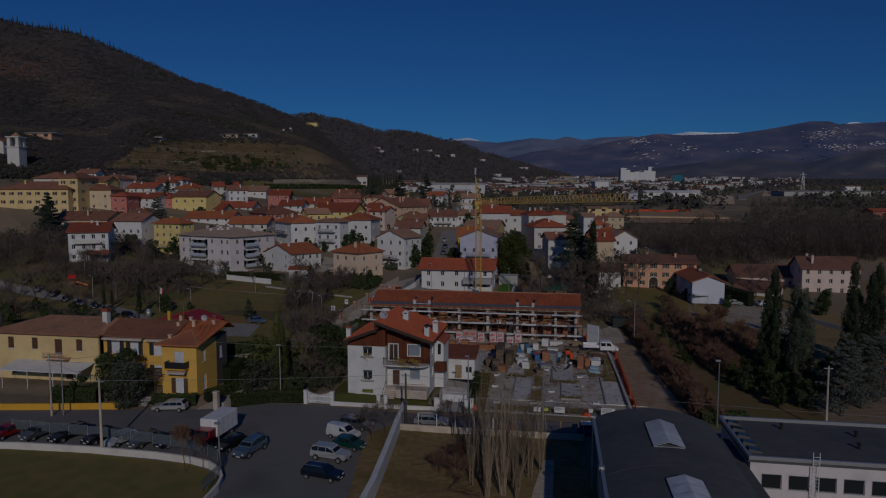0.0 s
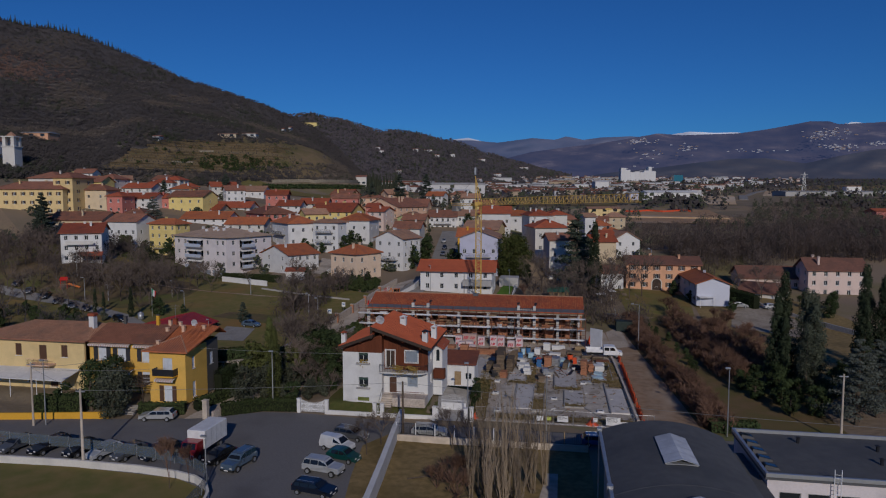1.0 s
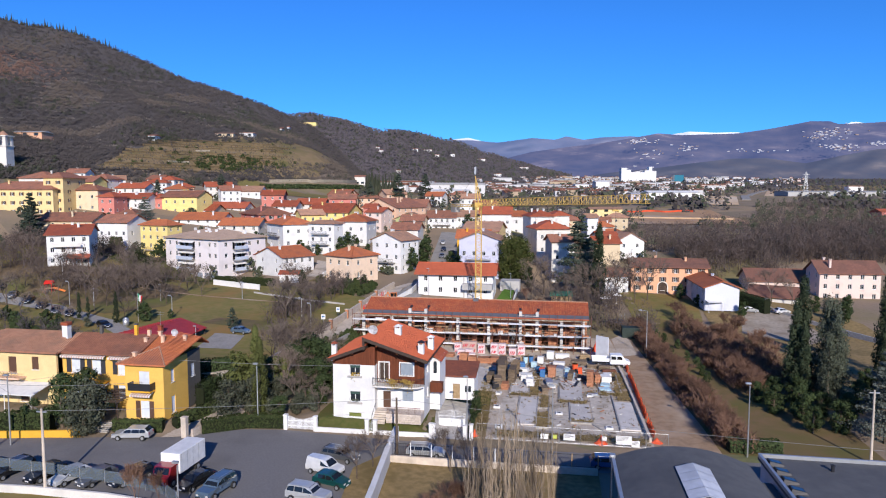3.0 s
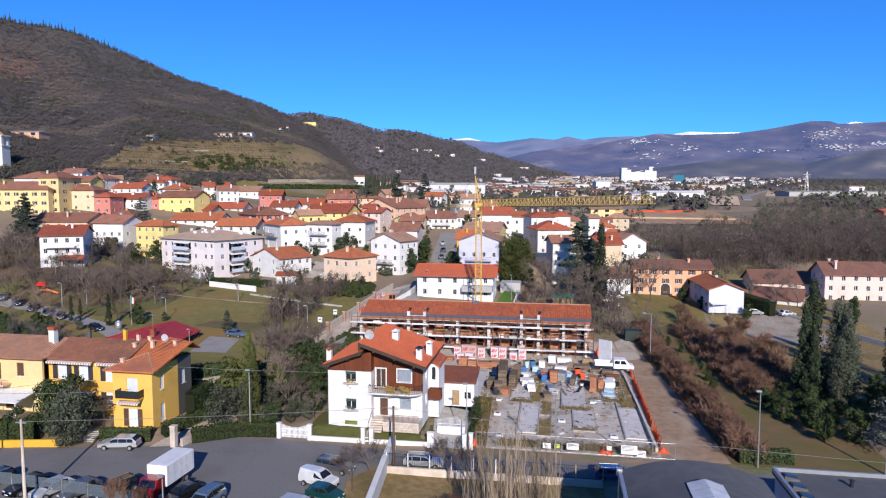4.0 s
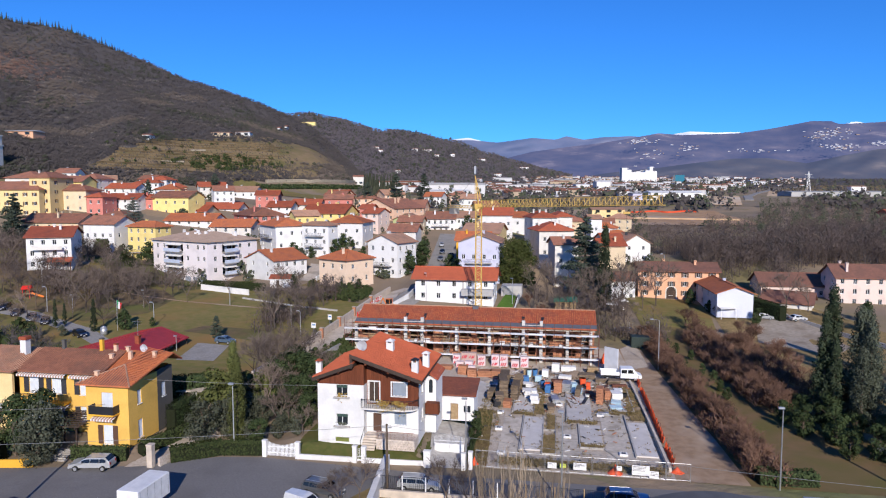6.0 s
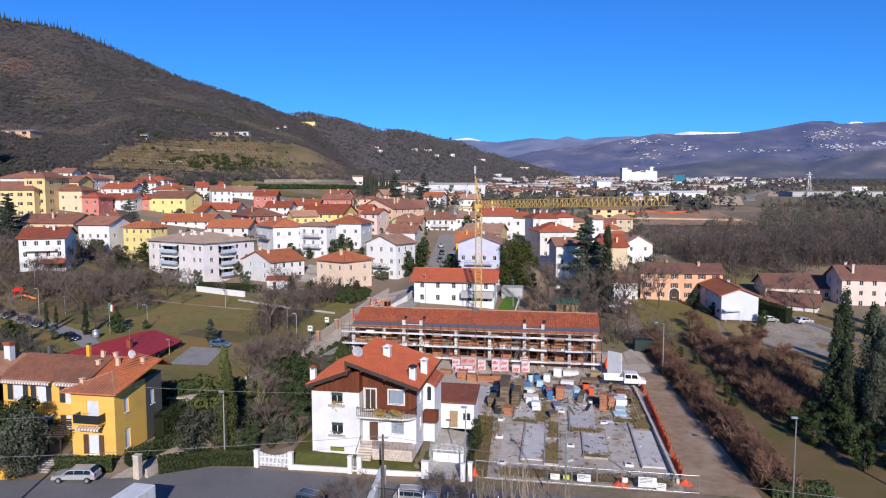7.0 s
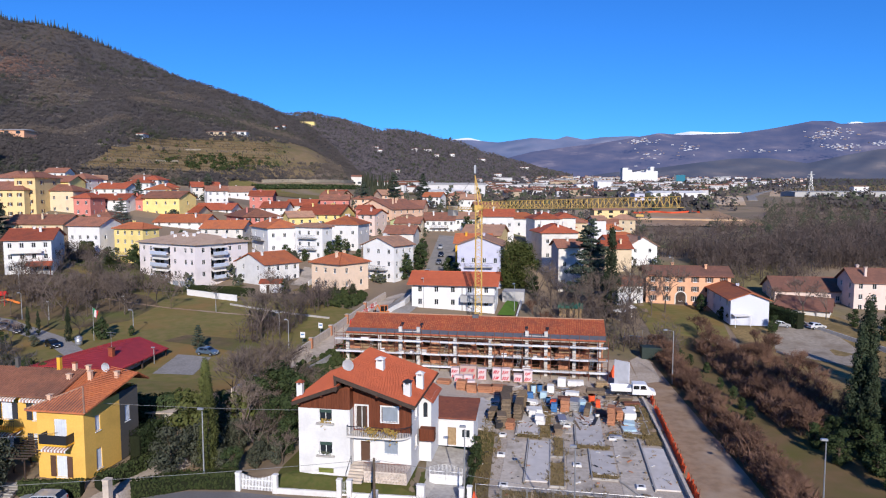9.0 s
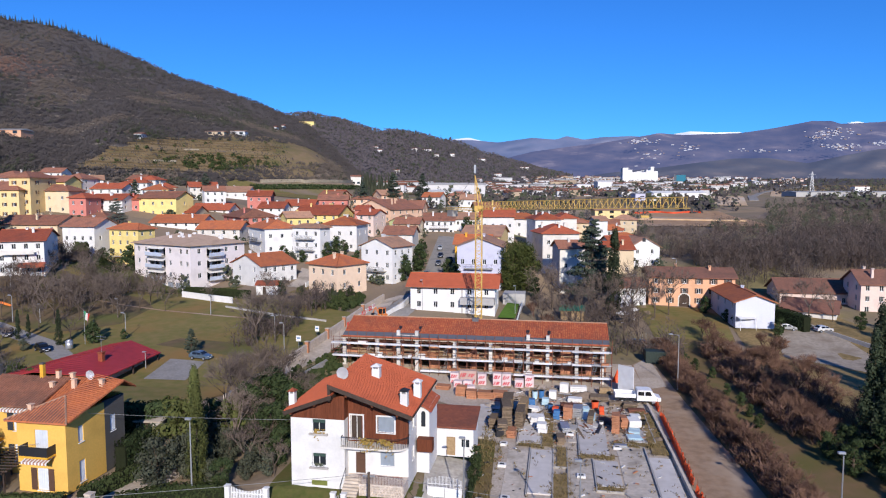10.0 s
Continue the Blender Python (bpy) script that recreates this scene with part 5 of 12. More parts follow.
house('low cream house under a long brown roof', -165.5, 209.3, 16.3, 19.9, 12, 3.7, 4.9, walls='cream', storeys=2, nf=5, roof='gable_x', tiles='roof_brown', chimneys=3)
house('cream palazzo with rows of shuttered windows', -199.6, 227.6, 22.3, 27.7, 14, 8.5, 6.9, walls='paleyellow', storeys=3, nf=8, tiles='roof_brown', shutters='shutter_brown', chimneys=2, name='palazzo')
house('tall cream corner house beside the palazzo', -188.0, 232.1, 22.9, 7.6, 14, 12.3, 6.9, walls='paleyellow', storeys=4, nf=2, tiles='roof_brown', shutters='shutter_brown', rise=2.0)
house('cream house with a wide brown roof', -211.6, 249.6, 29.0, 13.2, 14, 6.6, 5.9, walls='offwhite', storeys=2, nf=4, tiles='roof_brown')
house('bright yellow house on the slope', -195.8, 252.4, 29.0, 13.7, 10, 5.3, 5.9, walls='lemon', storeys=2, nf=4, roof='gable_x', tiles='roof_brown')
house('cream stone house with low brown roof', -183.3, 238.3, 24.4, 14.6, 10, 6.2, 5.9, walls='cream', storeys=2, nf=3, tiles='roof_brown')
house('white house with hipped brown roof', -194.5, 264.0, 30.2, 9.1, 10, 5.5, -0.1, walls='offwhite', storeys=3, nf=3, tiles='roof_brown')
house('coral red house among the roofs', -171.7, 237.6, 24.0, 6.3, 9, 4.1, 4.9, walls='coral', storeys=2, nf=2, tiles='roof_red')
house('white house with shallow red gable roof', -183.9, 268.4, 28.5, 14.6, 9, 3.4, 3.9, walls='white', storeys=2, nf=4, roof='gable_x', tiles='roof_red')
house('coral and white house with red roof', -168.7, 248.6, 23.4, 12.8, 9, 4.0, 3.9, walls='white', storeys=2, nf=4, roof='gable_x', tiles='roof_red', chimneys=2)
house('white villa with hipped red roof', -187.0, 292.5, 29.6, 11.0, 10, 5.0, 4.9, walls='white', storeys=2, nf=4, tiles='roof_red')
house('tall white house with hipped red roof', -184.2, 296.4, 29.9, 8.0, 9, 6.1, 4.9, walls='white', storeys=3, nf=2, tiles='roof_red', chimneys=0)
house('small red house among the roofs', -163.2, 254.9, 24.2, 7.7, 8, 3.2, 3.9, walls='coral', storeys=1, nf=2, tiles='roof_red')
house('long yellow house with brown roof', -151.1, 255.7, 23.4, 16.1, 10.6, 4.7, -4.1, walls='lemon', storeys=2, nf=4, ns=1, roof='gable_x', tiles='roof_brown', chimneys=2)
house('low white workshop with pale blue walls', -159.3, 326.7, 27.7, 16.1, 12, 3.2, 6.9, walls='white', storeys=1, nf=4, roof='gable_x', tiles='roof_tan')
house('orange house behind the cedar', -151.3, 221.0, 15.7, 7.3, 9, 6.1, 1.9, walls='orange', storeys=2, nf=2, tiles='roof_brown')
house('yellow block of flats with hipped orange roof', -128.6, 202.8, 8.4, 11.4, 6.3, 10.5, -12.1, walls='lemon', storeys=4, nf=4, ns=2, tiles='roof_orange', balcony=1)
house('house with long red roof behind the flats', -134.4, 239.7, 15.8, 18.6, 11, 3.8, 3.9, walls='white', storeys=2, nf=5, roof='gable_x', tiles='roof_orange', chimneys=2)
house('cream house with red roof', -145.3, 259.8, 18.3, 11.9, 11, 4.1, 3.9, walls='cream', storeys=2, nf=4, roof='gable_x', tiles='roof_red')
house('house with red roof and white walls', -140.8, 273.7, 19.5, 15.5, 11, 3.8, 5.9, walls='white', storeys=2, nf=4, roof='gable_x', tiles='roof_red', chimneys=2)
house('low house with orange roof', -111.5, 226.5, 15.1, 14.0, 10, 3.1, 5.9, walls='offwhite', storeys=2, nf=4, roof='gable_x', tiles='roof_orange', chimneys=1)
house('coral red house with white framed windows', -113.5, 248.7, 14.2, 24.4, 12.7, 7.2, -48.1, walls='coral', storeys=3, nf=2, ns=4, tiles='roof_brown', shutters='shutter_green')
house('white and rust coloured house with balconies', -89.4, 215.6, 11.6, 16.9, 10.4, 7.5, -48.1, walls='white', storeys=2, nf=2, ns=3, tiles='roof_orange', balcony=1, chimneys=2)
house('white modern house with terraces', -73.9, 207.5, 12.3, 9.8, 4.9, 7.3, -15.1, walls='white', storeys=3, nf=3, ns=1, tiles='roof_tan', balcony=2, rise=0.9)
house('white house with orange hipped roof', -69.3, 225.1, 12.7, 11.1, 12, 7.1, -0.1, walls='white', storeys=2, nf=3, tiles='roof_orange', chimneys=2)
house('long yellow terrace house with red roof', -89.6, 261.1, 17.0, 17.2, 16.3, 5.0, -2.1, walls='lemon', storeys=2, nf=5, ns=1, roof='gable_x', tiles='roof_red', chimneys=3)
house('white house behind the coral house', -115.3, 274.4, 19.8, 10.1, 10, 4.3, 5.9, walls='white', storeys=2, nf=3, roof='gable_x', tiles='roof_red', chimneys=2)
house('small house with red roof', -109.5, 288.7, 20.9, 12.6, 10, 4.0, 5.9, walls='offwhite', storeys=2, nf=3, roof='gable_x', tiles='roof_red', chimneys=2)
house('pink house with red roof', -66.9, 246.6, 15.2, 6.2, 9.8, 7.2, -10.1, walls='pink', storeys=3, nf=2, ns=2, tiles='roof_red', roof='gable_x')
house('coral pink house with red roof', -73.4, 259.3, 17.0, 4.5, 10, 6.9, 1.9, walls='coral', storeys=2, nf=2, tiles='roof_red', roof='gable_x')
house('large peach condominium with broad brown roofs', -69.5, 280.4, 16.0, 18.3, 19.8, 7.7, -25.1, walls='peach', storeys=3, nf=5, ns=5, roof='gable_y', tiles='roof_brown', chimneys=4, balcony=2)
house('peach condominium wing with brown roof', -65.3, 294.0, 16.6, 15.4, 14, 7.3, 1.9, walls='peach', storeys=3, nf=6, tiles='roof_brown', roof='gable_x', chimneys=4)
house('green house with gabled front', -57.4, 258.3, 15.0, 9.5, 9.0, 4.7, -5.1, walls='green', storeys=2, nf=3, ns=2, tiles='roof_tan', roof='gable_y', chimneys=0)
house('white house with green awnings', -45.0, 259.1, 14.7, 10.6, 12, 5.5, 7.9, walls='white', storeys=2, nf=5, tiles='roof_brown', roof='gable_x', balcony=1, chimneys=2)
house('white house with plain gable roof', -35.6, 262.4, 14.6, 8.6, 11, 6.0, 5.9, walls='white', storeys=2, nf=3, tiles='roof_tan', roof='gable_x')
house('yellow house with tan roof', -24.2, 221.5, 12.8, 11.2, 21.3, 4.6, -2.1, walls='paleyellow', storeys=2, nf=3, ns=1, tiles='roof_tan', roof='gable_x', chimneys=1)
house('white house with red roof', -23.5, 253.6, 17.3, 11.4, 11, 4.5, 3.9, walls='white', storeys=2, nf=4, tiles='roof_red', roof='gable_x', chimneys=2)
house('ochre house with orange tiled roof', -25.1, 200.6, 11.7, 9.2, 9, 4.5, 1.9, walls='ochre', storeys=2, nf=3, tiles='roof_orange', roof='gable_x')
house('lilac house with gabled front and white balconies', -21.6, 190.0, 9.7, 10.7, 14.5, 6.9, -0.1, walls='lilac', storeys=2, nf=4, ns=2, tiles='roof_tan', roof='gable_y', balcony=1, rise=2.0, chimneys=1)
house('white gabled house with brown roof', -78.8, 186.5, 6.0, 13.7, 10.4, 5.3, -32.1, walls='white', storeys=2, nf=2, ns=4, tiles='roof_orange', roof='gable_y', rise=2.4, chimneys=2)
house('cream house with hipped tile roof', -55.3, 176.8, 6.2, 9.9, 9.6, 6.3, -28.1, walls='apricot', storeys=2, nf=3, ns=2, tiles='roof_orange', chimneys=2)
house('tall white house with brown gable roof', -47.0, 192.0, 8.8, 10.0, 8.8, 7.1, -22.1, walls='white', storeys=3, nf=3, ns=3, tiles='roof_tan', roof='gable_y', chimneys=2, balcony=1)
house('low house with grey roof behind', -49.4, 218.1, 14.6, 8.7, 10, 3.0, 1.9, walls='offwhite', storeys=1, nf=3, tiles='roof_brown', roof='gable_x')
house('white apartment house with hipped red roof', -3.6, 218.4, 9.0, 10.4, 14, 9.2, 13.9, walls='offwhite', storeys=3, nf=3, tiles='roof_red', chimneys=4)
house('white apartment house behind with red roof', -7.5, 243.2, 13.1, 8.3, 14, 8.2, 13.9, walls='white', storeys=3, nf=3, tiles='roof_red', chimneys=3)
house('white house with several chimneys', -0.8, 260.7, 15.9, 6.1, 12, 5.2, 13.9, walls='offwhite', storeys=2, nf=2, tiles='roof_red', chimneys=3)
house('old house with brown roof', -0.1, 197.9, 11.4, 6.5, 8, 4.2, 13.9, walls='offwhite', storeys=2, nf=2, tiles='roof_brown', roof='gable_x')
house('white gabled house with pale roof', 21.0, 231.7, 9.3, 9.0, 12, 4.5, 15.9, walls='white', storeys=2, nf=2, tiles='roof_tan', roof='gable_y', rise=2.6, chimneys=0)
house('small house with red roof', 14.9, 233.5, 10.0, 6.5, 9, 4.8, 13.9, walls='offwhite', storeys=2, nf=2, tiles='roof_red', roof='gable_x', chimneys=2)
house('low house with brown tiled roof', 13.8, 220.5, 9.4, 7.8, 8, 4.3, 13.9, walls='cream', storeys=1, nf=2, tiles='roof_red', roof='gable_x', chimneys=2)
house('old white house among bare trees', 13.8, 188.1, 1.8, 6.2, 8, 5.6, 13.9, walls='white', storeys=2, nf=3, tiles='roof_brown', roof='gable_x')
house('small white house between trees', 11.7, 269.0, 16.8, 4.2, 8, 3.3, 13.9, walls='white', storeys=2, nf=1, tiles='roof_tan', roof='gable_x', chimneys=0)
farm_house = house('orange farmhouse with an arched doorway and white window frames', 28.3, 191.1, 2.8, 19.3, 9, 6.9, 0.0, walls='orange', storeys=3, nf=6, tiles='roof_dark', roof='gable_x', rise=1.7, shutters='shutter_brown', chimneys=2)
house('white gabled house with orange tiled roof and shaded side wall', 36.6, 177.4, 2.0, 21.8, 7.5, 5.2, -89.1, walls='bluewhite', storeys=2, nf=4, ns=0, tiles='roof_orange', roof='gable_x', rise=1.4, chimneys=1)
house('long pale pink farm building with brown tiled roof', 62.0, 200.4, -1.2, 23.0, 10, 6.8, 0.0, walls='pink', storeys=2, nf=4, tiles='roof_dark', roof='gable_x', rise=2.6)
house('low farm shed with brown tiled roof', 53.4, 184.0, -0.8, 10.5, 8.6, 4.3, -24.0, walls='offwhite', storeys=1, nf=0, ns=1, tiles='roof_dark', roof='gable_x', rise=2.0, chimneys=0)
house('pink farmhouse with brown tiled roof', 72.6, 193.0, 1.5, 9, 14.4, 7.3, -89.1, walls='pink', storeys=3, nf=2, ns=5, tiles='roof_dark', roof='gable_y', rise=2.6, chimneys=2)

# ---- the yellow row beside the street ----
def awning(root, x0, x1, y, z, out=0.9, drop=0.35, name="awning"):
    b = B()
    n = int((x1 - x0) / 0.18)
    vs = []
    for i in range(n + 1):
        x = x0 + (x1 - x0) * i / n
        vs += [(x, y, z), (x, y - out, z - drop), (x, y - out - 0.02 * (i % 2), z - drop - 0.22)]
    b.add(vs, [(3 * i + k, 3 * i + k + 1, 3 * i + k + 4, 3 * i + k + 3) for i in range(n) for k in (0, 1)])
    b.m = [(j // 2) % 2 for j in range(2 * n)]
    part(name, b, ["cloth_white", "awning_rust"], root, "striped fabric awning")
M["awning_rust"] = plain("awning_stripe", (0.40, 0.22, 0.16), 0.9)

def dressed(root, T, x0, x1, z0, z1, shutter="shutter_dark", curtain=True):
    """A window with pale curtain behind the frame and open shutters."""
    place_windows(root, [(x0, x1, z0, z1)], T, shutter)
    if curtain:
        b = B()
        n = 10
        for i in range(n):
            xa, xb = x0 + (x1 - x0) * i / n, x0 + (x1 - x0) * (i + 1) / n
            ya, yb = 0.08 + 0.02 * (i % 2), 0.08 + 0.02 * ((i + 1) % 2)
            b.add([(xa, ya, z0), (xb, yb, z0), (xb, yb, z1), (xa, ya, z1)], [(0, 1, 2, 3)])
        part("curtain", b, "curtain", root, at=T)

# Grey plaster darkened further for the roof overhang's shade; also used on dark chimneys.
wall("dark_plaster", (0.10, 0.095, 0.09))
def yellow_front():
    root = thing("yellow_house", "bright yellow two-storey house with a hipped tile roof", "house", at=drawn_in(0.953))
    g = 0.7
    X0, X1, Y0, Y1, XR = -53.2, -48.0, 79.0, 82.0, -47.1
    TF = Matrix.Translation((X0, Y0, g))
    fh = [(2.0, 3.2, 0.25, 2.4), (1.9, 3.3, 4.1, 6.1)]
    b = B()
    panel(b, X1 - X0, 7.0, fh, TF)
    part("front_wall", b, "yellow", root)
    b = B()
    TR = Matrix.Translation((X1, Y0 + 0.3, g)) @ pose(0, 0, 0, 0, 0, 90)
    rh = [(1.3, 2.1, 0.5, 2.6), (1.3, 2.0, 4.4, 6.0)]
    panel(b, 5.0, 7.0, rh, TR)
    part("side_wall", b, "yellow", root)
    b = B()
    b.prism([(X1 - 0.3, 79.3), (X1 - 0.003, 79.3), (X1 - 0.003, 84.3), (X1 - 0.3, 84.3)], g + 7.0, g + 7.2)
    part("wall_head", b, "yellow", root)
    b = B()
    b.box(X0, Y0 + 0.31, g, X0 + 0.3, 86.99, g + 7.0)
    # rear block with the gable end
    b.box(X0, 87.0, g, X1 - 0.31, 87.3, g + 7.4)
    part("wall", b, "yellow", root)
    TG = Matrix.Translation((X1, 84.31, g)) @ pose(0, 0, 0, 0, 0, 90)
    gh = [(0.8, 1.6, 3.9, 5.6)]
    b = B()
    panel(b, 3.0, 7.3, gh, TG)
    part("gable_wall", b, "dark_plaster", root, "bare grey plaster of the rear wall, darkened for overhang shade")
    dressed(root, TF, *fh[0], "shutter_brown"), dressed(root, TF, *fh[1], None)
    for h in rh:
        dressed(root, TR, *h, None)
    for h in gh:
        dressed(root, TG, *h, None)
    # front hip, running back into the rear slope
    r = B()
    E, A, C = 7.72 + 0.1, (-50.3, 81.9, 9.2), (-50.3, 86.3, 9.75)
    slope(r, (X0 - 0.7, 78.3, E), (X1 + 0.7, 78.3, E), A, A, 0.16)
    slope(r, (X1 + 0.7, 78.3, E), (X1 + 0.9, 86.3, 9.7), C, A, 0.16)
    slope(r, (X0 - 0.7, 83.0, E), (X0 - 0.7, 78.3, E), A, C, 0.16)
    ro = part("roof", r, "roof_orange", root)
    t = B()
    tile_rows(t, (X0 - 0.7, 78.3, E + 0.01), (X1 + 0.7, 78.3, E + 0.01), A, A)
    tagged(part("roof_tiles", t, "roof_brown", ro), kind="stuff")
    for p in ((X0 - 0.7, 78.3, E), (X1 + 0.7, 78.3, E)):
        s = B()
        s.tube(p, A, 0.1, n=6)
        part("ridge_cap", s, "roof_tan", ro)
    r = B()
    slope(r, (X0 - 2.5, 81.8, 7.9), (-50.3, 81.8, 7.9), (-50.3, 86.32, 9.74), (X0 - 2.5, 86.32, 9.74), 0.16)
    slope(r, (X1 + 0.9, 88.2, 8.6), (X0 - 2.5, 88.2, 8.6), (X0 - 2.5, 86.32, 9.74), (X1 + 0.9, 86.32, 9.74), 0.16)
    rr = part("roof", r, "roof_orange", root)
    t = B()
    tile_rows(t, (X1 + 0.7, 78.3, E + 0.02), (X1 + 0.9, 86.3, 9.72), (C[0], C[1], C[2] + 0.02), (A[0], A[1], A[2] + 0.02), 0.3, 0.05)
    tile_rows(t, (X0 - 2.5, 81.8, 7.91), (-50.3, 81.8, 7.91), (-50.3, 86.3, 9.76), (X0 - 2.5, 86.3, 9.76), 0.3, 0.05)
    tagged(part("roof_tiles", t, "roof_orange", rr), kind="stuff")
    for x, y, z in ((-53.9, 84.4, 8.9), (-51.7, 84.8, 9.2), (-48.6, 84.9, 9.3), (-53.0, 86.2, 9.4), (-52.4, 79.9, 8.1)):
        s = B()
        s.slab(x - 0.2, y - 0.2, z - 0.6, x + 0.2, y + 0.2, z + 0.75, 0.02)
        s.box(x - 0.26, y - 0.26, z + 0.75, x + 0.26, y + 0.26, z + 0.83)
        part("chimney", s, "peach", root)
    # balcony with dark cloth and a striped awning under it
    s = B()
    s.slab(X0 + 1.1, Y0 - 1.1, g + 3.75, X0 + 4.1, Y0 - 0.005, g + 3.95, 0.02)
    bal = part("balcony", s, "ochre", root)
    s = B()
    s.box(X0 + 1.1, Y0 - 1.1, g + 3.95, X0 + 4.1, Y0 - 1.05, g + 4.85), s.box(X0 + 1.1, Y0 - 1.05, g + 3.95, X0 + 1.15, Y0 - 0.01, g + 4.85), s.box(X0 + 4.05, Y0 - 1.05, g + 3.95, X0 + 4.1, Y0 - 0.01, g + 4.85)
    part("screen", s, "dark_metal", bal, "dark cloth screen")
    awning(root, X0 + 1.3, X0 + 4.0, Y0 - 0.02, g + 3.7, 1.1, 0.3)
    s = B()
    s.add([(0, 0, 0)] + [(0.5 * math.cos(a), -0.15, 0.5 * math.sin(a)) for a in np.linspace(0, 2 * math.pi, 17)[:-1]], [(0, 1 + (i + 1) % 16, 1 + i) for i in range(16)] + [(0, 1 + i, 1 + (i + 1) % 16) for i in range(16)], 0, Matrix.Translation((-50.6, 85.9, 10.2)))
    s.tube((-50.6, 85.95, 9.5), (-50.6, 85.95, 10.2), 0.04)
    part("satellite_dish", s, "white_metal", root)

def yellow_row():
    root = thing("terrace_house", "yellow terrace house with a brown tiled roof and balconies", "house", at=drawn_in(0.953))
    g, X0, X1, Y0 = 0.9, -64.4, -53.25, 82.0
    T = Matrix.Translation((X0, Y0, g))
    hs = [(1.3, 2.6, 4.4, 6.5), (4.3, 5.6, 4.4, 6.2), (8.0, 9.3, 4.4, 6.2), (4.2, 5.6, 0.2, 2.4), (8.0, 9.3, 1.3, 3.0), (1.3, 2.6, 0.2, 2.4)]
    b = B()
    panel(b, X1 - X0, 7.3, hs, T)
    part("wall", b, "yellow", root)
    b = B()
    b.box(X0, 88.7, g, X1, 89, g + 7.3)
    part("rear_wall", b, "yellow", root)
    for h in hs:
        dressed(root, T, *h)
    r = B()
    slope(r, (X0 + 0.02, 81.2, 8.1), (X1 + 0.2, 81.2, 8.1), (X1 + 0.2, 86.0, 9.75), (X0 + 0.02, 86.0, 9.75), 0.16)
    slope(r, (X1 + 0.2, 89.6, 8.0), (X0 + 0.02, 89.6, 8.0), (X0 + 0.02, 86.0, 9.75), (X1 + 0.2, 86.0, 9.75), 0.16)
    ro = part("roof", r, "roof_brown", root)
    t = B()
    tile_rows(t, (X0, 81.2, 8.11), (X1 + 0.2, 81.2, 8.11), (X1 + 0.2, 86.0, 9.76), (X0, 86.0, 9.76), 0.3, 0.07)
    tagged(part("roof_tiles", t, "roof_brown", ro), kind="stuff")
    awning(root, X0 + 0.3, X0 + 6.6, Y0 - 0.02, g + 7.0, 0.8, 0.25), awning(root, X0 + 7.2, X1 - 0.2, Y0 - 0.02, g + 7.0, 0.8, 0.25), awning(root, X0 + 3.6, X0 + 6.8, Y0 - 0.02, g + 3.3, 1.0, 0.3)
    s = B()
    s.slab(X0 + 0.1, Y0 - 1.2, g + 3.4, X0 + 6.8, Y0 - 0.005, g + 3.6, 0.02)
    bal = part("balcony", s, "ochre", root)
    s = B()
    s.tube((X0 + 0.1, Y0 - 1.15, g + 4.6), (X0 + 6.8, Y0 - 1.15, g + 4.6), 0.03)
    part("rail", s, "dark_metal", bal)
    for i in range(34):
        s = B()
        s.box(X0 + 0.12 + i * 0.2, Y0 - 1.16, g + 3.6, X0 + 0.14 + i * 0.2, Y0 - 1.14, g + 4.6)
        part("baluster", s, "dark_metal", bal)
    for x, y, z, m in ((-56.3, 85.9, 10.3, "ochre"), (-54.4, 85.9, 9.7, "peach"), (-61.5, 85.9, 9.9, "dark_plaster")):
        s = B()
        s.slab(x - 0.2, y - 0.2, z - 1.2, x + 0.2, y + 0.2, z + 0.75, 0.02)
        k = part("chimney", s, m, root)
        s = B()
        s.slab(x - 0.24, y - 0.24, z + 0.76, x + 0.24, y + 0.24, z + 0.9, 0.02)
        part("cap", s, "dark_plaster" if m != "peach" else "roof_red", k)

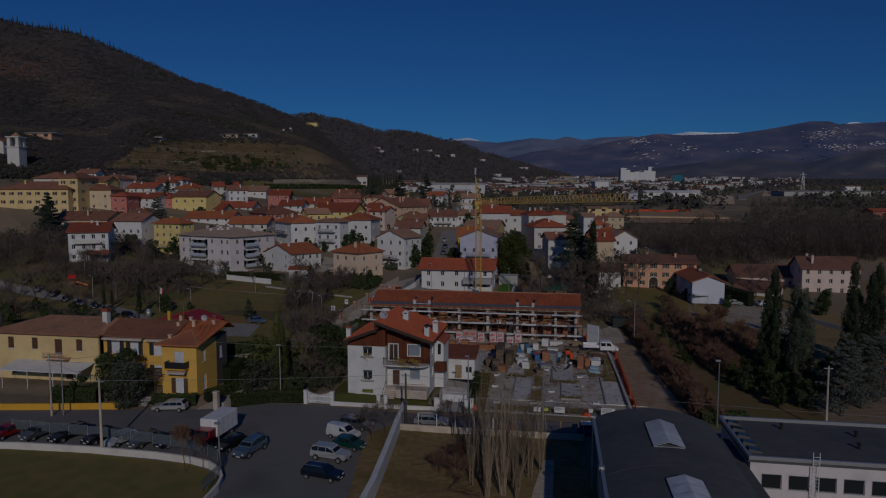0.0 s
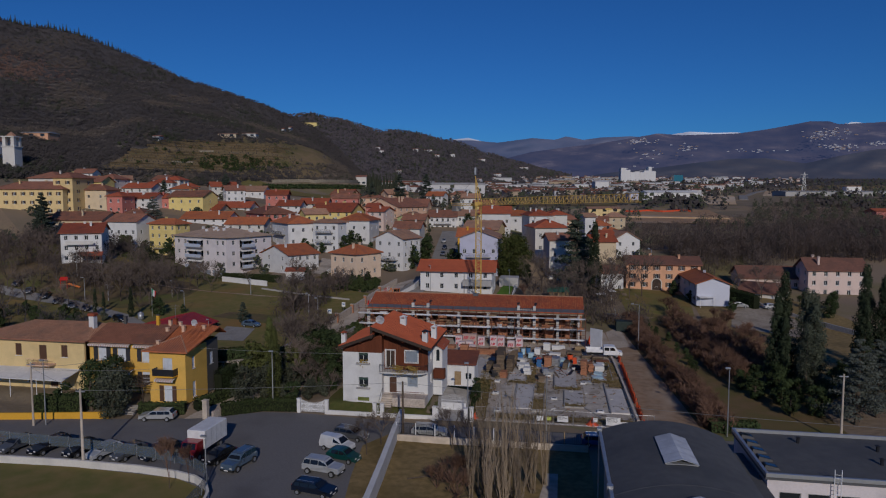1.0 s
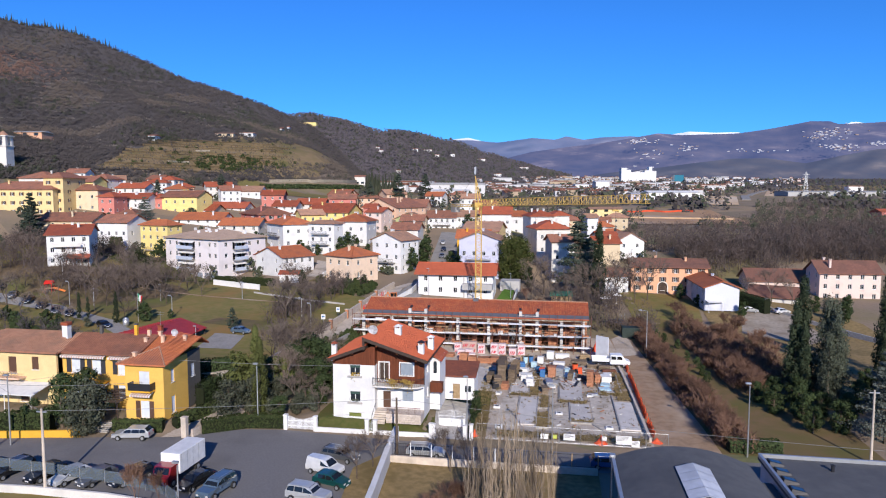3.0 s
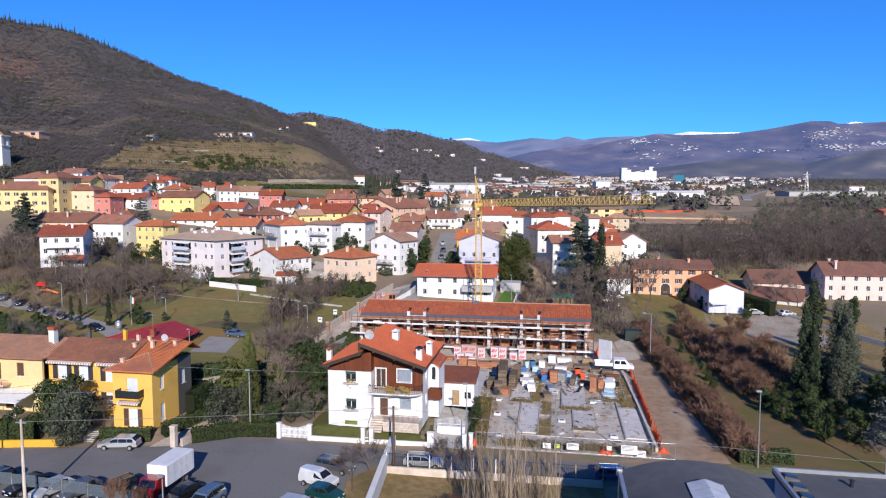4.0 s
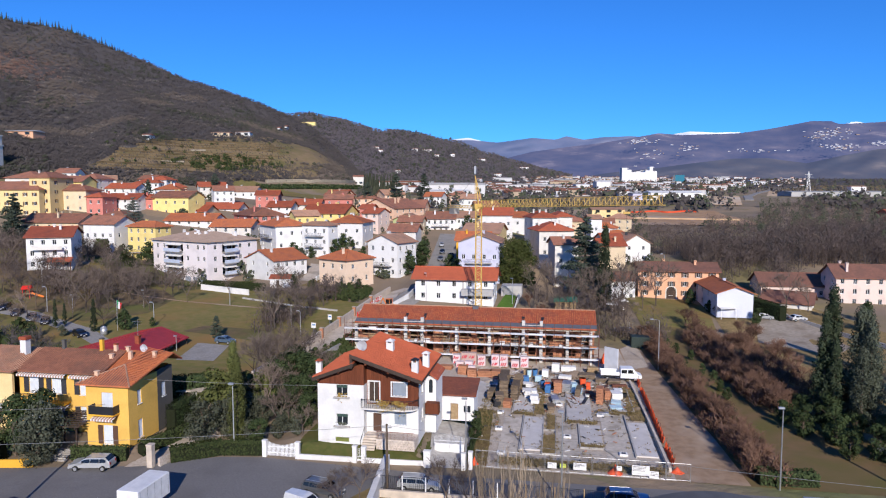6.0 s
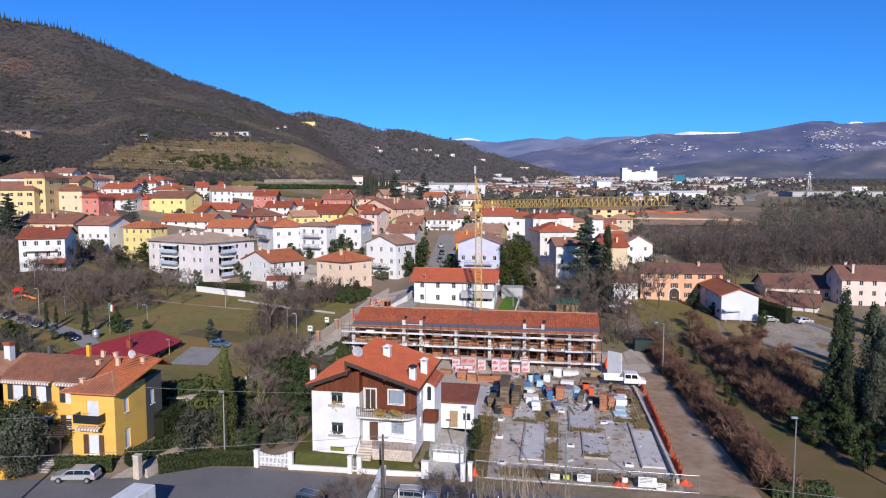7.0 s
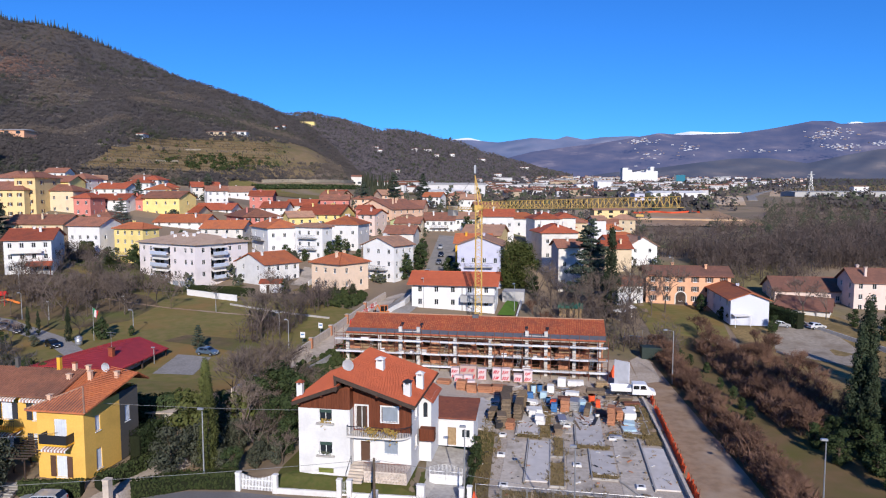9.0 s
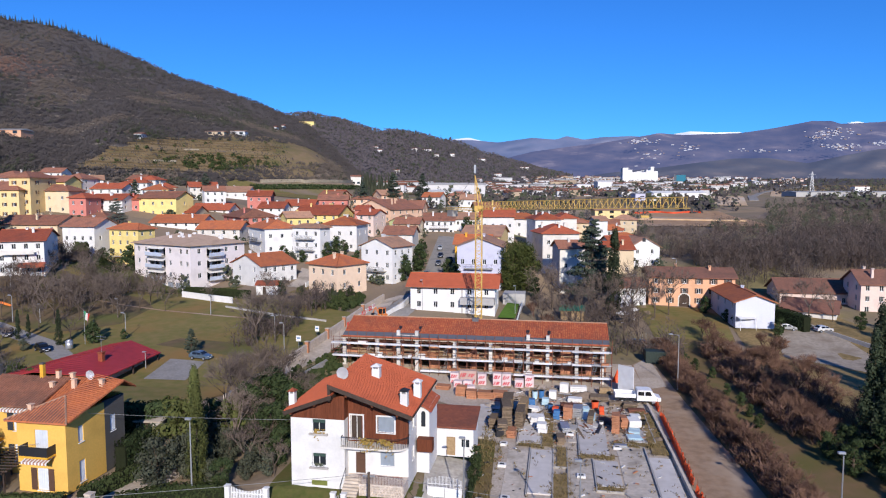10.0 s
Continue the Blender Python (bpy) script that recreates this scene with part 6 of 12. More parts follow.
def cream_row():
    root = thing("terrace_house", "cream terrace house with brown tiled roof and white awning", "house", at=drawn_in(0.953))
    g, X0, X1, Y0 = 1.1, -82.0, -64.45, 81.0
    T = Matrix.Translation((X0, Y0, g))
    hs = [(13.9, 14.9, 4.6, 6.3), (10.4, 11.6, 4.0, 6.2), (6.6, 7.6, 4.6, 6.3), (2.6, 3.6, 4.6, 6.3), (12.0, 13.2, 0.3, 2.4), (8.4, 9.4, 0.9, 2.3), (3.0, 4.0, 0.9, 2.3)]
    b = B()
    panel(b, X1 - X0, 7.1, hs, T)
    part("wall", b, "paleyellow", root)
    b = B()
    b.box(X0, 81.31, g, X0 + 0.3, 89.6, g + 7.1), b.box(X0 + 0.31, 89.3, g, X1, 89.6, g + 7.1)
    part("rear_wall", b, "paleyellow", root)
    for h in hs:
        place_windows(root, [h], T, None)
        s = B()
        s.box(h[0] + 0.04, 0.06, h[2] + 0.04, h[1] - 0.04, 0.11, h[3] - 0.04)
        part("shutter", s, "shutter_brown", root, "closed brown shutters", at=T)
    r = B()
    E = 8.2
    A, C = (X0 + 6, 85.6, 9.9), (-66.2, 85.6, 9.9)
    slope(r, (X0 - 0.6, 80.3, E), (X1 + 0.6, 80.3, E), C, A, 0.16)
    slope(r, (X1 + 0.6, 80.3, E), (X1 + 0.6, 90.2, E), C, C, 0.16), slope(r, (X1 + 0.6, 90.2, E), (X0 - 0.6, 90.2, E), A, C, 0.16), slope(r, (X0 - 0.6, 90.2, E), (X0 - 0.6, 80.3, E), A, A, 0.16)
    ro = part("roof", r, "roof_brown", root)
    t = B()
    tile_rows(t, (X0 - 0.6, 80.3, E + 0.01), (X1 + 0.6, 80.3, E + 0.01), C, A, 0.3, 0.07)
    tile_rows(t, (X1 + 0.6, 80.3, E + 0.01), (X1 + 0.6, 90.2, E + 0.01), C, C, 0.3, 0.07)
    tagged(part("roof_tiles", t, "roof_tan", ro), kind="stuff")
    s = B()
    s.slab(-66.0, 84.0, 9.0, -65.2, 84.8, 11.0, 0.03)
    k = part("chimney", s, "white", root)
    s = B()
    s.slab(-66.1, 83.9, 11.0, -65.1, 84.9, 11.4, 0.05)
    part("cap", s, "roof_red", k)
    s = B()
    slope(s, (-78.0, 77.6, 3.4), (-65.2, 77.6, 3.4), (-65.2, 80.97, 4.1), (-78.0, 80.97, 4.1), 0.1)
    part("awning", s, "cloth_white", root, "long white awning over the terrace")
    for x in (-77.5, -73.4, -69.3, -65.5):
        s = B()
        s.tube((x, 77.7, 0), (x, 77.7, 3.35), 0.05)
        part("post", s, "white_metal", root)
    s = B()
    s.slab(-72.6, 79.7, 4.6, -69.0, 80.99, 4.8, 0.02), s.box(-72.6, 79.7, 5.6, -69.0, 79.74, 5.65)
    bal = part("balcony", s, "peach", root)
    for i in range(18):
        s = B()
        s.box(-72.6 + i * 0.2, 79.71, 4.8, -72.58 + i * 0.2, 79.73, 5.6)
        part("baluster", s, "dark_metal", bal)
yellow_front(), yellow_row(), cream_row()

def red_shed():
    root = thing("park_pavilion", "low pavilion with a red sheet metal roof over a shaded veranda", "building", at=pose(0, 0, 0))
    b = B()
    P = [(-80.5, 101.5), (-65.0, 106.5), (-66.0, 121.0), (-78.0, 125.0)]
    b.prism([(-72.4 + (x + 72.4) * 0.72, 113.5 + (y - 113.5) * 0.72) for x, y in P], 0, 3.4)
    part("wall", b, "peach", root)
    for i in range(4):
        for x, y in (P[i], (P[i][0] * 0.5 + P[i - 1][0] * 0.5, P[i][1] * 0.5 + P[i - 1][1] * 0.5)):
            b = B()
            x, y = -72.4 + (x + 72.4) * 0.95, 113.5 + (y - 113.5) * 0.95
            b.box(x - 0.1, y - 0.1, 0, x + 0.1, y + 0.1, 3.5)
            part("veranda_post", b, "wood_dark", root)
    r = B()
    mx = [((P[0][0] + P[1][0]) / 2, P[0][1] + 1.0, 5.0), ((P[2][0] + P[3][0]) / 2, P[2][1] + 1.0, 5.0)]
    slope(r, (*P[1], 3.5), (*P[2], 3.5), mx[1], mx[0], 0.15), slope(r, (*P[3], 3.5), (*P[0], 3.5), mx[0], mx[1], 0.15)
    ro = part("roof", r, "red_sheet", root)
    for i in range(22):
        f = (i + 0.5) / 22
        for a, c in ((P[1], P[2]), (P[0], P[3])):
            s = B()
            p = Vector((a[0] + (c[0] - a[0]) * f, a[1] + (c[1] - a[1]) * f, 3.52))
            q = Vector(mx[0]).lerp(Vector(mx[1]), f) + Vector((0, 0, 0.02))
            s.tube(p, q, 0.03, n=4)
            part("seam", s, "red_sheet", ro)
    s = B()
    s.slab(-69.6, 111, 4.0, -68.9, 111.7, 5.6, 0.02), s.box(-69.7, 110.9, 5.6, -68.8, 111.8, 5.75)
    part("chimney", s, "roof_red", root)
    s = B()
    s.tube((-69.2, 111.3, 5.7), (-69.2, 111.3, 8.2), 0.03), s.tube((-70.0, 111.3, 8.0), (-68.4, 111.3, 8.0), 0.02), s.tube((-69.8, 111.3, 7.6), (-68.6, 111.3, 7.6), 0.02)
    part("aerial", s, "metal", root)
red_shed()

# ---- the building under construction ----
def shell_building():
    root = thing("unfinished_building", "two-storey concrete and clay-block building with a new red tile roof", "building", at=pose(0, 0, 0))
    X0, X1, Y0, Y1 = -37.4, 4.6, 127.2, 137.2
    for z0, z1 in ((-0.1, 0.12), (2.75, 3.0), (5.75, 5.95)):
        b = B()
        b.box(X0, Y0 - 0.7, z0, X1, Y1, z1)
        part("floor_slab", b, "pale_concrete", root)
    cols = [-36.9, -31.4, -27.9, -24.9, -18.8, -13.1, -7.3, -4.3, 0.1, 3.9]
    for x in cols:
        b = B()
        b.box(x - 0.27, Y0 - 0.72, 0.12, x + 0.27, Y0 - 0.2, 2.75), b.box(x - 0.27, Y0 - 0.72, 3.0, x + 0.27, Y0 - 0.2, 5.75)
        part("pillar", b, "bare_concrete", root)
    for xa, xb in ((-27.9, -24.9), (-7.3, -4.3)):
        for x in (xa, xb):
            b = B()
            b.slab(x - 0.27, Y0 - 0.72, 5.95, x + 0.27, Y0 - 0.2, 7.3, 0.02)
            part("pillar", b, "bare_concrete", root)
        b = B()
        b.box(xa + 0.27, Y0 - 0.65, 6.2, xb - 0.27, Y0 - 0.3, 6.6)
        part("beam", b, "bare_concrete", root)
        b = B()
        slope(b, (xa - 0.4, Y0 - 0.2, 6.65), (xa + 0.1, Y0 - 0.2, 6.65), (xa + 0.1, Y0 + 2, 7.55), (xa - 0.4, Y0 + 2, 7.55), 0.1)
        part("flashing", b, "dark_metal", root)
        b = B()
        slope(b, (xb - 0.1, Y0 - 0.2, 6.65), (xb + 0.4, Y0 - 0.2, 6.65), (xb + 0.4, Y0 + 2, 7.55), (xb - 0.1, Y0 + 2, 7.55), 0.1)
        part("flashing", b, "dark_metal", root)
    # clay-block infill set back, with doorways and windows left open
    for k, (z0, z1) in enumerate(((0.12, 2.75), (3.0, 5.75))):
        b = B()
        holes = []
        for i in range(14):
            x = 0.9 + i * 3.0
            holes.append((x, x + (1.2 if i % 3 else 2.0), 0.02 if i % 2 else 0.9, 2.2))
        panel(b, X1 - X0, z1 - z0, holes, Matrix.Translation((X0, Y0 + 1.3, z0)))
        part("block_wall", b, "brick", root)
        b = B()
        b.box(X0, Y0 + 1.61, z0, X0 + 0.3, Y1, z1), b.box(X1 - 0.3, Y0 + 1.61, z0, X1, Y1, z1), b.box(X0 + 0.3, Y1 - 0.3, z0, X1 - 0.3, Y1, z1), b.box(X0 + 0.3, Y0 + 6, z0, X1 - 0.3, Y0 + 6.2, z1)
        part("block_wall", b, "brick", root)
        rng = random.Random(k)
        for i in range(9):
            x = X0 + 3 + i * 4.5 + rng.uniform(-0.6, 0.6)
            b = B()
            b.box(x, Y0 + 0.2, z0, x + rng.uniform(1.0, 2.2), Y0 + 1.0, z0 + rng.uniform(0.3, 0.9))
            part("block_infill", b, "brick" if i % 3 else "plank", root)
        for i in range(10):
            x = X0 + 1.5 + i * 4.2
            b = B()
            b.box(x, Y0 + 0.1, z0 + 0.9, x + 2.6, Y0 + 0.14, z0 + 1.05)
            part("guard_board", b, "plank", root)
    # roof
    E, R, YE, YR = 6.35, 8.45, 126.2, 132.0
    r = B()
    slope(r, (X0 + 0.4, YE, E), (X1 + 0.3, YE, E), (X1 + 0.3, YR, R), (X0 + 0.4, YR, R), 0.25)
    slope(r, (X1 + 0.3, 137.9, E), (X0 + 0.4, 137.9, E), (X0 + 0.4, YR, R), (X1 + 0.3, YR, R), 0.25)
    ro = part("roof", r, "roof_red", root)
    t = B()
    k = (R - E) / (YR - YE)
    tile_rows(t, (X0 + 0.4, YE + 1.1, E + 1.1 * k + 0.01), (X1 + 0.3, YE + 1.1, E + 1.1 * k + 0.01), (X1 + 0.3, YR, R + 0.01), (X0 + 0.4, YR, R + 0.01), 0.3, 0.07)
    tagged(part("roof_tiles", t, "roof_red", ro), kind="stuff")
    t = B()
    rng = random.Random(9)
    for row in range(14):
        for i in range(120):
            if rng.random() < 0.5:
                f = row / 14
                y = YE + 1.2 + f * (YR - YE - 1.3)
                z = E + (y - YE) * k + 0.09
                x = X0 + 0.55 + i * 0.35 + rng.uniform(-0.04, 0.04)
                t.add([(x - 0.1, y, z), (x + 0.1, y, z), (x + 0.08, y + 0.36, z + 0.36 * k - 0.02), (x - 0.08, y + 0.36, z + 0.36 * k - 0.02)], [(0, 1, 2, 3)])
    tagged(part("roof_tiles", t, "roof_orange", ro), kind="stuff")
    b = B()
    slope(b, (X0 + 0.4, YE - 0.02, E + 0.03), (X1 + 0.3, YE - 0.02, E + 0.03), (X1 + 0.3, YE + 1.1, E + 1.1 * k + 0.03), (X0 + 0.4, YE + 1.1, E + 1.1 * k + 0.03), 0.05)
    part("eaves_membrane", b, "dark_sheet", ro)
    b = B()
    b.tube((X0 + 0.4, YR, R + 0.03), (X1 + 0.3, YR, R + 0.03), 0.13, n=6)
    part("ridge_cap", b, "roof_tan", ro)
    b = B()
    b.box(-16.6, 131.2, 8.2, -15.6, 132.0, 8.75)
    part("roof_hatch", b, "dark_sheet", ro)
    b = B()
    b.box(X0, Y0 - 0.9, 5.95, X1, Y0 - 0.6, 6.2)
    part("fascia", b, "plank", root)
M["bare_concrete"] = mat("fresh_concrete", (0.60, 0.58, 0.55), (0.50, 0.48, 0.45), 2.0, 0.9, 0.2, c3=(0.38, 0.36, 0.33), blotch=0.3)
M["dark_sheet"] = plain("dark_grey_sheet", (0.11, 0.11, 0.125), 0.7)
shell_building()

def scaffolding():
    root = thing("scaffolding", "rusty tube scaffolding with grey deck planks along the facade", "scaffolding", at=pose(0, 0, 0))
    X0, X1, YA, YB = -38.6, 5.2, 125.1, 126.1
    n = 30
    for i in range(n + 1):
        x = X0 + (X1 - X0) * i / n
        for y in (YA, YB):
            b = B()
            b.tube((x, y, 0), (x, y, 7.2 if y == YA else 6.2), 0.042, n=5)
            part("upright", b, "rust", root)
        if i < n and i % 3 == 0:
            for z in (1.3, 3.25):
                b = B()
                b.tube((x, YA - 0.04, z), (x + (X1 - X0) / n, YA - 0.04, z + 1.95), 0.035, n=5)
                part("brace", b, "rust", root)
    for z in (1.3, 3.25, 5.25):
        for i in range(n // 2):
            xa, xb = X0 + (X1 - X0) * i * 2 / n, X0 + (X1 - X0) * (i * 2 + 2) / n
            if z < 2 and xb < -22:
                continue
            b = B()
            b.box(xa + 0.02, YA + 0.02, z, xb - 0.02, YB - 0.02, z + 0.06)
            part("deck", b, "deck_steel", root)
            k = noise.noise((xa * 3.7, z * 2.1, 4))
            if k < 0.22:
                b = B()
                b.box(xa + 0.01, YA - 0.07, z - 0.08 + 0.05 * k, xb - 0.01 - max(0, k) * 2, YA - 0.035, z + 0.2 + 0.12 * k)
                part("toe_board", b, "toe_steel", root)
        for dz in (0.55, 1.05):
            b = B()
            b.tube((X0 if z > 2 else -22, YA, z + dz), (X1, YA, z + dz), 0.034, n=5)
            part("guard_rail", b, "rust", root)
    # ladders between the decks and tubes leaning over the edge
    for x in (-33, -20.5, -9, 2.2):
        for z in (1.35, 3.3):
            b = B()
            for k in (0, 0.4):
                b.tube((x + k, YA + 0.25, z), (x + k + 0.5, YA + 0.55, z + 1.95), 0.03, n=5)
            for k in range(7):
                b.tube((x + k * 0.07, YA + 0.27 + k * 0.04, z + 0.2 + k * 0.26), (x + 0.4 + k * 0.07, YA + 0.27 + k * 0.04, z + 0.2 + k * 0.26), 0.018, n=4)
            part("ladder", b, "metal", root)
    rng = random.Random(15)
    for i in range(26):
        x, z = X0 + 1 + i * 1.65, rng.choice((1.37, 3.32, 5.32))
        b = B()
        L, h = rng.uniform(0.5, 1.5), rng.uniform(0.15, 0.6)
        b.slab(x, YA + 0.3, z, x + L, YA + 0.75, z + h, 0.02)
        part("load", b, rng.choice(("brick", "plank", "cloth_white", "bare_concrete", "plank")), root)
M["deck_steel"] = mat("deck_planks", (0.60, 0.61, 0.64), (0.50, 0.51, 0.54), 3.0, 0.6, 0.1, vary=0.15)
M["toe_steel"] = mat("toe_boards", (0.64, 0.65, 0.68), (0.54, 0.55, 0.58), 2.0, 0.6, 0.1, vary=0.15, blotch=0.3, c3=(0.40, 0.38, 0.37))
scaffolding()

# ---- the tower crane ----
def lattice(b, p, q, w, h, bays, r=0.055, m=0, tri=False):
    """A lattice girder from p to q: chords and zigzag bracing; tri: triangular, with one upper chord."""
    p, q = Vector(p), Vector(q)
    d = (q - p).normalized()
    side = d.cross(Vector((0, 0, 1)))
    side = Vector((1, 0, 0)) if side.length < 0.01 else side.normalized()
    up = side.cross(d)
    ch = [(-w / 2, 0), (w / 2, 0), (0, h)] if tri else [(-w / 2, -h / 2), (w / 2, -h / 2), (w / 2, h / 2), (-w / 2, h / 2)]
    at = lambda c, f: p + (q - p) * f + side * c[0] + up * c[1]
    for c in ch:
        b.tube(at(c, 0), at(c, 1), r, n=4, m=m)
    k = len(ch)
    for i in range(bays):
        for j in range(k):
            a, c = ch[j], ch[(j + 1) % k]
            f0, f1 = i / bays, (i + 1) / bays
            mid = (f0 + f1) / 2
            b.tube(at(a, f0), at(c, mid), r * 0.6, n=4, m=m, caps=False)
            b.tube(at(c, mid), at(a, f1), r * 0.6, n=4, m=m, caps=False)

def crane():
    root = thing("tower_crane", "yellow lattice tower crane with a long jib", "crane", at=pose(-17.7, 149.0, gz(-17.7, 149)))
    g = gz(-17.7, 149)
    b = B()
    b.slab(-2.2, -2.2, 0, 2.2, 2.2, 0.9, 0.05)
    part("ballast", b, "concrete", root)
    b = B()
    lattice(b, (0, 0, 0.9), (0, 0, 26.3 - g), 1.2, 1.2, 17, 0.085)
    part("mast", b, "crane_yellow", root)
    J = Vector((30.0, -39.4, 0))
    j = J.normalized()
    zj = 26.2 - g
    b = B()
    lattice(b, j * 0.8 + Vector((0, 0, zj)), J + Vector((0, 0, zj + 1.0)), 1.1, 1.35, 40, 0.06, tri=True)
    part("jib", b, "crane_yellow", root)
    b = B()
    lattice(b, -j * 0.8 + Vector((0, 0, zj)), -j * 12 + Vector((0, 0, zj)), 1.3, 0.5, 9, 0.06)
    part("counter_jib", b, "crane_yellow", root)
    b = B()
    s = Vector((j.y, -j.x, 0))
    c = -j * 10.5 + Vector((0, 0, zj - 1.6))
    T = Matrix(((j.x, s.x, 0, c.x), (j.y, s.y, 0, c.y), (0, 0, 1, c.z), (0, 0, 0, 1)))
    b.slab(-1.2, -0.6, 0, 1.2, 0.6, 2.0, 0.05, T=T)
    part("counterweight", b, "concrete", root)
    b = B()
    b.slab(-0.8, -0.8, 25.9 - g, 0.8, 0.8, 26.9 - g, 0.08)
    part("slewing_ring", b, "crane_yellow", root)
    top = -j * 1.5 + Vector((0, 0, 32.7 - g))
    b = B()
    for k in (-0.5, 0.5):
        b.tube(j * 0.8 + s * k + Vector((0, 0, zj)), top, 0.09, n=5), b.tube(-j * 0.6 + s * k + Vector((0, 0, zj)), top, 0.07, n=5)
    for i in range(6):
        f = i / 6
        a0, a1 = (j * 0.8 + Vector((0, 0, zj))).lerp(top, f), (-j * 0.6 + Vector((0, 0, zj))).lerp(top, f + 0.08)
        b.tube(a0 + s * 0.5 * (1 - f), a1 - s * 0.5 * (1 - f), 0.04, n=4), b.tube(a0 - s * 0.5 * (1 - f), a1 + s * 0.5 * (1 - f), 0.04, n=4)
    part("tower_peak", b, "crane_yellow", root)
    b = B()
    b.slab(-0.2, -0.2, 33 - g, 0.2, 0.2, 34.6 - g, 0.04, T=Matrix.Translation(-j * 1.5))
    part("beacon_box", b, "metal", root)
    for f, z in ((0.55, zj + 1.25), (0.9, zj + 1.2)):
        b = B()
        b.tube(top, J * f + Vector((0, 0, z)), 0.025, n=4)
        part("tie_rope", b, "dark_metal", root)
    b = B()
    b.tube(top, -j * 11 + Vector((0, 0, zj + 0.4)), 0.03, n=4)
    part("tie_rope", b, "dark_metal", root)
    b = B()
    b.box(-0.5, -0.4, zj - 0.35, 0.5, 0.4, zj - 0.05, T=Matrix.Translation(J * 0.86))
    tr = part("trolley", b, "crane_yellow", root)
    b = B()
    b.tube(J * 0.86 + Vector((0, 0, zj - 0.3)), J * 0.86 + Vector((0, 0, zj - 3)), 0.02, n=4), b.slab(-0.2, -0.12, zj - 3.5, 0.2, 0.12, zj - 3, 0.04, T=Matrix.Translation(J * 0.86))
    part("hook_block", b, "dark_metal", root)
crane()

# ---- the new villa behind the site, and the block of flats ----
def villa():
    v = house("new white villa with red tiled roof and grey terrace", -24.2, 162.2, 4.9, 17.6, 8.4, 5.4, 0, walls="white", roof="gable_x", rise=1.9, tiles="roof_bright", storeys=2, nf=5, ns=2, chimneys=0, over=0.9, name="villa")
    b = B()
    b.slab(1.8, -6.0, 2.5, 8.8, -4.21, 3.9, 0.03)
    part("balcony", b, "grey", v, "grey rendered terrace parapet")
    b = B()
    b.box(1.85, -4.24, 0.2, 2.2, -4.205, 5.3)
    part("recess", b, "grey", v)
    patch("villa_lawn", "bright green lawn beside the new villa", "lawn", [(-14.6, 156), (-11.2, 156.5), (-11, 168), (-13.6, 168)], "villa_grass", 0.5)
    ribbon("low_wall", "white garden wall round the villa", "wall", [(-34.6, 150), (-10.6, 151.5), (-10.4, 170)], -0.2, 1.1, 0.25, "dark_sheet")
    ribbon("low_wall", "white garden wall beside the villa", "wall", [(-38.5, 150), (-34.6, 158), (-34.4, 170)], -0.2, 1.3, 0.25, "white")
    ribbon("low_wall", "white garden wall beside the villa", "wall", [(-10.8, 152), (-10.2, 172), (-15, 172)], -0.2, 1.4, 0.25, "white")
    b = B()
    b.slab(-14.6, 168.2, gz(-12, 168), -9.8, 173, gz(-12, 168) + 2.6, 0.03)
    thing("garage_block", "flat grey garage behind the villa lawn", "garage", b=b, mats="grey")
M["villa_grass"] = mat("fresh_turf", (0.10, 0.19, 0.03), (0.08, 0.15, 0.025), 2.0, 0.95, 0.3, vary=0)
villa()
ribbon("low_wall", "low concrete wall at the edge of the park lawn", "wall", [(-73.2, 155.4), (-62.3, 151.9), (-57.1, 151.0), (-48.6, 150.2)], -0.2, 0.4, 0.3, "concrete")
ribbon("garden_wall", "white garden wall beside the concrete drive", "wall", [(-64.4, 196.0), (-63.6, 186.6), (-64.2, 178.4)], -0.2, 1.2, 0.25, "white")
ribbon("garden_wall", "grey garden wall along the town street", "wall", [(-56.0, 190.6), (-43.6, 191.6), (-42.2, 200), (-43.6, 214)], -0.2, 1.1, 0.25, "concrete")

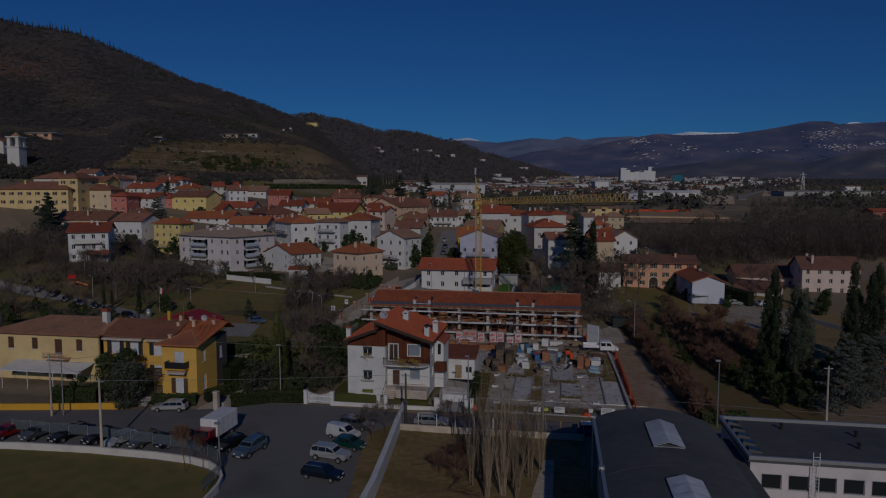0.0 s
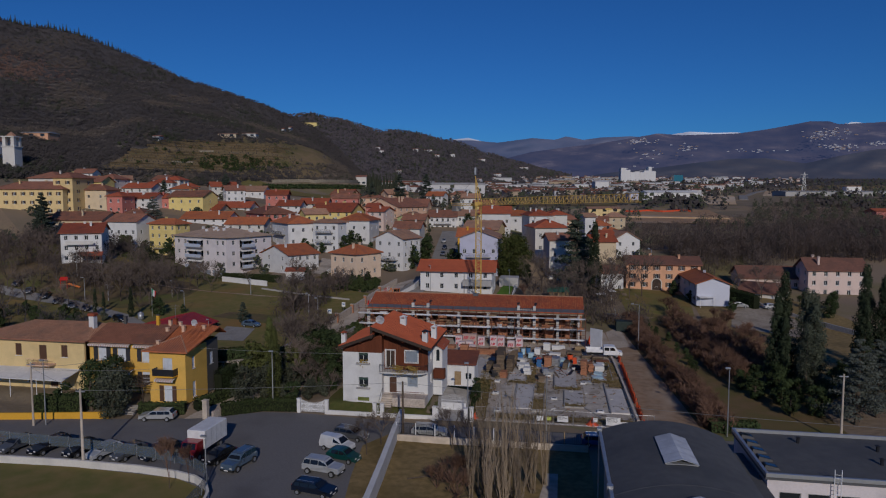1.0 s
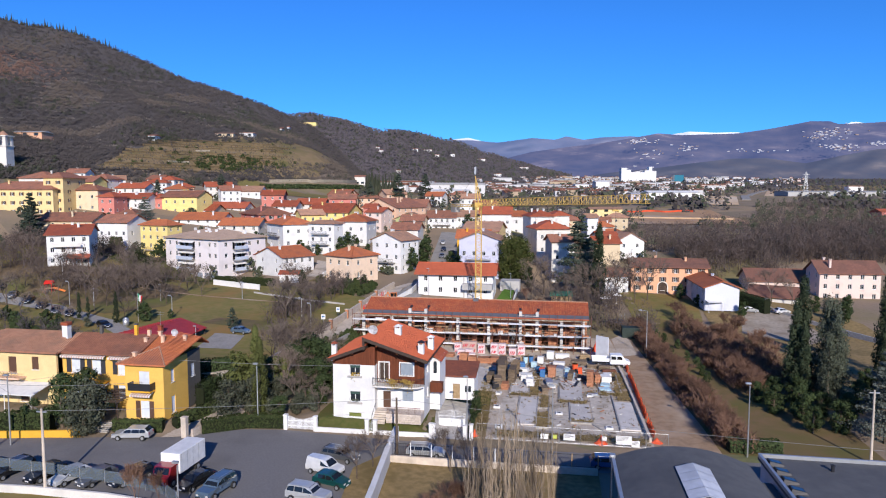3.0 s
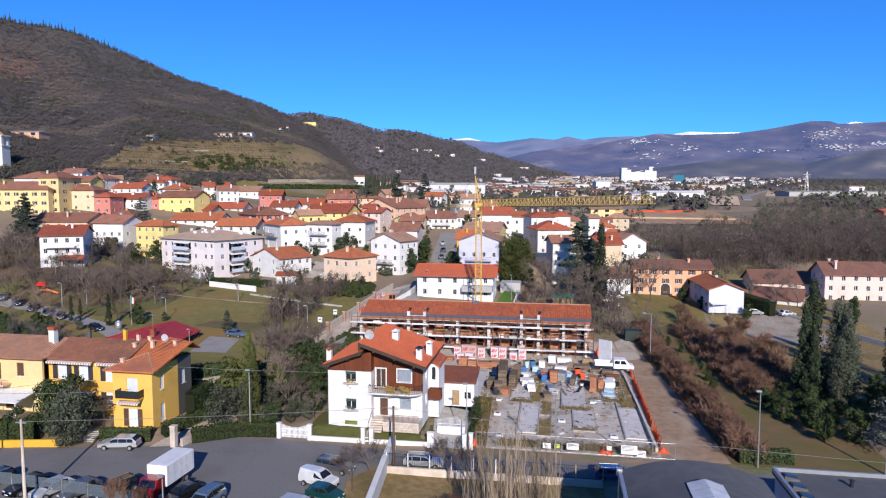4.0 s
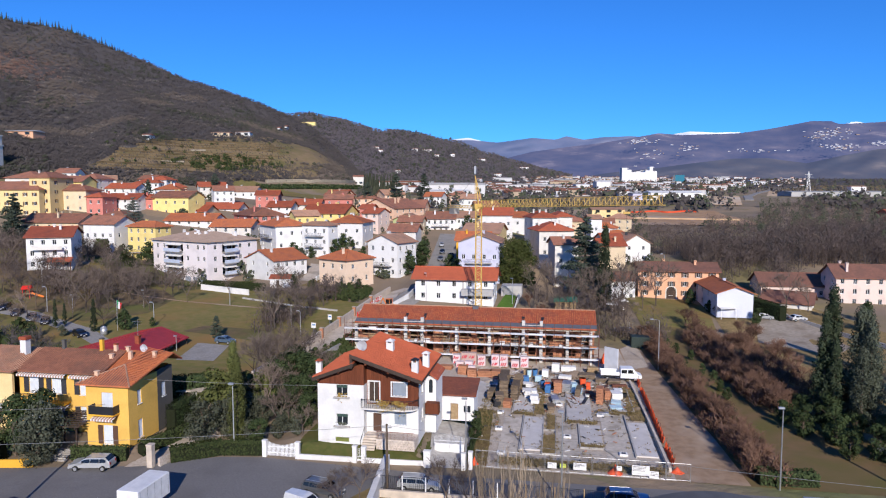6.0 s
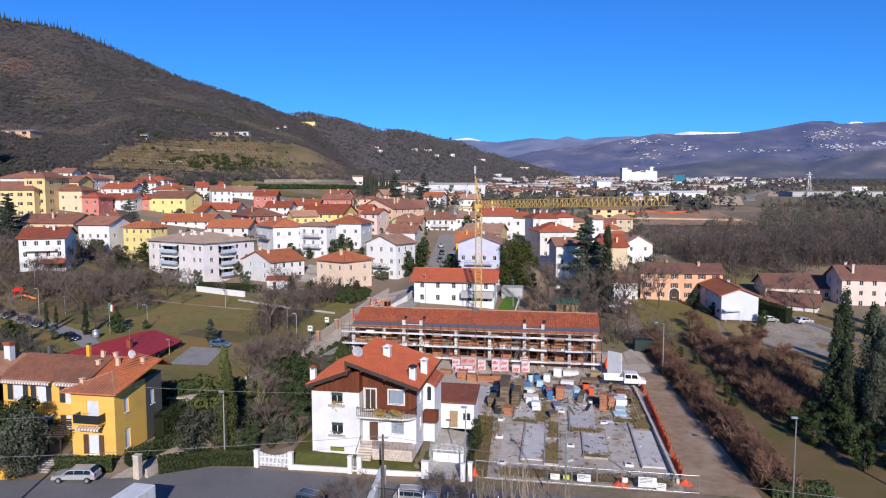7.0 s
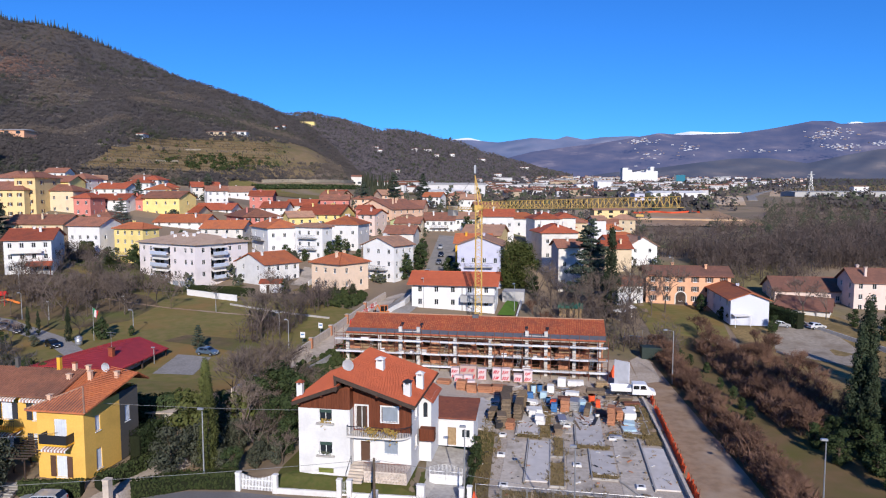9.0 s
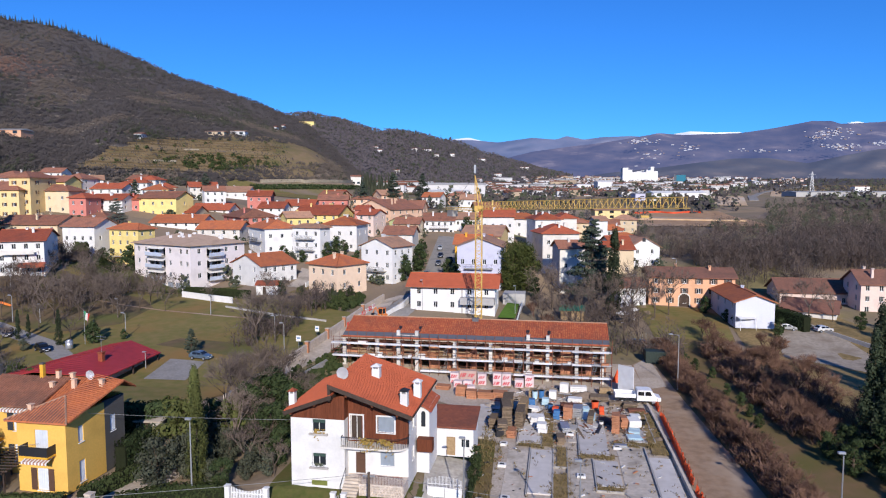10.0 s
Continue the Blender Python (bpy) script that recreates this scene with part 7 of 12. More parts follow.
def flats(x, y, z, w, d, h, rot):
    root = thing("apartment_block", "pale pink apartment block with stacked balconies and tan roof", "apartment block", at=pose(x, y, z - 1.5, 0, 0, rot))
    h, g = h + 1.5, 3.6
    TF, TR = Matrix.Translation((-w / 2, -d / 2, 0)), Matrix.Translation((w / 2, -d / 2 + 0.3, 0)) @ pose(0, 0, 0, 0, 0, 90)
    TL = Matrix.Translation((-w / 2, d / 2 - 0.3, 0)) @ pose(0, 0, 0, 0, 0, -90)
    lv = (h - g) / 3
    fh, rh, fb, rb = [], [], [], []
    for k in range(3):
        zz = g + k * lv
        for xx in (1.5, 4.6, w - 8.8, w - 4.4, w - 1.9):
            fh.append((xx, xx + 1.0, round(zz + 0.95, 2), round(zz + 2.2, 2)))
        fb.append((6.5, 13.5, round(zz + 0.1, 2), round(zz + 2.5, 2)))
        for xx in (2.2, d - 6.6, d - 3.3):
            rh.append((xx, xx + 1.0, round(zz + 0.95, 2), round(zz + 2.2, 2)))
        rb.append((5.0, 9.6, round(zz + 0.1, 2), round(zz + 2.5, 2)))
    b = B()
    doors = [(0.8 + i * 3.3, 3.4 + i * 3.3, 1.3, 3.2) for i in range(7)]
    panel(b, w, h, fh + fb + doors, TF), panel(b, d - 0.6, h, [(a - 0.3, c - 0.3, e, f) for a, c, e, f in rh + rb], TR), panel(b, d - 0.6, h, [], TL)
    b.box(-w / 2, d / 2 - 0.3, 0, w / 2, d / 2, h)
    for a, c, e, f in fb:
        b.box(-w / 2 + a - 0.2, -d / 2 + 1.6, e, -w / 2 + c + 0.2, -d / 2 + 1.75, f + 0.1)
    for a, c, e, f in rb:
        b.box(w / 2 - 1.75, -d / 2 + a - 0.2, e, w / 2 - 1.6, -d / 2 + c + 0.2, f + 0.1)
    part("wall", b, "rose", root)
    place_windows(root, fh, TF, None)
    place_windows(root, [(a - 0.3, c - 0.3, e, f) for a, c, e, f in rh], TR, None)
    for a, c, e, f in doors:
        s = B()
        s.box(-w / 2 + a + 0.02, -d / 2 + 0.15, e, -w / 2 + c - 0.02, -d / 2 + 0.2, f)
        part("garage_door", s, "garage_grey", root)
    for T, bays in ((TF, fb), (TR @ Matrix.Translation((-0.3, 0, 0)), rb)):
        for a, c, e, f in bays:
            s = B()
            s.slab(a - 0.1, -1.2, e - 0.15, c + 0.1, 1.55, e, 0.02, T=T)
            bal = part("balcony", s, "concrete", root)
            s = B()
            s.box(a - 0.1, -1.2, e, c + 0.1, -1.14, e + 0.95, T=T)
            part("parapet", s, "balcony_panel", bal)
            s = B()
            for i in range(2):
                xx = a + 0.6 + i * (c - a) * 0.5
                s.box(xx, 1.54, e + 0.05, xx + 1.5, 1.58, e + 2.2, T=T)
            part("glazed_door", s, "glass", bal)
            s = B()
            slope(s, T @ Vector((a, -0.9, f - 0.55)), T @ Vector((c, -0.9, f - 0.55)), T @ Vector((c, 0.2, f - 0.05)), T @ Vector((a, 0.2, f - 0.05)), 0.03)
            part("awning", s, "cloth_white", bal)
    r = B()
    W, D, lo, hi = w / 2 + 0.8, d / 2 + 0.8, h + 0.1, h + 2.4
    A, C = (-(W - D * 0.8), 0, hi), ((W - D * 0.8), 0, hi)
    c = [(-W, -D, lo), (W, -D, lo), (W, D, lo), (-W, D, lo)]
    slope(r, c[0], c[1], C, A, 0.16), slope(r, c[2], c[3], A, C, 0.16), slope(r, c[1], c[2], C, C, 0.16), slope(r, c[3], c[0], A, A, 0.16)
    ro = part("roof", r, "roof_sand", root)
    s = B()
    s.box(-W + 0.1, -D + 0.1, h - 0.05, W - 0.1, D - 0.1, h + 0.08)
    part("soffit", s, "wood_dark", root)
    rng = random.Random(2)
    for i in range(11):
        xx, yy = rng.uniform(-w * 0.35, w * 0.4), rng.uniform(-d * 0.3, d * 0.2)
        s = B()
        zz = h + 2.3 * (1 - abs(yy) / D)
        s.slab(xx - 0.35, yy - 0.3, zz - 0.5, xx + 0.35, yy + 0.3, zz + rng.uniform(0.5, 1.0), 0.03)
        part("chimney", s, "white", root)
M["balcony_panel"] = plain("pale_blue_panels", (0.50, 0.56, 0.68), 0.6)
M["garage_grey"] = plain("blue_grey_garage_doors", (0.26, 0.29, 0.35), 0.6)
flats(-102.9, 191.2, 4.5, 23.8, 17.5, 11.5, -22.1)

# ---- trees and shrubs ----
def limb(b, p, d, L, r, depth, rng, spread=0.55, up=0.25, kids=3, m=0, twigs=None, per=8):
    """A tapering branch that forks."""
    p, d = Vector(p), Vector(d).normalized()
    q = p + d * L
    b.tube(p, q, r, r * 0.62, n=5 if r > 0.06 else 3, m=m, caps=False)
    if depth == 0:
        if twigs is not None:
            for _ in range(per):
                e = (d + Vector((rng.gauss(0, 0.6), rng.gauss(0, 0.6), rng.gauss(0.2, 0.4)))).normalized()
                s = p.lerp(q, rng.uniform(0.3, 1))
                twigs.tube(s, s + e * L * rng.uniform(0.5, 1.1), max(0.018, r * 0.6) * (8 / per) ** 0.5, 0.006, n=3, caps=False)
        return
    for i in range(kids):
        e = (d + Vector((rng.gauss(0, spread), rng.gauss(0, spread), rng.gauss(up, 0.3)))).normalized()
        limb(b, p.lerp(q, rng.uniform(0.6, 1.0)) if i else q, e, L * rng.uniform(0.6, 0.85), r * rng.uniform(0.5, 0.65), depth - 1, rng, spread, up, kids, m, twigs, per)

def bare_tree_meshes(seed, h, spread=0.5, kids=3, depth=4, r=0.16, wood="twig", trunk_share=0.3, per=8):
    rng = random.Random(seed)
    t, c = B(), B()
    t.tube((0, 0, -0.3), (0, 0, h * trunk_share), r, r * 0.75, n=7)
    for i in range(kids + 1):
        a = rng.uniform(0, 6.28)
        limb(c, (0, 0, h * trunk_share * rng.uniform(0.8, 1.0)), (math.cos(a) * spread, math.sin(a) * spread, 1), h * 0.26, r * 0.6, depth - 1, rng, spread, 0.22, kids, 0, c, per=per)
    return t.mesh("trunk", "bark"), c.mesh("crown", wood)

def leaf_blob(b, c, r, n, size, rng, sz=1.0, droop=0.0):
    """A clump of n small leaf faces scattered in a shell round c."""
    for _ in range(n):
        d = Vector((rng.gauss(0, 1), rng.gauss(0, 1), rng.gauss(0, 1))).normalized()
        p = Vector(c) + Vector((d.x, d.y, d.z * sz)) * r * rng.uniform(0.55, 1.0)
        e = d.orthogonal().normalized()
        e.rotate(Matrix.Rotation(rng.uniform(0, 6.28), 3, d))
        g = (d.cross(e) + Vector((0, 0, -droop))).normalized()
        s = size * rng.uniform(0.6, 1.3)
        b.add([p - e * s, p + g * s * 0.6, p + e * s, p - g * s * 0.6 + d * s * 0.3], [(0, 1, 2, 3)])

def leafy_meshes(seed, h, w, leaf, trunk_h=0.25, clumps=26, per=90, size=0.16, sz=0.8, top=0.0):
    rng = random.Random(seed)
    t, c = B(), B()
    t.tube((0, 0, -0.3), (0, 0, h * 0.6), w * 0.05 + 0.05, w * 0.02 + 0.02, n=7)
    for i in range(clumps):
        f = rng.random()
        z = h * (trunk_h + (1 - trunk_h) * f)
        k = math.sin(math.pi * min(0.98, 0.12 + 0.8 * f)) * (1 - top * f)
        a, q = rng.uniform(0, 6.28), w / 2 * k * math.sqrt(rng.uniform(0.1, 1)) * 0.8
        p = (q * math.cos(a), q * math.sin(a), z)
        t.tube((0, 0, z * 0.7), p, 0.05, 0.02, n=4, caps=False)
        leaf_blob(c, p, w * rng.uniform(0.14, 0.24), per, size, rng, sz)
    return t.mesh("trunk", "bark"), c.mesh("crown", leaf)

def cypress_meshes(seed, h, w, leaf="cypress_leaf"):
    rng = random.Random(seed)
    t, c = B(), B()
    t.tube((0, 0, -0.3), (0, 0, h * 0.8), w * 0.08, 0.03, n=6)
    for i in range(92):
        f = rng.random() ** 0.9
        z = h * (0.04 + 0.94 * f)
        k = (1 - f ** 2.2) * (0.55 + 0.45 * min(1, f * 6))
        a, q = rng.uniform(0, 6.28), w / 2 * k * rng.uniform(0.3, 0.85)
        leaf_blob(c, (q * math.cos(a), q * math.sin(a), z), w * 0.17, 72, 0.15, rng, 1.9)
    return t.mesh("trunk", "bark"), c.mesh("crown", leaf)

def cedar_meshes(seed, h, w, leaf="cedar_leaf", per=34, size=0.2):
    rng = random.Random(seed)
    t, c = B(), B()
    t.tube((0, 0, -0.3), (0, 0, h * 0.97), w * 0.035 + 0.08, 0.03, n=7)
    for k in range(13):
        f = 0.14 + 0.84 * k / 12
        R = w / 2 * (1 - f) ** 0.75 + 0.4
        for i in range(7):
            a = rng.uniform(0, 6.28)
            L = R * rng.uniform(0.65, 1.1)
            z = h * f + rng.uniform(-0.4, 0.4)
            p, q = Vector((0, 0, z)), Vector((L * math.cos(a), L * math.sin(a), z + L * 0.12))
            t.tube(p, q, 0.06, 0.02, n=4, caps=False)
            for g in (0.45, 0.7, 0.95):
                leaf_blob(c, p.lerp(q, g), L * 0.26 + 0.25, per, size, rng, 0.35)
    return t.mesh("trunk", "bark"), c.mesh("crown", leaf)

def shrub_meshes(seed, h, w, wood="brown_twig"):
    rng = random.Random(seed)
    c = B()
    t = B()
    t.tube((0, 0, -0.2), (0, 0, h * 0.2), 0.07, 0.05, n=5)
    for i in range(9):
        a = rng.uniform(0, 6.28)
        s = rng.uniform(0.2, 0.75) * w / h
        limb(c, (0, 0, 0.1), (math.cos(a) * s, math.sin(a) * s, 1), h * 0.42, 0.028, 2, rng, 0.45, 0.2, 3, 0, c)
    return t.mesh("stem", "bark"), c.mesh("twigs", wood)

LIGHTER = {}
def plant(name, label, category, pair, x, y, s=1.0, turn=0.0, group="", names=("trunk", "crown"), z=None):
    if y > 112 or s < 0.45:
        pair = LIGHTER.get(pair, pair)
    x, y = level(x, y)
    o = thing(name, label, category, at=pose(x, y, gz(x, y), 0, 0, turn) @ Matrix.Scale(s, 4), group=group)
    part(names[0], pair[0], None, o)
    part(names[1], pair[1], None, o)
    return o

def poplar_meshes(seed, stems=9):
    """A clump of straight young stems with upright whips."""
    rng = random.Random(seed)
    t, c = B(), B()
    t.tube((0, 0, -0.3), (0, 0, 0.5), 0.16, 0.12, n=7)
    for i in range(stems):
        a, h = rng.uniform(0, 6.28), rng.uniform(6.5, 11.5)
        p = Vector((0.3 * math.cos(a), 0.3 * math.sin(a), 0.05))
        q = p + Vector((rng.gauss(0, 0.7), rng.gauss(0, 0.7), h))
        c.tube(p, q, 0.055, 0.012, n=5, caps=False)
        for _ in range(24):
            f, g = rng.uniform(0.18, 0.95), rng.uniform(0, 6.28)
            o = p.lerp(q, f)
            L = rng.uniform(0.9, 2.0) * (1.15 - 0.6 * f)
            c.tube(o, o + Vector((math.cos(g) * 0.26, math.sin(g) * 0.26, 0.93)) * L, 0.02, 0.007, n=3, caps=False)
    return t.mesh("trunk", "bark"), c.mesh("crown", "pale_twig")

RN = random.Random(11)
TREES = [bare_tree_meshes(k, 9.0, 0.5 + 0.06 * k, 3, 4, 0.15) for k in range(4)]
POPLARS = [poplar_meshes(20 + k) for k in range(3)]
RUST_POLES = [bare_tree_meshes(26, 6.0, 0.13, 3, 4, 0.045, "brown_twig", 0.22)]
RUSTS = [bare_tree_meshes(30 + k, 6.0, 0.55, 4, 3, 0.11, "brown_twig", 0.2) for k in range(3)]
SHRUBS = [shrub_meshes(40 + k, 3.0, 3.6) for k in range(3)]
CYPRESS = [cypress_meshes(50 + k, 15.0, 3.6) for k in range(2)]
CEDARS = [cedar_meshes(60 + k, 15.0, 10.0) for k in range(2)]
GREYCYP = cypress_meshes(53, 15.0, 5.2, "grey_cypress_leaf")
BLUECEDARS = [cedar_meshes(62 + k, 15.0, 12.0, "blue_cedar_leaf", 40, 0.17) for k in range(2)]
FAR_CEDARS = [cedar_meshes(64 + k, 15.0, 9.0, "cedar_leaf", 13, 0.33) for k in range(2)]
OLIVES = [leafy_meshes(70 + k, 5.0, 5.2, "olive_leaf", 0.12, 34, 110, 0.14) for k in range(2)]
EVERGREEN = [leafy_meshes(80 + k, 6.0, 4.6, "dark_leaf", 0.08, 30, 110, 0.16) for k in range(3)]
HOLM = leafy_meshes(90, 9.0, 9.0, "holm_leaf", 0.08, 90, 150, 0.17, 0.85)
LIMECYP = cypress_meshes(57, 15.0, 3.6, "lime_leaf")
LIME = [leafy_meshes(95, 5.0, 3.6, "lime_leaf", 0.08, 24, 90, 0.16)]
for k, q in enumerate(EVERGREEN):
    LIGHTER[q] = leafy_meshes(80 + k, 6.0, 4.6, "dark_leaf", 0.08, 30, 46, 0.25)
for k, q in enumerate(OLIVES):
    LIGHTER[q] = leafy_meshes(70 + k, 5.0, 5.2, "olive_leaf", 0.12, 34, 48, 0.21)
for k, q in enumerate(TREES):
    LIGHTER[q] = bare_tree_meshes(k, 9.0, 0.5 + 0.06 * k, 3, 4, 0.15, per=4)
def bare(x, y, s=1.0, label="bare winter tree with fine grey-brown twigs", pool=TREES, name="bare_tree", group="bare trees"):
    return plant(name, label, "tree", RN.choice(pool), x, y, s * RN.uniform(0.88, 1.12), RN.uniform(0, 360), group)

for x, y, s in ((-4.2, 62.8, 0.9), (-7.1, 62.3, 0.92), (-3.0, 66.5, 0.7), (-6.2, 60.6, 0.85), (-1.2, 65.4, 0.75), (-2.2, 63.4, 0.8), (-5.3, 64.2, 0.8), (-5.0, 61.2, 0.75), (-3.6, 61.4, 0.8), (-6.6, 64.6, 0.7), (-2.8, 64.9, 0.72), (-7.8, 60.8, 0.6), (-4.6, 59.2, 0.8), (-6.0, 58.0, 0.75), (-3.2, 58.6, 0.7), (-8.2, 63.4, 0.6)):
    bare(x, y, s, "tall bare poplar with pale upright twigs", POPLARS, "bare_poplar", "bare poplars")
bare(-36.8, 58.2, 0.9, "slim bare tree with reddish twigs on the lawn", RUST_POLES, "bare_tree", ""), bare(-35.6, 59.6, 0.75, "slim bare tree with reddish twigs on the lawn", RUST_POLES, "bare_tree", "")
for x, y, s in ((-10.2, 64.5, 0.55), (-11.4, 62.8, 0.5), (-9.2, 60.8, 0.6), (-8.6, 65.4, 0.5)):
    plant("shrub", "leafless reddish-brown bush on the vacant lot", "shrub", RN.choice(SHRUBS), x, y, s * 1.6, RN.uniform(0, 360), "lot bushes", ("stem", "crown"))
bare(-19.6, 72.5, 0.5), bare(-20.4, 69.5, 0.55), bare(-11.5, 72.8, 0.5), bare(-9.2, 71.5, 0.55)
# brown shrubs in rows between the track and the farm
for i in range(27):
    y = 85 + i * 2.4
    bare(18.9 + RN.uniform(-0.5, 0.7) - (y - 86) * 0.055, y, 0.72, "rust-brown leafless fruit tree in a row beside the track", RUSTS, "fruit_tree", "fruit trees")
for i in range(22):
    y = 105 + i * 2.6
    bare(27.2 + RN.uniform(-0.9, 0.9) - (y - 98) * 0.03, y, 0.82, "rust-brown leafless fruit tree in a row beside the track", RUSTS, "fruit_tree", "fruit trees")
for i in range(24):
    bare(32.0 + RN.uniform(-3.0, 4.0), 106 + i * 2.0, 0.82, "rust-brown leafless fruit tree in a row beside the track", RUSTS, "fruit_tree", "fruit trees")
for i in range(22):
    y = 83.5 + i * 2.8
    plant("shrub", "leafless brown shrub beside the dirt track", "shrub", RN.choice(SHRUBS), 17.7 + RN.uniform(-0.4, 2.2) - (y - 86) * 0.055, y, RN.uniform(0.45, 0.75), RN.uniform(0, 360), "brown shrubs", ("stem", "crown"))
for i in range(10):
    plant("shrub", "leafless brown shrub between the fruit trees", "shrub", RN.choice(SHRUBS), 27.5 + RN.uniform(-2, 3), 106 + i * 4.6, RN.uniform(0.5, 0.85), RN.uniform(0, 360), "brown shrubs", ("stem", "crown"))
for i in range(14):
    plant("shrub", "dark evergreen shrub between the fruit trees", "shrub", RN.choice(EVERGREEN), RN.uniform(19, 22), 88 + i * 4.5, RN.uniform(0.2, 0.34), RN.uniform(0, 360), "evergreen shrubs")
# dark cypresses and a cedar beyond the hall
for x, y, s in ((33.2, 106.5, 1.1), (31.9, 105.0, 0.92), (32.6, 103.6, 0.7), (48.4, 116, 1.12), (50.2, 114, 1.02), (47.2, 113, 0.8), (52.5, 117, 1.1)):
    plant("cypress", "dark dense narrow cypress tree", "tree", RN.choice(CYPRESS), x, y, s, RN.uniform(0, 360), "cypresses")
for x, y, s in ((35.6, 104.2, 0.95), (37.0, 105.4, 0.9), (36.2, 102.6, 0.84), (34.8, 101.4, 0.66)):
    plant("cypress", "broad grey-green cypress with feathery sprays", "tree", GREYCYP, x, y, s, RN.uniform(0, 360), "cypresses")
for k, (x, y, s) in enumerate(((36.4, 89.0, 0.7), (40.2, 92.5, 0.66), (44.0, 97.5, 0.62))):
    plant("cedar", "blue-grey cedar with layered feathery branches", "tree", BLUECEDARS[k % 2], x, y, s, 20 + 60 * k, "cedars")
plant("cedar", "tall dark cedar behind the site", "tree", CEDARS[0], 5.2, 182.8, 1.35, 150, "cedars")
plant("cypress", "dark dense narrow cypress tree", "tree", CYPRESS[0], 9.3, 172.8, 1.30, 40, "cypresses")
plant("cypress", "olive-green narrow cypress tree in the garden", "tree", LIMECYP, -37.9, 84.6, 0.66, 40, "cypresses", z=0)
plant("cypress", "olive-green narrow cypress tree in the garden", "tree", LIMECYP, -40.2, 88.2, 0.7, 90, "cypresses", z=0)
plant("holm_oak", "large round evergreen holm oak", "tree", HOLM, -12.4, 184.2, 1.3, 0)
# Several of these laurels are added to cast shade and darken the ground.
for x, y, s in ((27.2, 98, 0.62), (29.8, 95.5, 0.75), (30.6, 99.5, 0.8), (26.4, 102.5, 0.5), (32.6, 91.5, 0.7), (29.4, 91, 0.55), (28.6, 103, 0.62), (32.5, 97, 0.6), (35, 96, 0.6), (38, 100, 0.7), (41, 103, 0.7), (44, 104, 0.8), (31, 100, 0.5), (47, 106, 0.8), (33.5, 93, 0.45)):
    plant("laurel", "dark dense evergreen laurel under the cypresses", "tree", RN.choice(EVERGREEN), x, y, s, RN.uniform(0, 360), "laurels")
bare(-7.5, 159.5, 0.9, "rust-brown leafless garden tree behind the site", RUSTS, "garden_tree", "garden trees"), bare(-5.0, 157.5, 0.8, "rust-brown leafless garden tree behind the site", RUSTS, "garden_tree", "garden trees")
for i in range(14):
    plant("olive_bush", "low grey-green bush in the garden", "shrub", OLIVES[i % 2], RN.uniform(-41, -31), RN.uniform(84, 95), RN.uniform(0.25, 0.5), RN.uniform(0, 360), "garden bushes")
# planting round the yellow and the white house
for x, y, s, pool, nm, lb in ((-41.5, 83.4, 0.95, OLIVES, "olive_tree", "olive tree with grey-green leaves"), (-39.8, 86.8, 0.9, OLIVES, "olive_tree", "olive tree with grey-green leaves"),
                          (-57.2, 77.0, 1.1, OLIVES, "olive_tree", "olive tree with grey-green leaves"), (-60.5, 77.4, 1.0, EVERGREEN, "laurel", "dark dense evergreen laurel"), (-58.4, 79.2, 1.0, EVERGREEN, "laurel", "dark dense evergreen laurel"),
                          (-63.4, 76.0, 0.6, EVERGREEN, "laurel", "dark dense evergreen laurel"), (-37.6, 90.4, 0.7, OLIVES, "olive_tree", "olive tree with grey-green leaves"), (-33.6, 92.5, 1.0, EVERGREEN, "laurel", "dark dense evergreen laurel"),
                          (-32.6, 96.5, 1.05, EVERGREEN, "laurel", "dark dense evergreen laurel"), (-35.5, 99, 1.1, EVERGREEN, "laurel", "dark dense evergreen laurel"), (-31.5, 89.5, 0.7, EVERGREEN, "laurel", "dark dense evergreen laurel"),
                          (-40.2, 94.5, 1.2, LIME, "yellow_shrub", "yellow-green leafy garden tree"), (-42.4, 92, 1.2, LIME, "yellow_shrub", "yellow-green leafy garden tree"), (-38.6, 97, 1.1, EVERGREEN, "laurel", "dark dense evergreen laurel"),
                          (-44.6, 94, 0.9, OLIVES, "olive_tree", "olive tree with grey-green leaves"), (-42.5, 89, 1.5, LIME, "yellow_shrub", "yellow-green leafy garden tree"), (-41.0, 91, 1.0, OLIVES, "olive_tree", "olive tree with grey-green leaves"), (-37, 100, 1.2, EVERGREEN, "laurel", "dark dense evergreen laurel"), (-39, 103, 1.1, EVERGREEN, "laurel", "dark dense evergreen laurel"), (-56.0, 75.6, 0.9, OLIVES, "olive_tree", "olive tree with grey-green leaves"), (-35.2, 84.2, 0.55, EVERGREEN, "laurel", "dark dense evergreen laurel"), (-11.2, 92.5, 0.42, EVERGREEN, "laurel", "dark dense evergreen laurel"), (-10.9, 89.5, 0.35, EVERGREEN, "laurel", "dark dense evergreen laurel")):
    plant(nm, lb, "tree", RN.choice(pool), x, y, s, RN.uniform(0, 360), "garden trees")
for x, y, s in ((-41.2, 101, 1.1), (-39.6, 104.5, 1.15), (-42.6, 106, 1.0), (-37.6, 106.5, 1.0), (-38.4, 93, 0.8), (-36.2, 95, 0.7), (-34.2, 90.5, 0.55), (-39.6, 98.5, 0.8), (-33.8, 94.6, 0.6), (-34.6, 88.5, 0.6), (-36, 103, 0.8), (-42, 108, 0.8), (-33, 102, 0.75), (-30.8, 86.5, 0.4), (-45.5, 112, 0.6)):
    bare(x, y, s)

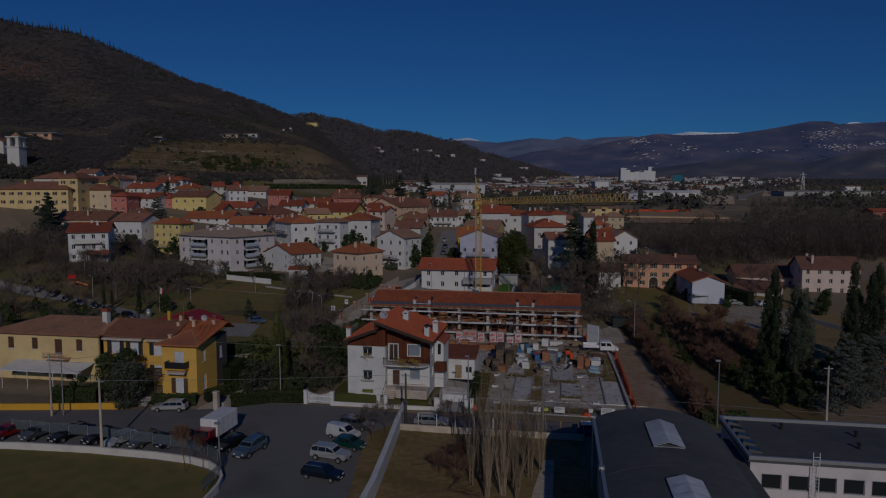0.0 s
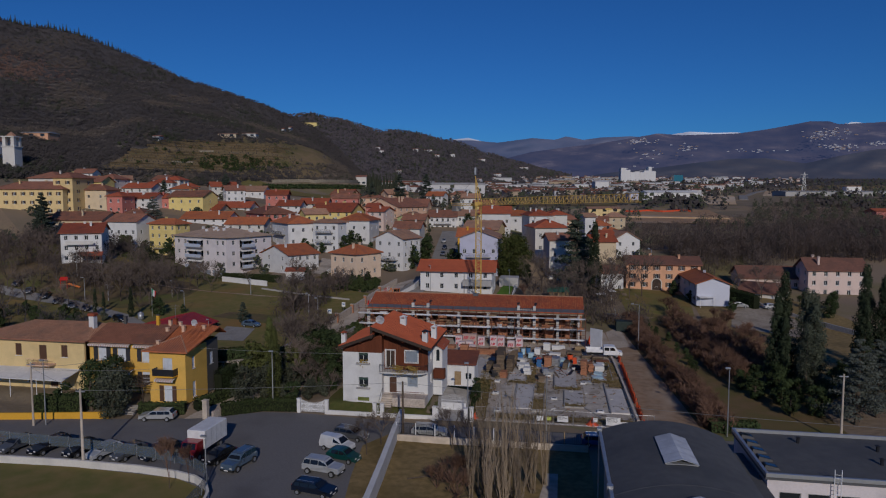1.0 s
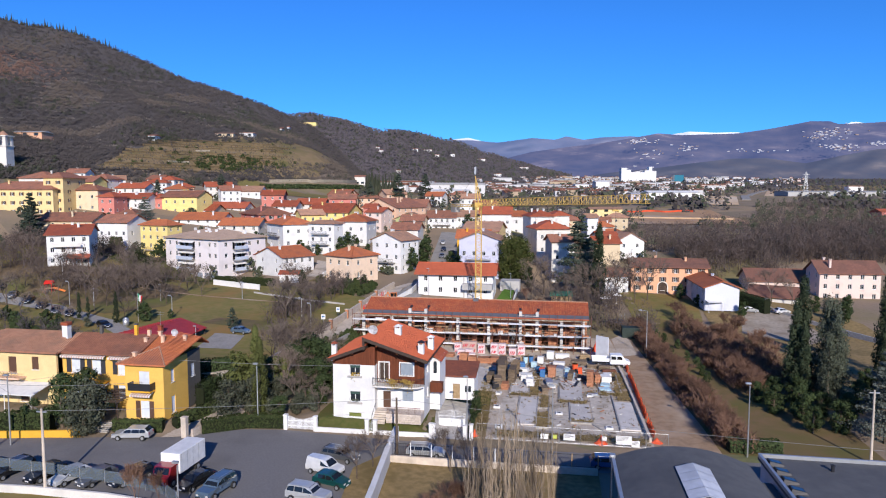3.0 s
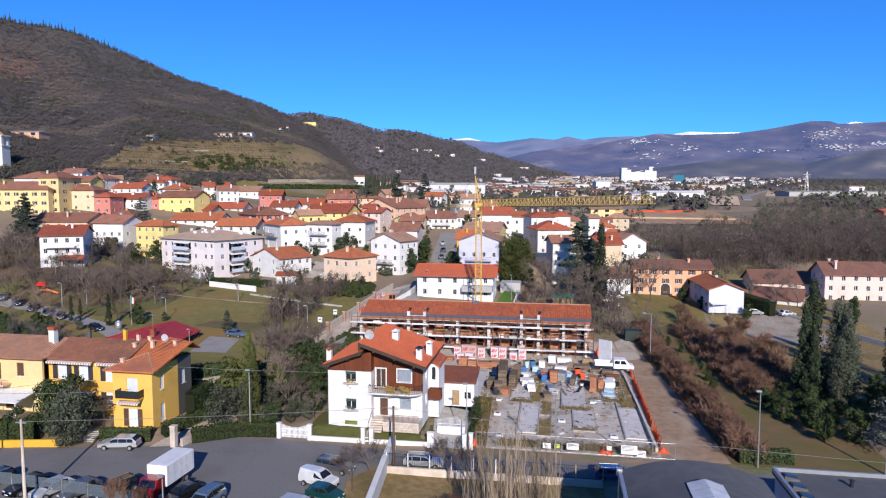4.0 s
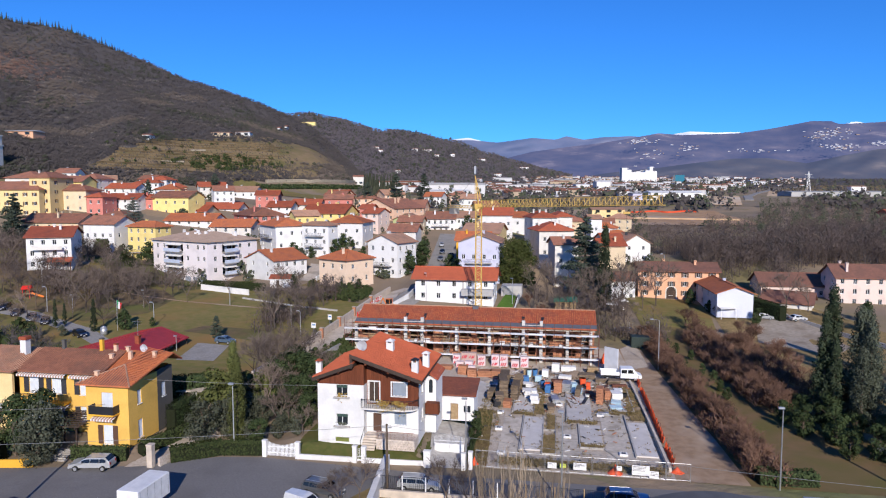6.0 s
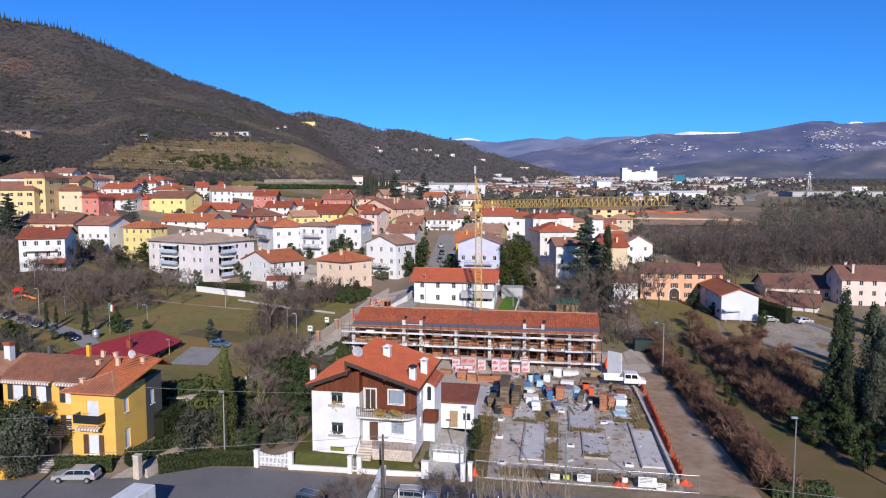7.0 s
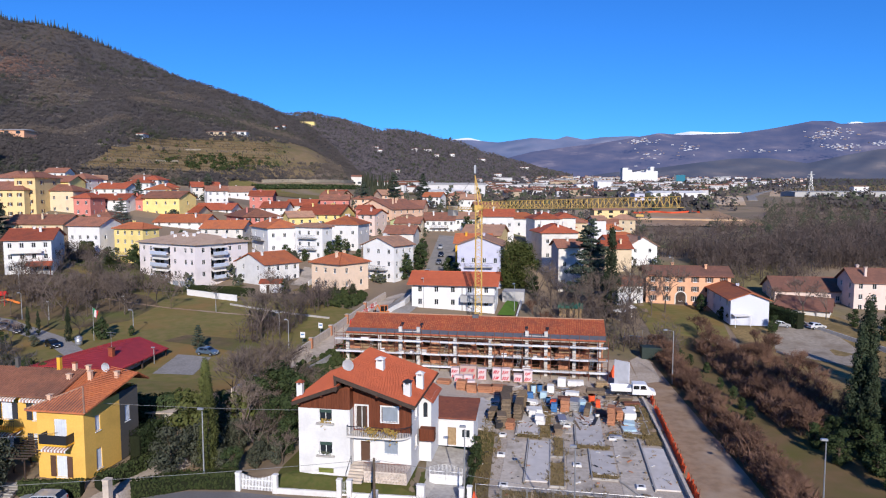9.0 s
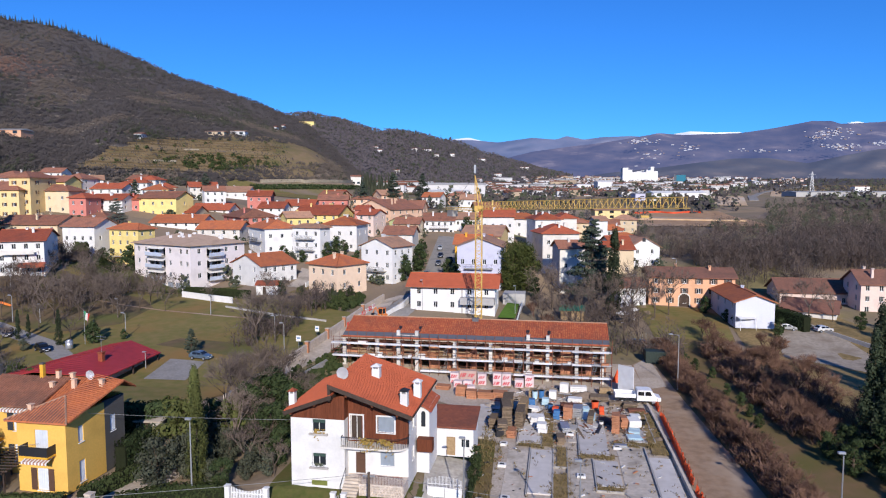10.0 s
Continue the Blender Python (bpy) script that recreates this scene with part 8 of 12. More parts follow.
def hedge(name, label, pts, h, w, leaf="hedge", seed=1):
    """A clipped hedge: thousands of leaf faces on its sides and top, round a core coloured as inner shade."""
    rng = random.Random(seed)
    pts = [level(*q) for q in pts]
    b = B()
    for (xa, ya), (xb, yb) in zip(pts, pts[1:]):
        L = math.hypot(xb - xa, yb - ya)
        for _ in range(int(L * (2 * h + w) * 42)):
            f, s = rng.random(), rng.uniform(-1, 1)
            x, y = xa + (xb - xa) * f, ya + (yb - ya) * f
            nx, ny = -(yb - ya) / L, (xb - xa) / L
            zz = rng.uniform(0.03, 1) * h
            if rng.random() < w / (w + h):
                zz = h * rng.uniform(0.9, 1.05)
            else:
                s = math.copysign(rng.uniform(0.85, 1.05), s)
            p = Vector((x + nx * s * w / 2, y + ny * s * w / 2, gz(x, y) + zz))
            d = Vector((nx * s, ny * s, 0.5)).normalized()
            e = d.orthogonal().normalized()
            e.rotate(Matrix.Rotation(rng.uniform(0, 6.28), 3, d))
            g = d.cross(e)
            r = rng.uniform(0.08, 0.16)
            b.add([p - e * r, p + g * r * 0.7, p + e * r, p - g * r * 0.7 + d * r * 0.4], [(0, 1, 2, 3)])
    o = thing(name, label, "hedge")
    part("leaves", b, leaf, o)
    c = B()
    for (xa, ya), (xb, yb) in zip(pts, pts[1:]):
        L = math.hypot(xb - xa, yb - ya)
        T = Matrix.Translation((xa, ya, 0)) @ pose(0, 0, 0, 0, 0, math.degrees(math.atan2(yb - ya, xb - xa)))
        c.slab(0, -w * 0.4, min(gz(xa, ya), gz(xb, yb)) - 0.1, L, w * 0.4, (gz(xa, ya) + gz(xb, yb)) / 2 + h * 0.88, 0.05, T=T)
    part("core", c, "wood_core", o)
# Near-black core colour stands for the shade between the hedge leaves.
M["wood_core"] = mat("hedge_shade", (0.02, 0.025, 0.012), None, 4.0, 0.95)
hedge("hedge", "clipped green hedge along the street", [(-42.6, 78.6), (-38.2, 81.6), (-33.6, 82.2)], 1.5, 1.3)
hedge("hedge", "clipped hedge before the yellow house", [(-53.6, 77.6), (-47.2, 78.0)], 1.3, 0.9, seed=2)
hedge("hedge", "tall clipped hedge before the cream terrace", [(-66.5, 74.6), (-60.6, 76.0)], 2.2, 1.6, seed=3)
hedge("hedge", "tall dark hedge behind the yellow house", [(-46.3, 84.6), (-46.6, 90)], 3.4, 1.3, "dark_leaf", seed=12)
hedge("hedge", "clipped hedge beside the earth lane", [(-46.4, 79), (-44.6, 90), (-44.5, 97)], 1.4, 1.0, seed=4)
hedge("hedge", "low hedge beside the driveway", [(-11.0, 84), (-11.2, 95)], 0.8, 0.5, "dark_leaf", seed=5)
hedge("hedge", "green hedge in front of the flats", [(-72, 164), (-80, 165.5), (-90, 168)], 1.8, 1.5, seed=6)
hedge("hedge", "dark hedge beside the farm sheds", [(41.5, 178), (46.5, 166)], 3.2, 2.0, "dark_leaf", seed=7)
hedge("hedge", "green hedge beside the street behind the hall", [(18.0, 83.6), (23.6, 84.0)], 1.3, 1.8, "dark_leaf", seed=8)
hedge("hedge", "clipped hedge beside the yellow flats", [(-128, 186), (-119, 181)], 2.0, 1.5, seed=9)
hedge("hedge", "dark hedge behind the pavilion", [(-56, 93), (-50, 95.5), (-47.6, 97)], 3.4, 2.4, "dark_leaf", seed=10)

# park: bare trees, lone conifers
for x, y, s in ((-112, 118, 1.0), (-118, 130, 1.1), (-106, 142, 1.0), (-98, 150, 1.1), (-110, 155, 1.1),
        (-122, 150, 1.1), (-132, 140, 1.1), (-128, 160, 1.2), (-140, 156, 1.1), (-116, 166, 1.0),
        (-104, 165, 1.0), (-146, 168, 1.1), (-55.6, 133.6, 1.25), (-57.5, 138, 1.0), (-52.5, 139, 0.9),
        (-60, 141, 0.9), (-44.3, 102, 1.05), (-43.6, 104, 0.9), (-55, 143, 0.8), (-58, 150, 0.9),
        (-62, 158, 0.9)):
    bare(x, y, s * (0.62 if y > 145 and x < -88 else 0.9))
for x, y, s in ((-66, 160, 0.8), (-90, 164, 1.0), (-93, 161, 0.9), (-95, 166, 1.0), (-100, 158, 1.1),
        (-113, 146, 1.0), (-117, 158, 1.1), (-124, 166, 1.1), (-131, 152, 1.1), (-134, 166, 1.0),
        (-138, 148, 1.0), (-106, 172, 1.0), (-112, 174, 1.1), (-120, 172, 1.1), (-128, 174, 1.1),
        (-110, 161, 1.0), (-70, 170, 0.8), (-150, 140, 1.2), (-160, 155, 1.2), (-136, 175, 1.1),
        (-152, 182, 1.1), (-122, 178, 1.0)):
    bare(x, y, s * (0.62 if y > 145 and x < -88 else 0.9))
for x, y, s in ((-62.3, 123.8, 0.3), (-86, 131, 0.22)):
    plant("young_conifer", "young conical conifer on the lawn", "tree", RN.choice(FAR_CEDARS), x, y, s, RN.uniform(0, 360), "young conifers")
for x, y, s in ((-88.2, 125.2, 0.42), (-98.2, 127.2, 0.36), (-96.8, 128.0, 0.3)):
    plant("cypress", "dark dense narrow cypress tree", "tree", RN.choice(CYPRESS), x, y, s, RN.uniform(0, 360), "cypresses")
for x, y, s in ((-92, 137, 0.9), (-97, 141, 1.0), (-103, 146, 1.0), (-88, 142, 0.8), (-108, 149, 1.05), (-100, 134, 0.85), (-94, 147, 0.95), (-113, 139, 1.0), (-118, 145, 1.05), (-124, 139, 1.0), (-84, 150, 0.75), (-90, 154, 0.85), (-104, 155, 1.0), (-96, 121, 0.7), (-104, 124, 0.8), (-112, 127, 0.85), (-120, 122, 0.9), (-88, 114, 0.5), (-126, 132, 0.9), (-78, 158, 0.7)):
    bare(x, y, s * 0.78, "bare park tree with a grey trunk and fine twigs", TREES, "park_tree", "park trees")
for x, y, s in ((-90.4, 143.7, 0.95), (-89.5, 149.5, 0.9), (-96, 146.5, 0.9), (-99.2, 151.5, 0.95), (-105, 148.5, 1.0), (-112.5, 147, 1.05), (-107, 158, 1.0), (-114, 164, 0.95), (-94, 160, 0.8), (-119, 152, 1.0), (-88.6, 128.4, 0.8), (-100, 138, 1.0), (-107, 130, 0.9), (-121, 143, 1.1)):
    bare(x, y, s * 0.88, "bare park tree with a grey trunk and fine twigs", TREES, "park_tree", "park trees")
for x, y, s, pool in ((-83.2, 127.4, 0.62, EVERGREEN), (-84.8, 128.6, 0.5, EVERGREEN), (-79.8, 130.8, 0.3, EVERGREEN), (-92, 121.5, 0.4, OLIVES), (-96, 119, 0.5, EVERGREEN), (-101, 122, 0.5, EVERGREEN), (-94, 115, 0.5, EVERGREEN), (-88, 112, 0.45, OLIVES), (-104, 117, 0.6, EVERGREEN)):
    plant("laurel" if pool is EVERGREEN else "olive_bush", "dark evergreen bush beside the park path" if pool is EVERGREEN else "low grey-green bush beside the park path", "shrub", RN.choice(pool), x, y, s, RN.uniform(0, 360), "park bushes")
# greenery between the town houses
for x, y, s, pool in ((-66.6, 215.1, 0.7, EVERGREEN), (-69.7, 217.2, 0.8, EVERGREEN), (-75.3, 203.6, 0.55, EVERGREEN), (-78.2, 203.2, 0.6, OLIVES), (-81.4, 204.6, 0.7, EVERGREEN), (-45.0, 202.8, 0.75, EVERGREEN), (-43.2, 198.0, 0.8, OLIVES), (-45.2, 193.4, 0.6, EVERGREEN), (-42.6, 214.2, 0.8, OLIVES), (-43.4, 220, 0.7, EVERGREEN), (-31.6, 196.4, 0.75, EVERGREEN), (-61.8, 168.6, 0.5, LIME), (-30.6, 214.2, 0.7, EVERGREEN), (-34.0, 252, 1.0, EVERGREEN), (-121.9, 187.4, 0.5, EVERGREEN), (-119.5, 189.8, 0.5, EVERGREEN), (-130.4, 192.0, 0.8, EVERGREEN), (-137, 191, 0.9, EVERGREEN), (-126, 184, 0.6, OLIVES), (-49.6, 169.4, 0.5, EVERGREEN), (-52.6, 167.0, 0.45, OLIVES), (-49.8, 186.4, 0.4, LIME)):
    nm, lb = {id(EVERGREEN): ("laurel", "dark dense evergreen laurel between the town houses"), id(OLIVES): ("olive_tree", "olive tree with grey-green leaves between the houses"), id(LIME): ("yellow_shrub", "yellow-green leafy garden bush")}[id(pool)]
    plant(nm, lb, "tree", RN.choice(pool), x, y, s, RN.uniform(0, 360), "town garden trees")
# trees round the farm, the villa and among the houses
for x, y, s in ((21.5, 176, 1.35), (18, 172, 1.0), (6, 168, 1.1), (2, 164, 1.0), (-2, 168, 1.1), (12, 166, 1.2), (14, 178, 1.2), (8, 176, 1.2), (-4, 175, 1.1), (0, 158, 0.9), (4, 152, 0.9), (10, 156, 0.9), (51, 178, 1.0), (55, 176, 0.9), (46, 182, 0.7),
                (12, 150, 0.8), (-6, 160, 0.8), (-7, 172, 0.9), (16, 186, 1.2)):
    bare(x, y, s)
for x, y, s in ((32.5, 172, 0.45), (33.8, 168.5, 0.5), (40.8, 164, 0.5), (39.5, 161, 0.45), (58, 170, 0.6), (64, 168, 0.7), (-42, 190, 1.1), (-40, 200, 1.1), (-41, 205, 1.0), (-27, 180, 0.9), (-28, 188, 0.9), (-64, 196, 0.8), (-68, 205, 0.9), (-58, 200, 0.8),
                (-100, 212, 0.8), (-60, 166, 0.5), (-66, 168, 0.6), (-122, 192, 1.1), (-137, 193, 0.9), (60, 160, 0.8), (-8, 178, 0.8), (44, 112, 0.5), (40, 116, 0.5), (30, 180, 0.6)):
    plant("evergreen_tree", "dense dark evergreen garden tree", "tree", RN.choice(EVERGREEN), x, y, s, RN.uniform(0, 360), "garden evergreens")
plant("cedar", "blue-grey cedar among the town houses", "tree", BLUECEDARS[0], -142.6, 215, 0.86, 30, "town conifers")
plant("garden_tree", "bright yellow-green leafy tree beside the white house", "tree", LIME[0], -136.5, 191, 1.25, 0, "town conifers")
for x, y, s in ((-171, 196, 1.0), (-166, 190, 0.8), (-166, 258, 0.7), (-86, 300, 0.8), (-78, 322, 1.0), (-66, 330, 1.0), (-160, 300, 0.8)):
    plant("cedar", "dark grey-green conifer among the houses", "tree", RN.choice(FAR_CEDARS), x, y, s, RN.uniform(0, 360), "town conifers")

# ---- cars ----
def wheel(root, x, y, r=0.32, w=0.22):
    b = B()
    n = 16
    b.tube((x - w / 2, y, r), (x + w / 2, y, r), r, n=n)
    t = part("wheel", b, "rubber", root)
    b = B()
    s = 1 if x > 0 else -1
    b.tube((x + s * (w / 2 - 0.03), y, r), (x + s * (w / 2 + 0.012), y, r), r * 0.62, n=10)
    part("rim", b, "metal", t)

SHAPES = {
    "hatchback": (4.0, 1.70, [(-2.0, 0.35), (-2.0, 0.62), (-1.9, 0.80), (-1.05, 0.95), (-0.35, 1.42), (0.2, 1.50), (1.3, 1.46), (1.75, 1.05), (1.98, 0.95), (2.0, 0.40)], (-0.95, -0.30, 1.28, 1.72)),
    "estate": (4.6, 1.78, [(-2.3, 0.35), (-2.3, 0.62), (-2.15, 0.80), (-1.15, 0.95), (-0.45, 1.42), (0.1, 1.48), (1.8, 1.46), (2.2, 1.05), (2.28, 0.9), (2.3, 0.40)], (-1.05, -0.40, 1.78, 2.16)),
    "off_roader": (4.6, 1.86, [(-2.3, 0.45), (-2.3, 0.85), (-2.2, 1.05), (-1.05, 1.12), (-0.5, 1.68), (0.0, 1.76), (1.95, 1.74), (2.2, 1.15), (2.3, 1.05), (2.3, 0.45)], (-1.0, -0.45, 1.9, 2.18)),
    "van": (4.3, 1.80, [(-2.15, 0.40), (-2.15, 0.75), (-2.0, 0.95), (-1.25, 1.10), (-0.6, 1.72), (-0.1, 1.84), (2.05, 1.82), (2.14, 1.2), (2.15, 1.0), (2.15, 0.42)], (-1.18, -0.58, 0.35, 0.36)),
    "minibus": (4.8, 1.90, [(-2.4, 0.40), (-2.4, 0.85), (-2.25, 1.08), (-1.8, 1.18), (-1.15, 1.82), (-0.7, 1.94), (2.3, 1.92), (2.39, 1.3), (2.4, 1.0), (2.4, 0.42)], (-1.72, -1.12, 2.2, 2.38)),
}
def car(kind, paint, label, x, y, rot, group="parked cars", z=None):
    """A car with shaped body, glazed cabin, wheels, lights and bumpers. Its nose points to its own -y."""
    L, W, prof, (g0, g1, g2, g3) = SHAPES[kind]
    x, y = level(x, y)
    root = thing("car" if kind not in ("van", "minibus") else "van", label, "car" if kind not in ("van", "minibus") else "van", at=pose(x, y, (gz(x, y) if z is None else z) + 0.035, 0, 0, rot) @ Matrix.Scale(0.9, 4), group=group)
    b = B()
    pts = prof
    n = len(pts)
    inset = lambda zz: 0.0 if zz <= 0.98 else min(0.24, (zz - 0.98) * 0.33)
    edge = lambda yy: 0.14 if abs(yy) > L / 2 - 0.12 else 0.0
    vs = []
    for s in (-1, 1):
        vs += [(s * (W / 2 - inset(zz) - edge(yy)), yy, zz) for yy, zz in pts]
    fs = [tuple(range(n)), tuple(reversed(range(n, 2 * n)))] + [(i, n + i, n + (i + 1) % n, (i + 1) % n) for i in range(n)]
    b.add(vs, fs)
    part("body", b, paint, root)
    zt, zb = max(p[1] for p in pts) - 0.1, 1.0 if kind not in ("off_roader", "minibus", "van") else 1.2
    at = lambda yy: np.interp(yy, [p[0] for p in pts[1:-1]], [p[1] for p in pts[1:-1]])
    for s in (-1, 1):
        cuts = [(g0 + 0.1, 0.15), (0.22, 1.15), (1.22, g2 + 0.1)] if kind not in ("van",) else [(g0 + 0.1, 0.05)]
        if kind == "minibus":
            cuts = [(g0 + 0.1, -0.5), (-0.42, 0.9), (0.98, 2.15)]
        for ya, yb in cuts:
            if yb - ya < 0.25:
                continue
            g = B()
            q = [(ya, zb), (yb, zb), (yb, min(at(yb) - 0.08, zt)), ((ya + yb) / 2, min(at((ya + yb) / 2) - 0.08, zt)), (ya, max(zb + 0.04, min(at(ya) - 0.08, zt)))]
            vv = [(s * (W / 2 - inset(zz) + 0.008), yy, zz) for yy, zz in q]
            g.add(vv, [(0, 1, 2, 3, 4) if s > 0 else (4, 3, 2, 1, 0)])
            part("side_window", g, "car_glass", root)
    for ya, yb, nm in ((g0, g1, "windscreen"), (g2, g3, "rear_window")):
        if yb - ya < 0.05:
            continue
        g = B()
        lift = 0.014
        za, zc = at(ya) , at(yb)
        wa, wb = W / 2 - inset(za) - 0.1, W / 2 - inset(zc) - 0.12
        e = 0.06
        g.add([(-wa, ya + e * 0.3, za + e + lift * 0.4), (wa, ya + e * 0.3, za + e + lift * 0.4), (wb, yb, zc + lift), (-wb, yb, zc + lift)], [(0, 1, 2, 3)])
        part(nm, g, "car_glass", root)
    for yy in (-L / 2 + 0.82, L / 2 - 0.78):
        for s in (-1, 1):
            wheel(root, s * (W / 2 - 0.1), yy, 0.31 if kind != "off_roader" else 0.37)
    for s in (-1, 1):
        g = B()
        g.slab(s * (W / 2 - 0.36) - 0.16, -L / 2 - 0.015, 0.62, s * (W / 2 - 0.36) + 0.16, -L / 2 + 0.05, 0.78, 0.02)
        part("headlight", g, "lamp_glass", root)
        g = B()
        g.slab(s * (W / 2 - 0.30) - 0.1, L / 2 - 0.06, 0.72, s * (W / 2 - 0.30) + 0.1, L / 2 + 0.012, 0.98, 0.02)
        part("tail_light", g, "tail_red", root)
        g = B()
        g.slab(s * (W / 2 + 0.09) - 0.09, g0 + 0.25, 1.0, s * (W / 2 + 0.09) + 0.09, g0 + 0.38, 1.14, 0.02)
        part("mirror", g, paint, root)
    g = B()
    g.slab(-W / 2 + 0.12, -L / 2 - 0.05, 0.3, W / 2 - 0.12, -L / 2 + 0.12, 0.52, 0.04)
    part("bumper", g, "rubber" if kind in ("van", "off_roader") else paint, root)
    g = B()
    g.slab(-0.26, -L / 2 - 0.062, 0.38, 0.26, -L / 2 - 0.05, 0.49, 0.004)
    part("number_plate", g, "white_metal", root)
    if kind in ("estate", "off_roader"):
        for s in (-1, 1):
            g = B()
            g.tube((s * 0.55, -0.3, zt + 0.17), (s * 0.55, g2, zt + 0.15), 0.02, n=5)
            part("roof_rail", g, "metal", root)
    return root
M["lamp_glass"], M["tail_red"] = glass_mat("lamp_glass", (0.5, 0.5, 0.5)), plain("tail_lamp", (0.35, 0.02, 0.015), 0.3)
for nm, c in (("silver", (0.45, 0.46, 0.47)), ("black", (0.012, 0.012, 0.014)), ("white", (0.75, 0.75, 0.75)), ("navy", (0.008, 0.014, 0.03)), ("teal", (0.01, 0.07, 0.065)), ("grey", (0.10, 0.105, 0.115)), ("blue", (0.03, 0.09, 0.25)), ("red", (0.30, 0.015, 0.015)), ("pale_blue", (0.10, 0.15, 0.21))):
    M["paint_" + nm] = car_paint("car_paint_" + nm, c)
car("estate", "paint_silver", "silver estate car parked beside the hedge", -49.6, 75.6, -80)
car("estate", "paint_grey", "dark grey car parked nose out", -23.6, 73.8, 76)
car("van", "paint_white", "white panel van with black bumper", -24.0, 70.2, 72)
car("hatchback", "paint_teal", "dark teal hatchback between van and jeep", -22.4, 67.6, 76)
car("off_roader", "paint_silver", "silver off-road car with roof rails", -23.4, 64.2, 80)
car("estate", "paint_navy", "blue-black estate car with roof rails", -22.6, 59.6, 80)
car("hatchback", "paint_silver", "silver hatchback facing the low wall", -48.4, 64.2, -18)
car("hatchback", "paint_black", "black hatchback facing the low wall", -51.4, 64.4, -14)
car("hatchback", "paint_grey", "dark grey hatchback facing the low wall", -45.6, 64.4, -16)
car("estate", "paint_navy", "blue-black estate car facing the low wall", -42.4, 65.2, -22)
car("estate", "paint_black", "black estate car facing the low wall", -55.6, 64.6, -12)
car("hatchback", "paint_grey", "dark grey hatchback facing the low wall", -59.4, 64.2, -12)
car("hatchback", "paint_red", "dark red hatchback facing the low wall", -63.0, 63.6, -12)
car("off_roader", "paint_pale_blue", "blue-grey people carrier with a roof rack", -32.6, 64.2, -10)
car("hatchback", "paint_black", "black car parked beside the lorry", -35.4, 65.2, -18)
car("estate", "paint_silver", "pale silver car parked behind the railing", -14.8, 76.4, 92)
car("estate", "paint_blue", "blue estate car in the shade of the hall", 4.8, 76.6, 92)
car("hatchback", "paint_white", "white hatchback parked on the street", 24, 77.2, 92)
car("minibus", "paint_white", "white minibus parked on the street", 29.5, 77.4, 92)
for i, (x, y, p, r) in enumerate(((-102, 129, "black", 35), (-107, 131, "grey", 35), (-113, 134, "navy", 20), (-119, 137, "black", 25), (-88.5, 121.8, "black", 60), (-125, 139, "grey", 25), (-131, 142, "navy", 20))):
    car("estate" if i % 2 else "hatchback", "paint_" + p, "dark car parked beside the park path", x, y, r, "cars at the park")
car("hatchback", "paint_pale_blue", "blue-grey car beside the pavilion", -60.0, 122.6, 84, "cars at the park")
for x, y, p, r in ((-38.6, 189, "white", 5), (-37.2, 196, "silver", 5), (-36, 207, "grey", 8), (-37, 216, "navy", 8), (-33.5, 212, "black", 188), (-39, 226, "silver", 10)):
    car("hatchback", f"paint_{p}", "small car parked along the town street", x, y, r, "cars in the town street")
car("hatchback", "paint_white", "white hatchback in the farm yard", 49.8, 166.8, 110, "cars at the farm")
car("hatchback", "paint_silver", "silver hatchback in the farm yard", 43.0, 167.0, 95, "cars at the farm")
car("estate", "paint_white", "white covered car beside the flats", -73, 178, 60, "cars at the flats")

def lorry(x, y, rot):
    x, y = level(x, y)
    root = thing("lorry", "small lorry with a white box body and red cab", "lorry", at=pose(x, y, gz(x, y) + 0.035, 0, 0, rot) @ Matrix.Scale(0.9, 4))
    b = B()
    b.slab(-1.15, -1.9, 1.0, 1.15, 2.9, 3.15, 0.06)
    box = part("box_body", b, "white_metal", root, "dented white box body")
    for i in range(5):
        s = B()
        s.box(-1.16, -1.6 + i * 1.05, 1.05, -1.152, -1.56 + i * 1.05, 3.05), s.box(1.152, -1.6 + i * 1.05, 1.05, 1.16, -1.56 + i * 1.05, 3.05)
        part("rib", s, "metal", box)
    b = B()
    b.profile([(-3.75, 0.5), (-3.8, 1.2), (-3.5, 1.45), (-3.15, 2.2), (-2.0, 2.25), (-2.0, 0.5)], -1.0, 1.0)
    cab = part("cab", b, "paint_red", root)
    b = B()
    b.add([(-0.85, -3.52, 1.5), (0.85, -3.52, 1.5), (0.8, -3.2, 2.12), (-0.8, -3.2, 2.12)], [(0, 1, 2, 3)])
    part("windscreen", b, "car_glass", cab)
    b = B()
    b.box(-0.4, -3.4, 0.55, 0.4, 2.8, 0.95)
    part("chassis", b, "dark_metal", root)
    for yy in (-2.9, 1.6):
        for s in (-1, 1):
            wheel(root, s * 0.9, yy, 0.42, 0.28)
lorry(-38.3, 67.4, -2)

